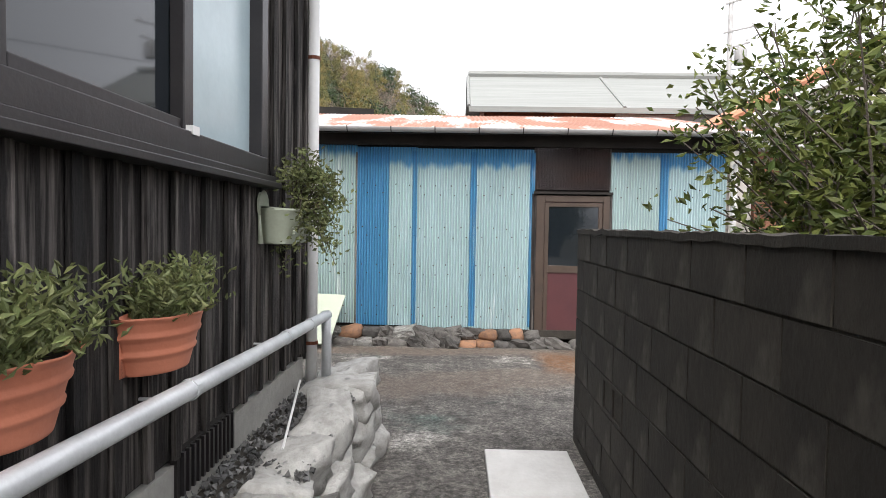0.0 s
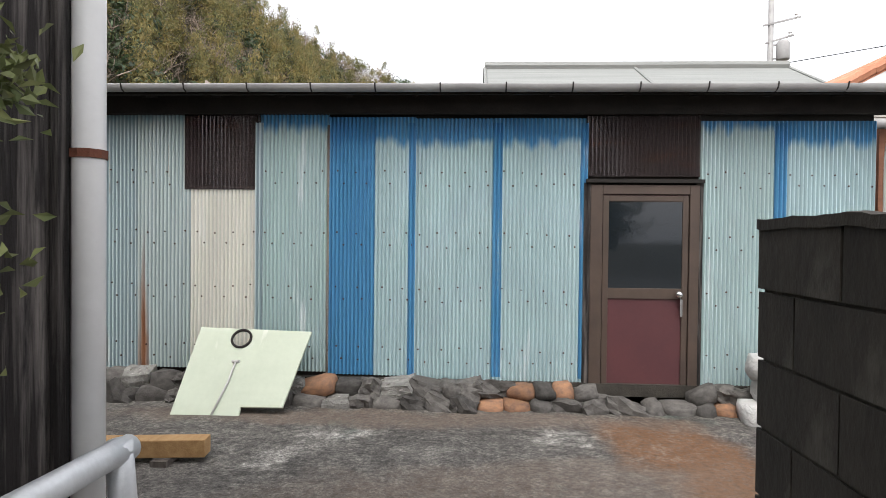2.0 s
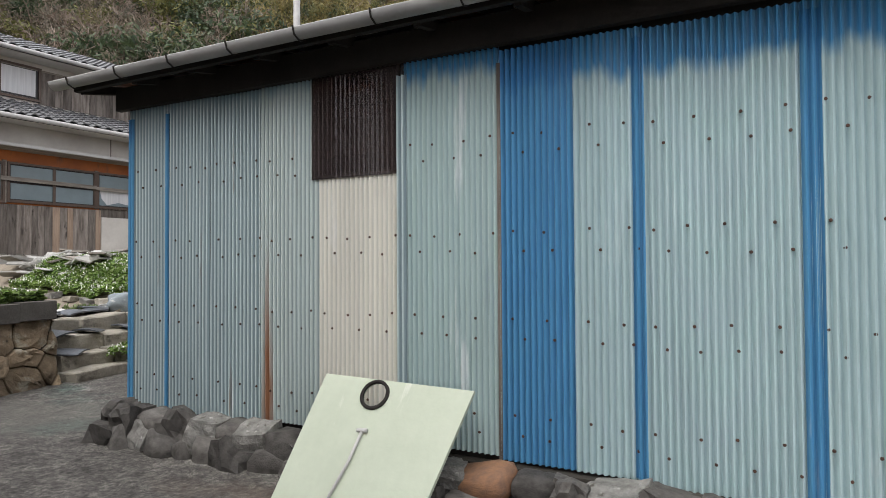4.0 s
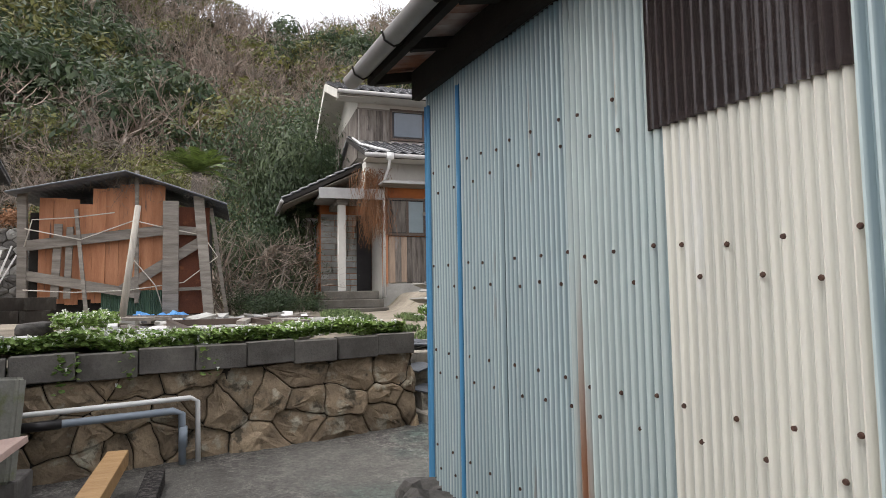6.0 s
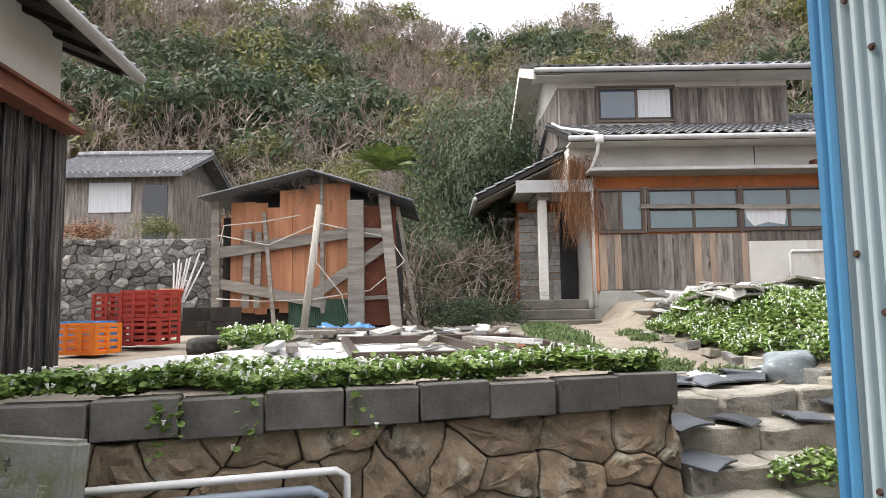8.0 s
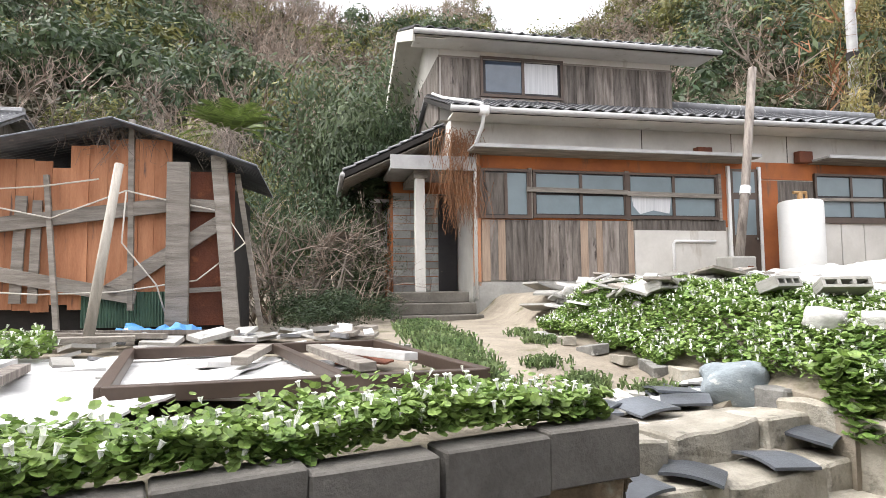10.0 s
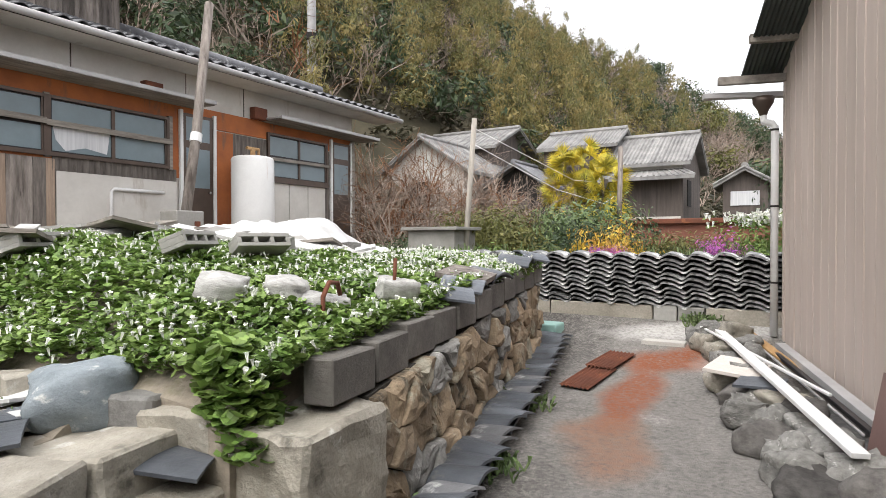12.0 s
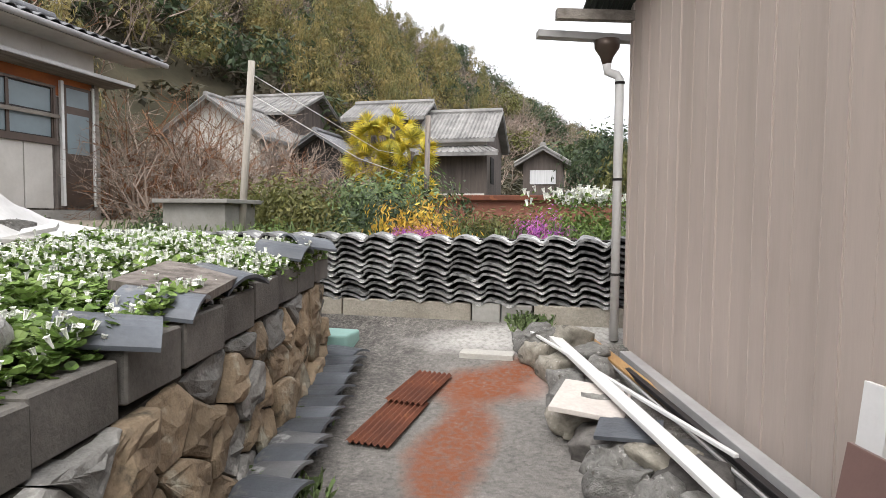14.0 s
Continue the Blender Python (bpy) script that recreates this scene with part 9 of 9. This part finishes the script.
for x, y, w in ((-18.0, -1.0, 1.4), (-18.2, 0.8, 1.2), (-18.4, -3.2, 1.6), (-17.9, 1.6, 0.9)):
    bush("dry_grass", x, y, 2.8, w, 0.9, ((CROWN_F[0], 0, 0, 0),), DRY if x < -18.1 else LEAF_OLIVE, "dry brown grass and weeds on the terrace", "grass", False)
# poles and wires
pp = thing("timber_pole", "thin grey timber pole with cables beyond the fence", "pole", (-10.75, 17.5, 0.5), G)
part("pole", MB().tube([(-10.95, 17.6, 0.5), (-10.70, 17.6, 3.66)], 0.055, 8, 0.05), W_POLE, pp, "", 0, True)
part("cable", MB().tube([(-10.71, 17.6, 3.48), (-11.0, 24, 3.1), (-12.0, 30, 3.6), (-14, 36, 5.0)], 0.007, 5), PVC, pp, "", 0, True)
part("cable", MB().tube([(-10.73, 17.6, 3.2), (-10.0, 20, 2.5), (-9.6, 22, 2.3), (-9.9, 24, 2.6)], 0.007, 5), PVC, pp, "", 0, True)
solid("timber_pole", MB().tube([(-9.9, 24.5, 0.9), (-9.85, 24.5, 4.0)], 0.07, 8), W_GREY, "grey timber pole in the far garden", "pole", base=(-9.9, 24.5, 0.9), frame_m=G, smooth=True)
cp = thing("utility_pole", "tall pale concrete utility pole behind the house", "utility pole", (-25.6, 29.1, 3), G)
part("pole", MB().tube([(-25.6, 29.1, 2), (-25.6, 29.1, 22)], 0.24, 12, 0.18), GUTTER, cp, "", 0, True)
part("band", MB().tube([(-25.6, 29.1, 11), (-25.6, 29.1, 11.3)], 0.26, 12), DARK, cp)
vn = [placed(BARE_F[k % 4], -26.4 + r.uniform(-.7, .7), 28.3 + r.uniform(-.7, .7), 4 + 1.1 * k, 4.2, k, 3.0) for k in range(9)]
quads_object("dry_vine_column", vn, DRY, "tall column of dry brown vine beside the pole", "climbing plant", "stuff", tuple(G @ Vector((-26.4, 28.3, 4))))

# neighbours behind the shed
far_house("neighbour_house", 0.7, 8.6, 17.5, 23.0, 0.3, 5.05, 6.55, 0.45, RUST, mat("pale_grey_slate_roof", (0.26, 0.265, 0.25), (0.19, 0.195, 0.185), scale=1.2, stretch=(0.2, 5, 12), rough=0.7, bump=0.1), "house with a broad pale grey slate roof behind the shed", "x", (((4.5, 17.45, 4.3), (7.8, 17.5, 4.8), CURTAIN),), Matrix(), 2)
nb = thing("neighbour_house", "cream house with orange tiled roof edge beside the shed", "house", (7, 12, 0))
part("wall", MB().box((4.75, 10.6, 0.0), (10.5, 16.0, 3.2)), PLASTER, nb)
part("wood_wall", MB().box((4.6, 9.4, 0.0), (10.0, 9.5, 2.75)), mat("reddish_cedar_boards", (0.20, 0.09, 0.05), (0.14, 0.06, 0.035), scale=2, stretch=(1, 1, 6), rough=0.8, bump=0.2), nb, "reddish brown board wall")
part("gable", MB().add([(4.3, 10.5, 3.1), (7.4, 10.5, 4.75), (10.5, 10.5, 3.1), (4.3, 10.6, 3.1), (7.4, 10.6, 4.75), (10.5, 10.6, 3.1)], [(0, 2, 1), (3, 4, 5), (0, 1, 4, 3), (1, 2, 5, 4), (2, 0, 3, 5)]), PLASTER, nb)
part("roof", MB().sheet(lambda u, v: Vector((4.0 + 3.4 * u, 10.2 + 6.0 * v, 3.05 + 1.8 * u)), 1, 1, 0.1).sheet(lambda u, v: Vector((7.4 + 3.4 * u, 10.2 + 6.0 * v, 4.85 - 1.8 * u)), 1, 1, 0.1), TERRA_ROOF, nb)
for k in range(10):
    u = k / 10
    part("verge_tile", MB().tube([(4.0 + 3.4 * u, 10.22, 3.10 + 1.8 * u), (4.0 + 3.4 * (u + 0.1), 10.22, 3.11 + 1.8 * (u + 0.1))], 0.085, 8), TERRA_ROOF, nb)
part("fascia", MB().beam((4.0, 10.2, 2.92), (7.4, 10.2, 4.72), 0.04, 0.14), PVC, nb)
part("gutter", MB().tube([(4.1, 9.3, 2.78), (10, 9.3, 2.78)], 0.06, 8), GUTTER, nb, "", 0, True)
part("window", MB().box((5.6, 10.46, 3.3), (6.1, 10.49, 3.6)), GL_DARK, nb)
up = thing("utility_pole", "utility pole with crossarms, insulators and a transformer", "utility pole", (13.2, 30, 0))
part("pole", MB().tube([(13.2, 30, 0), (13.2, 30, 14.5)], 0.16, 10, 0.11), GUTTER, up, "", 0, True)
for z, w in ((13.6, 1.3), (12.6, 0.9), (11.2, 1.1), (10.4, 0.8)):
    part("crossarm", MB().beam((13.2 - w * 0.3, 30, z), (13.2 + w, 29.6, z + 0.25), 0.07, 0.07), GUTTER, up)
    part("insulator", MB().turn([(0.05, 0), (0.09, 0.06), (0.05, 0.12), (0.09, 0.18), (0.03, 0.25)], (13.2 + w * 0.85, 29.66, z + 0.2), 8), PVC, up)
part("transformer", MB().turn([(0.25, 0), (0.28, 0.05), (0.28, 0.75), (0.2, 0.85)], (13.65, 29.8, 9.6), 14), GUTTER, up, "", 0, True)
part("transformer_bracket", MB().beam((13.2, 30, 9.7), (13.9, 29.7, 9.7), 0.06, 0.06).beam((13.2, 30, 10.3), (13.9, 29.7, 10.3), 0.06, 0.06), GUTTER, up)
part("cable", MB().tube([(13.3, 29.9, 9.4), (18, 24, 9.0), (26, 15, 10)], 0.02, 5), BLACK_AL, up)
# plain walls that close the alley behind the camera
solid("wall_alley_end", MB().box((-0.95, -7.2, -0.1), (0.95, -7.0, 2.2)), CONC, "plain concrete wall closing the alley", "wall", kind="structure", base=(0, -7.1, 0))
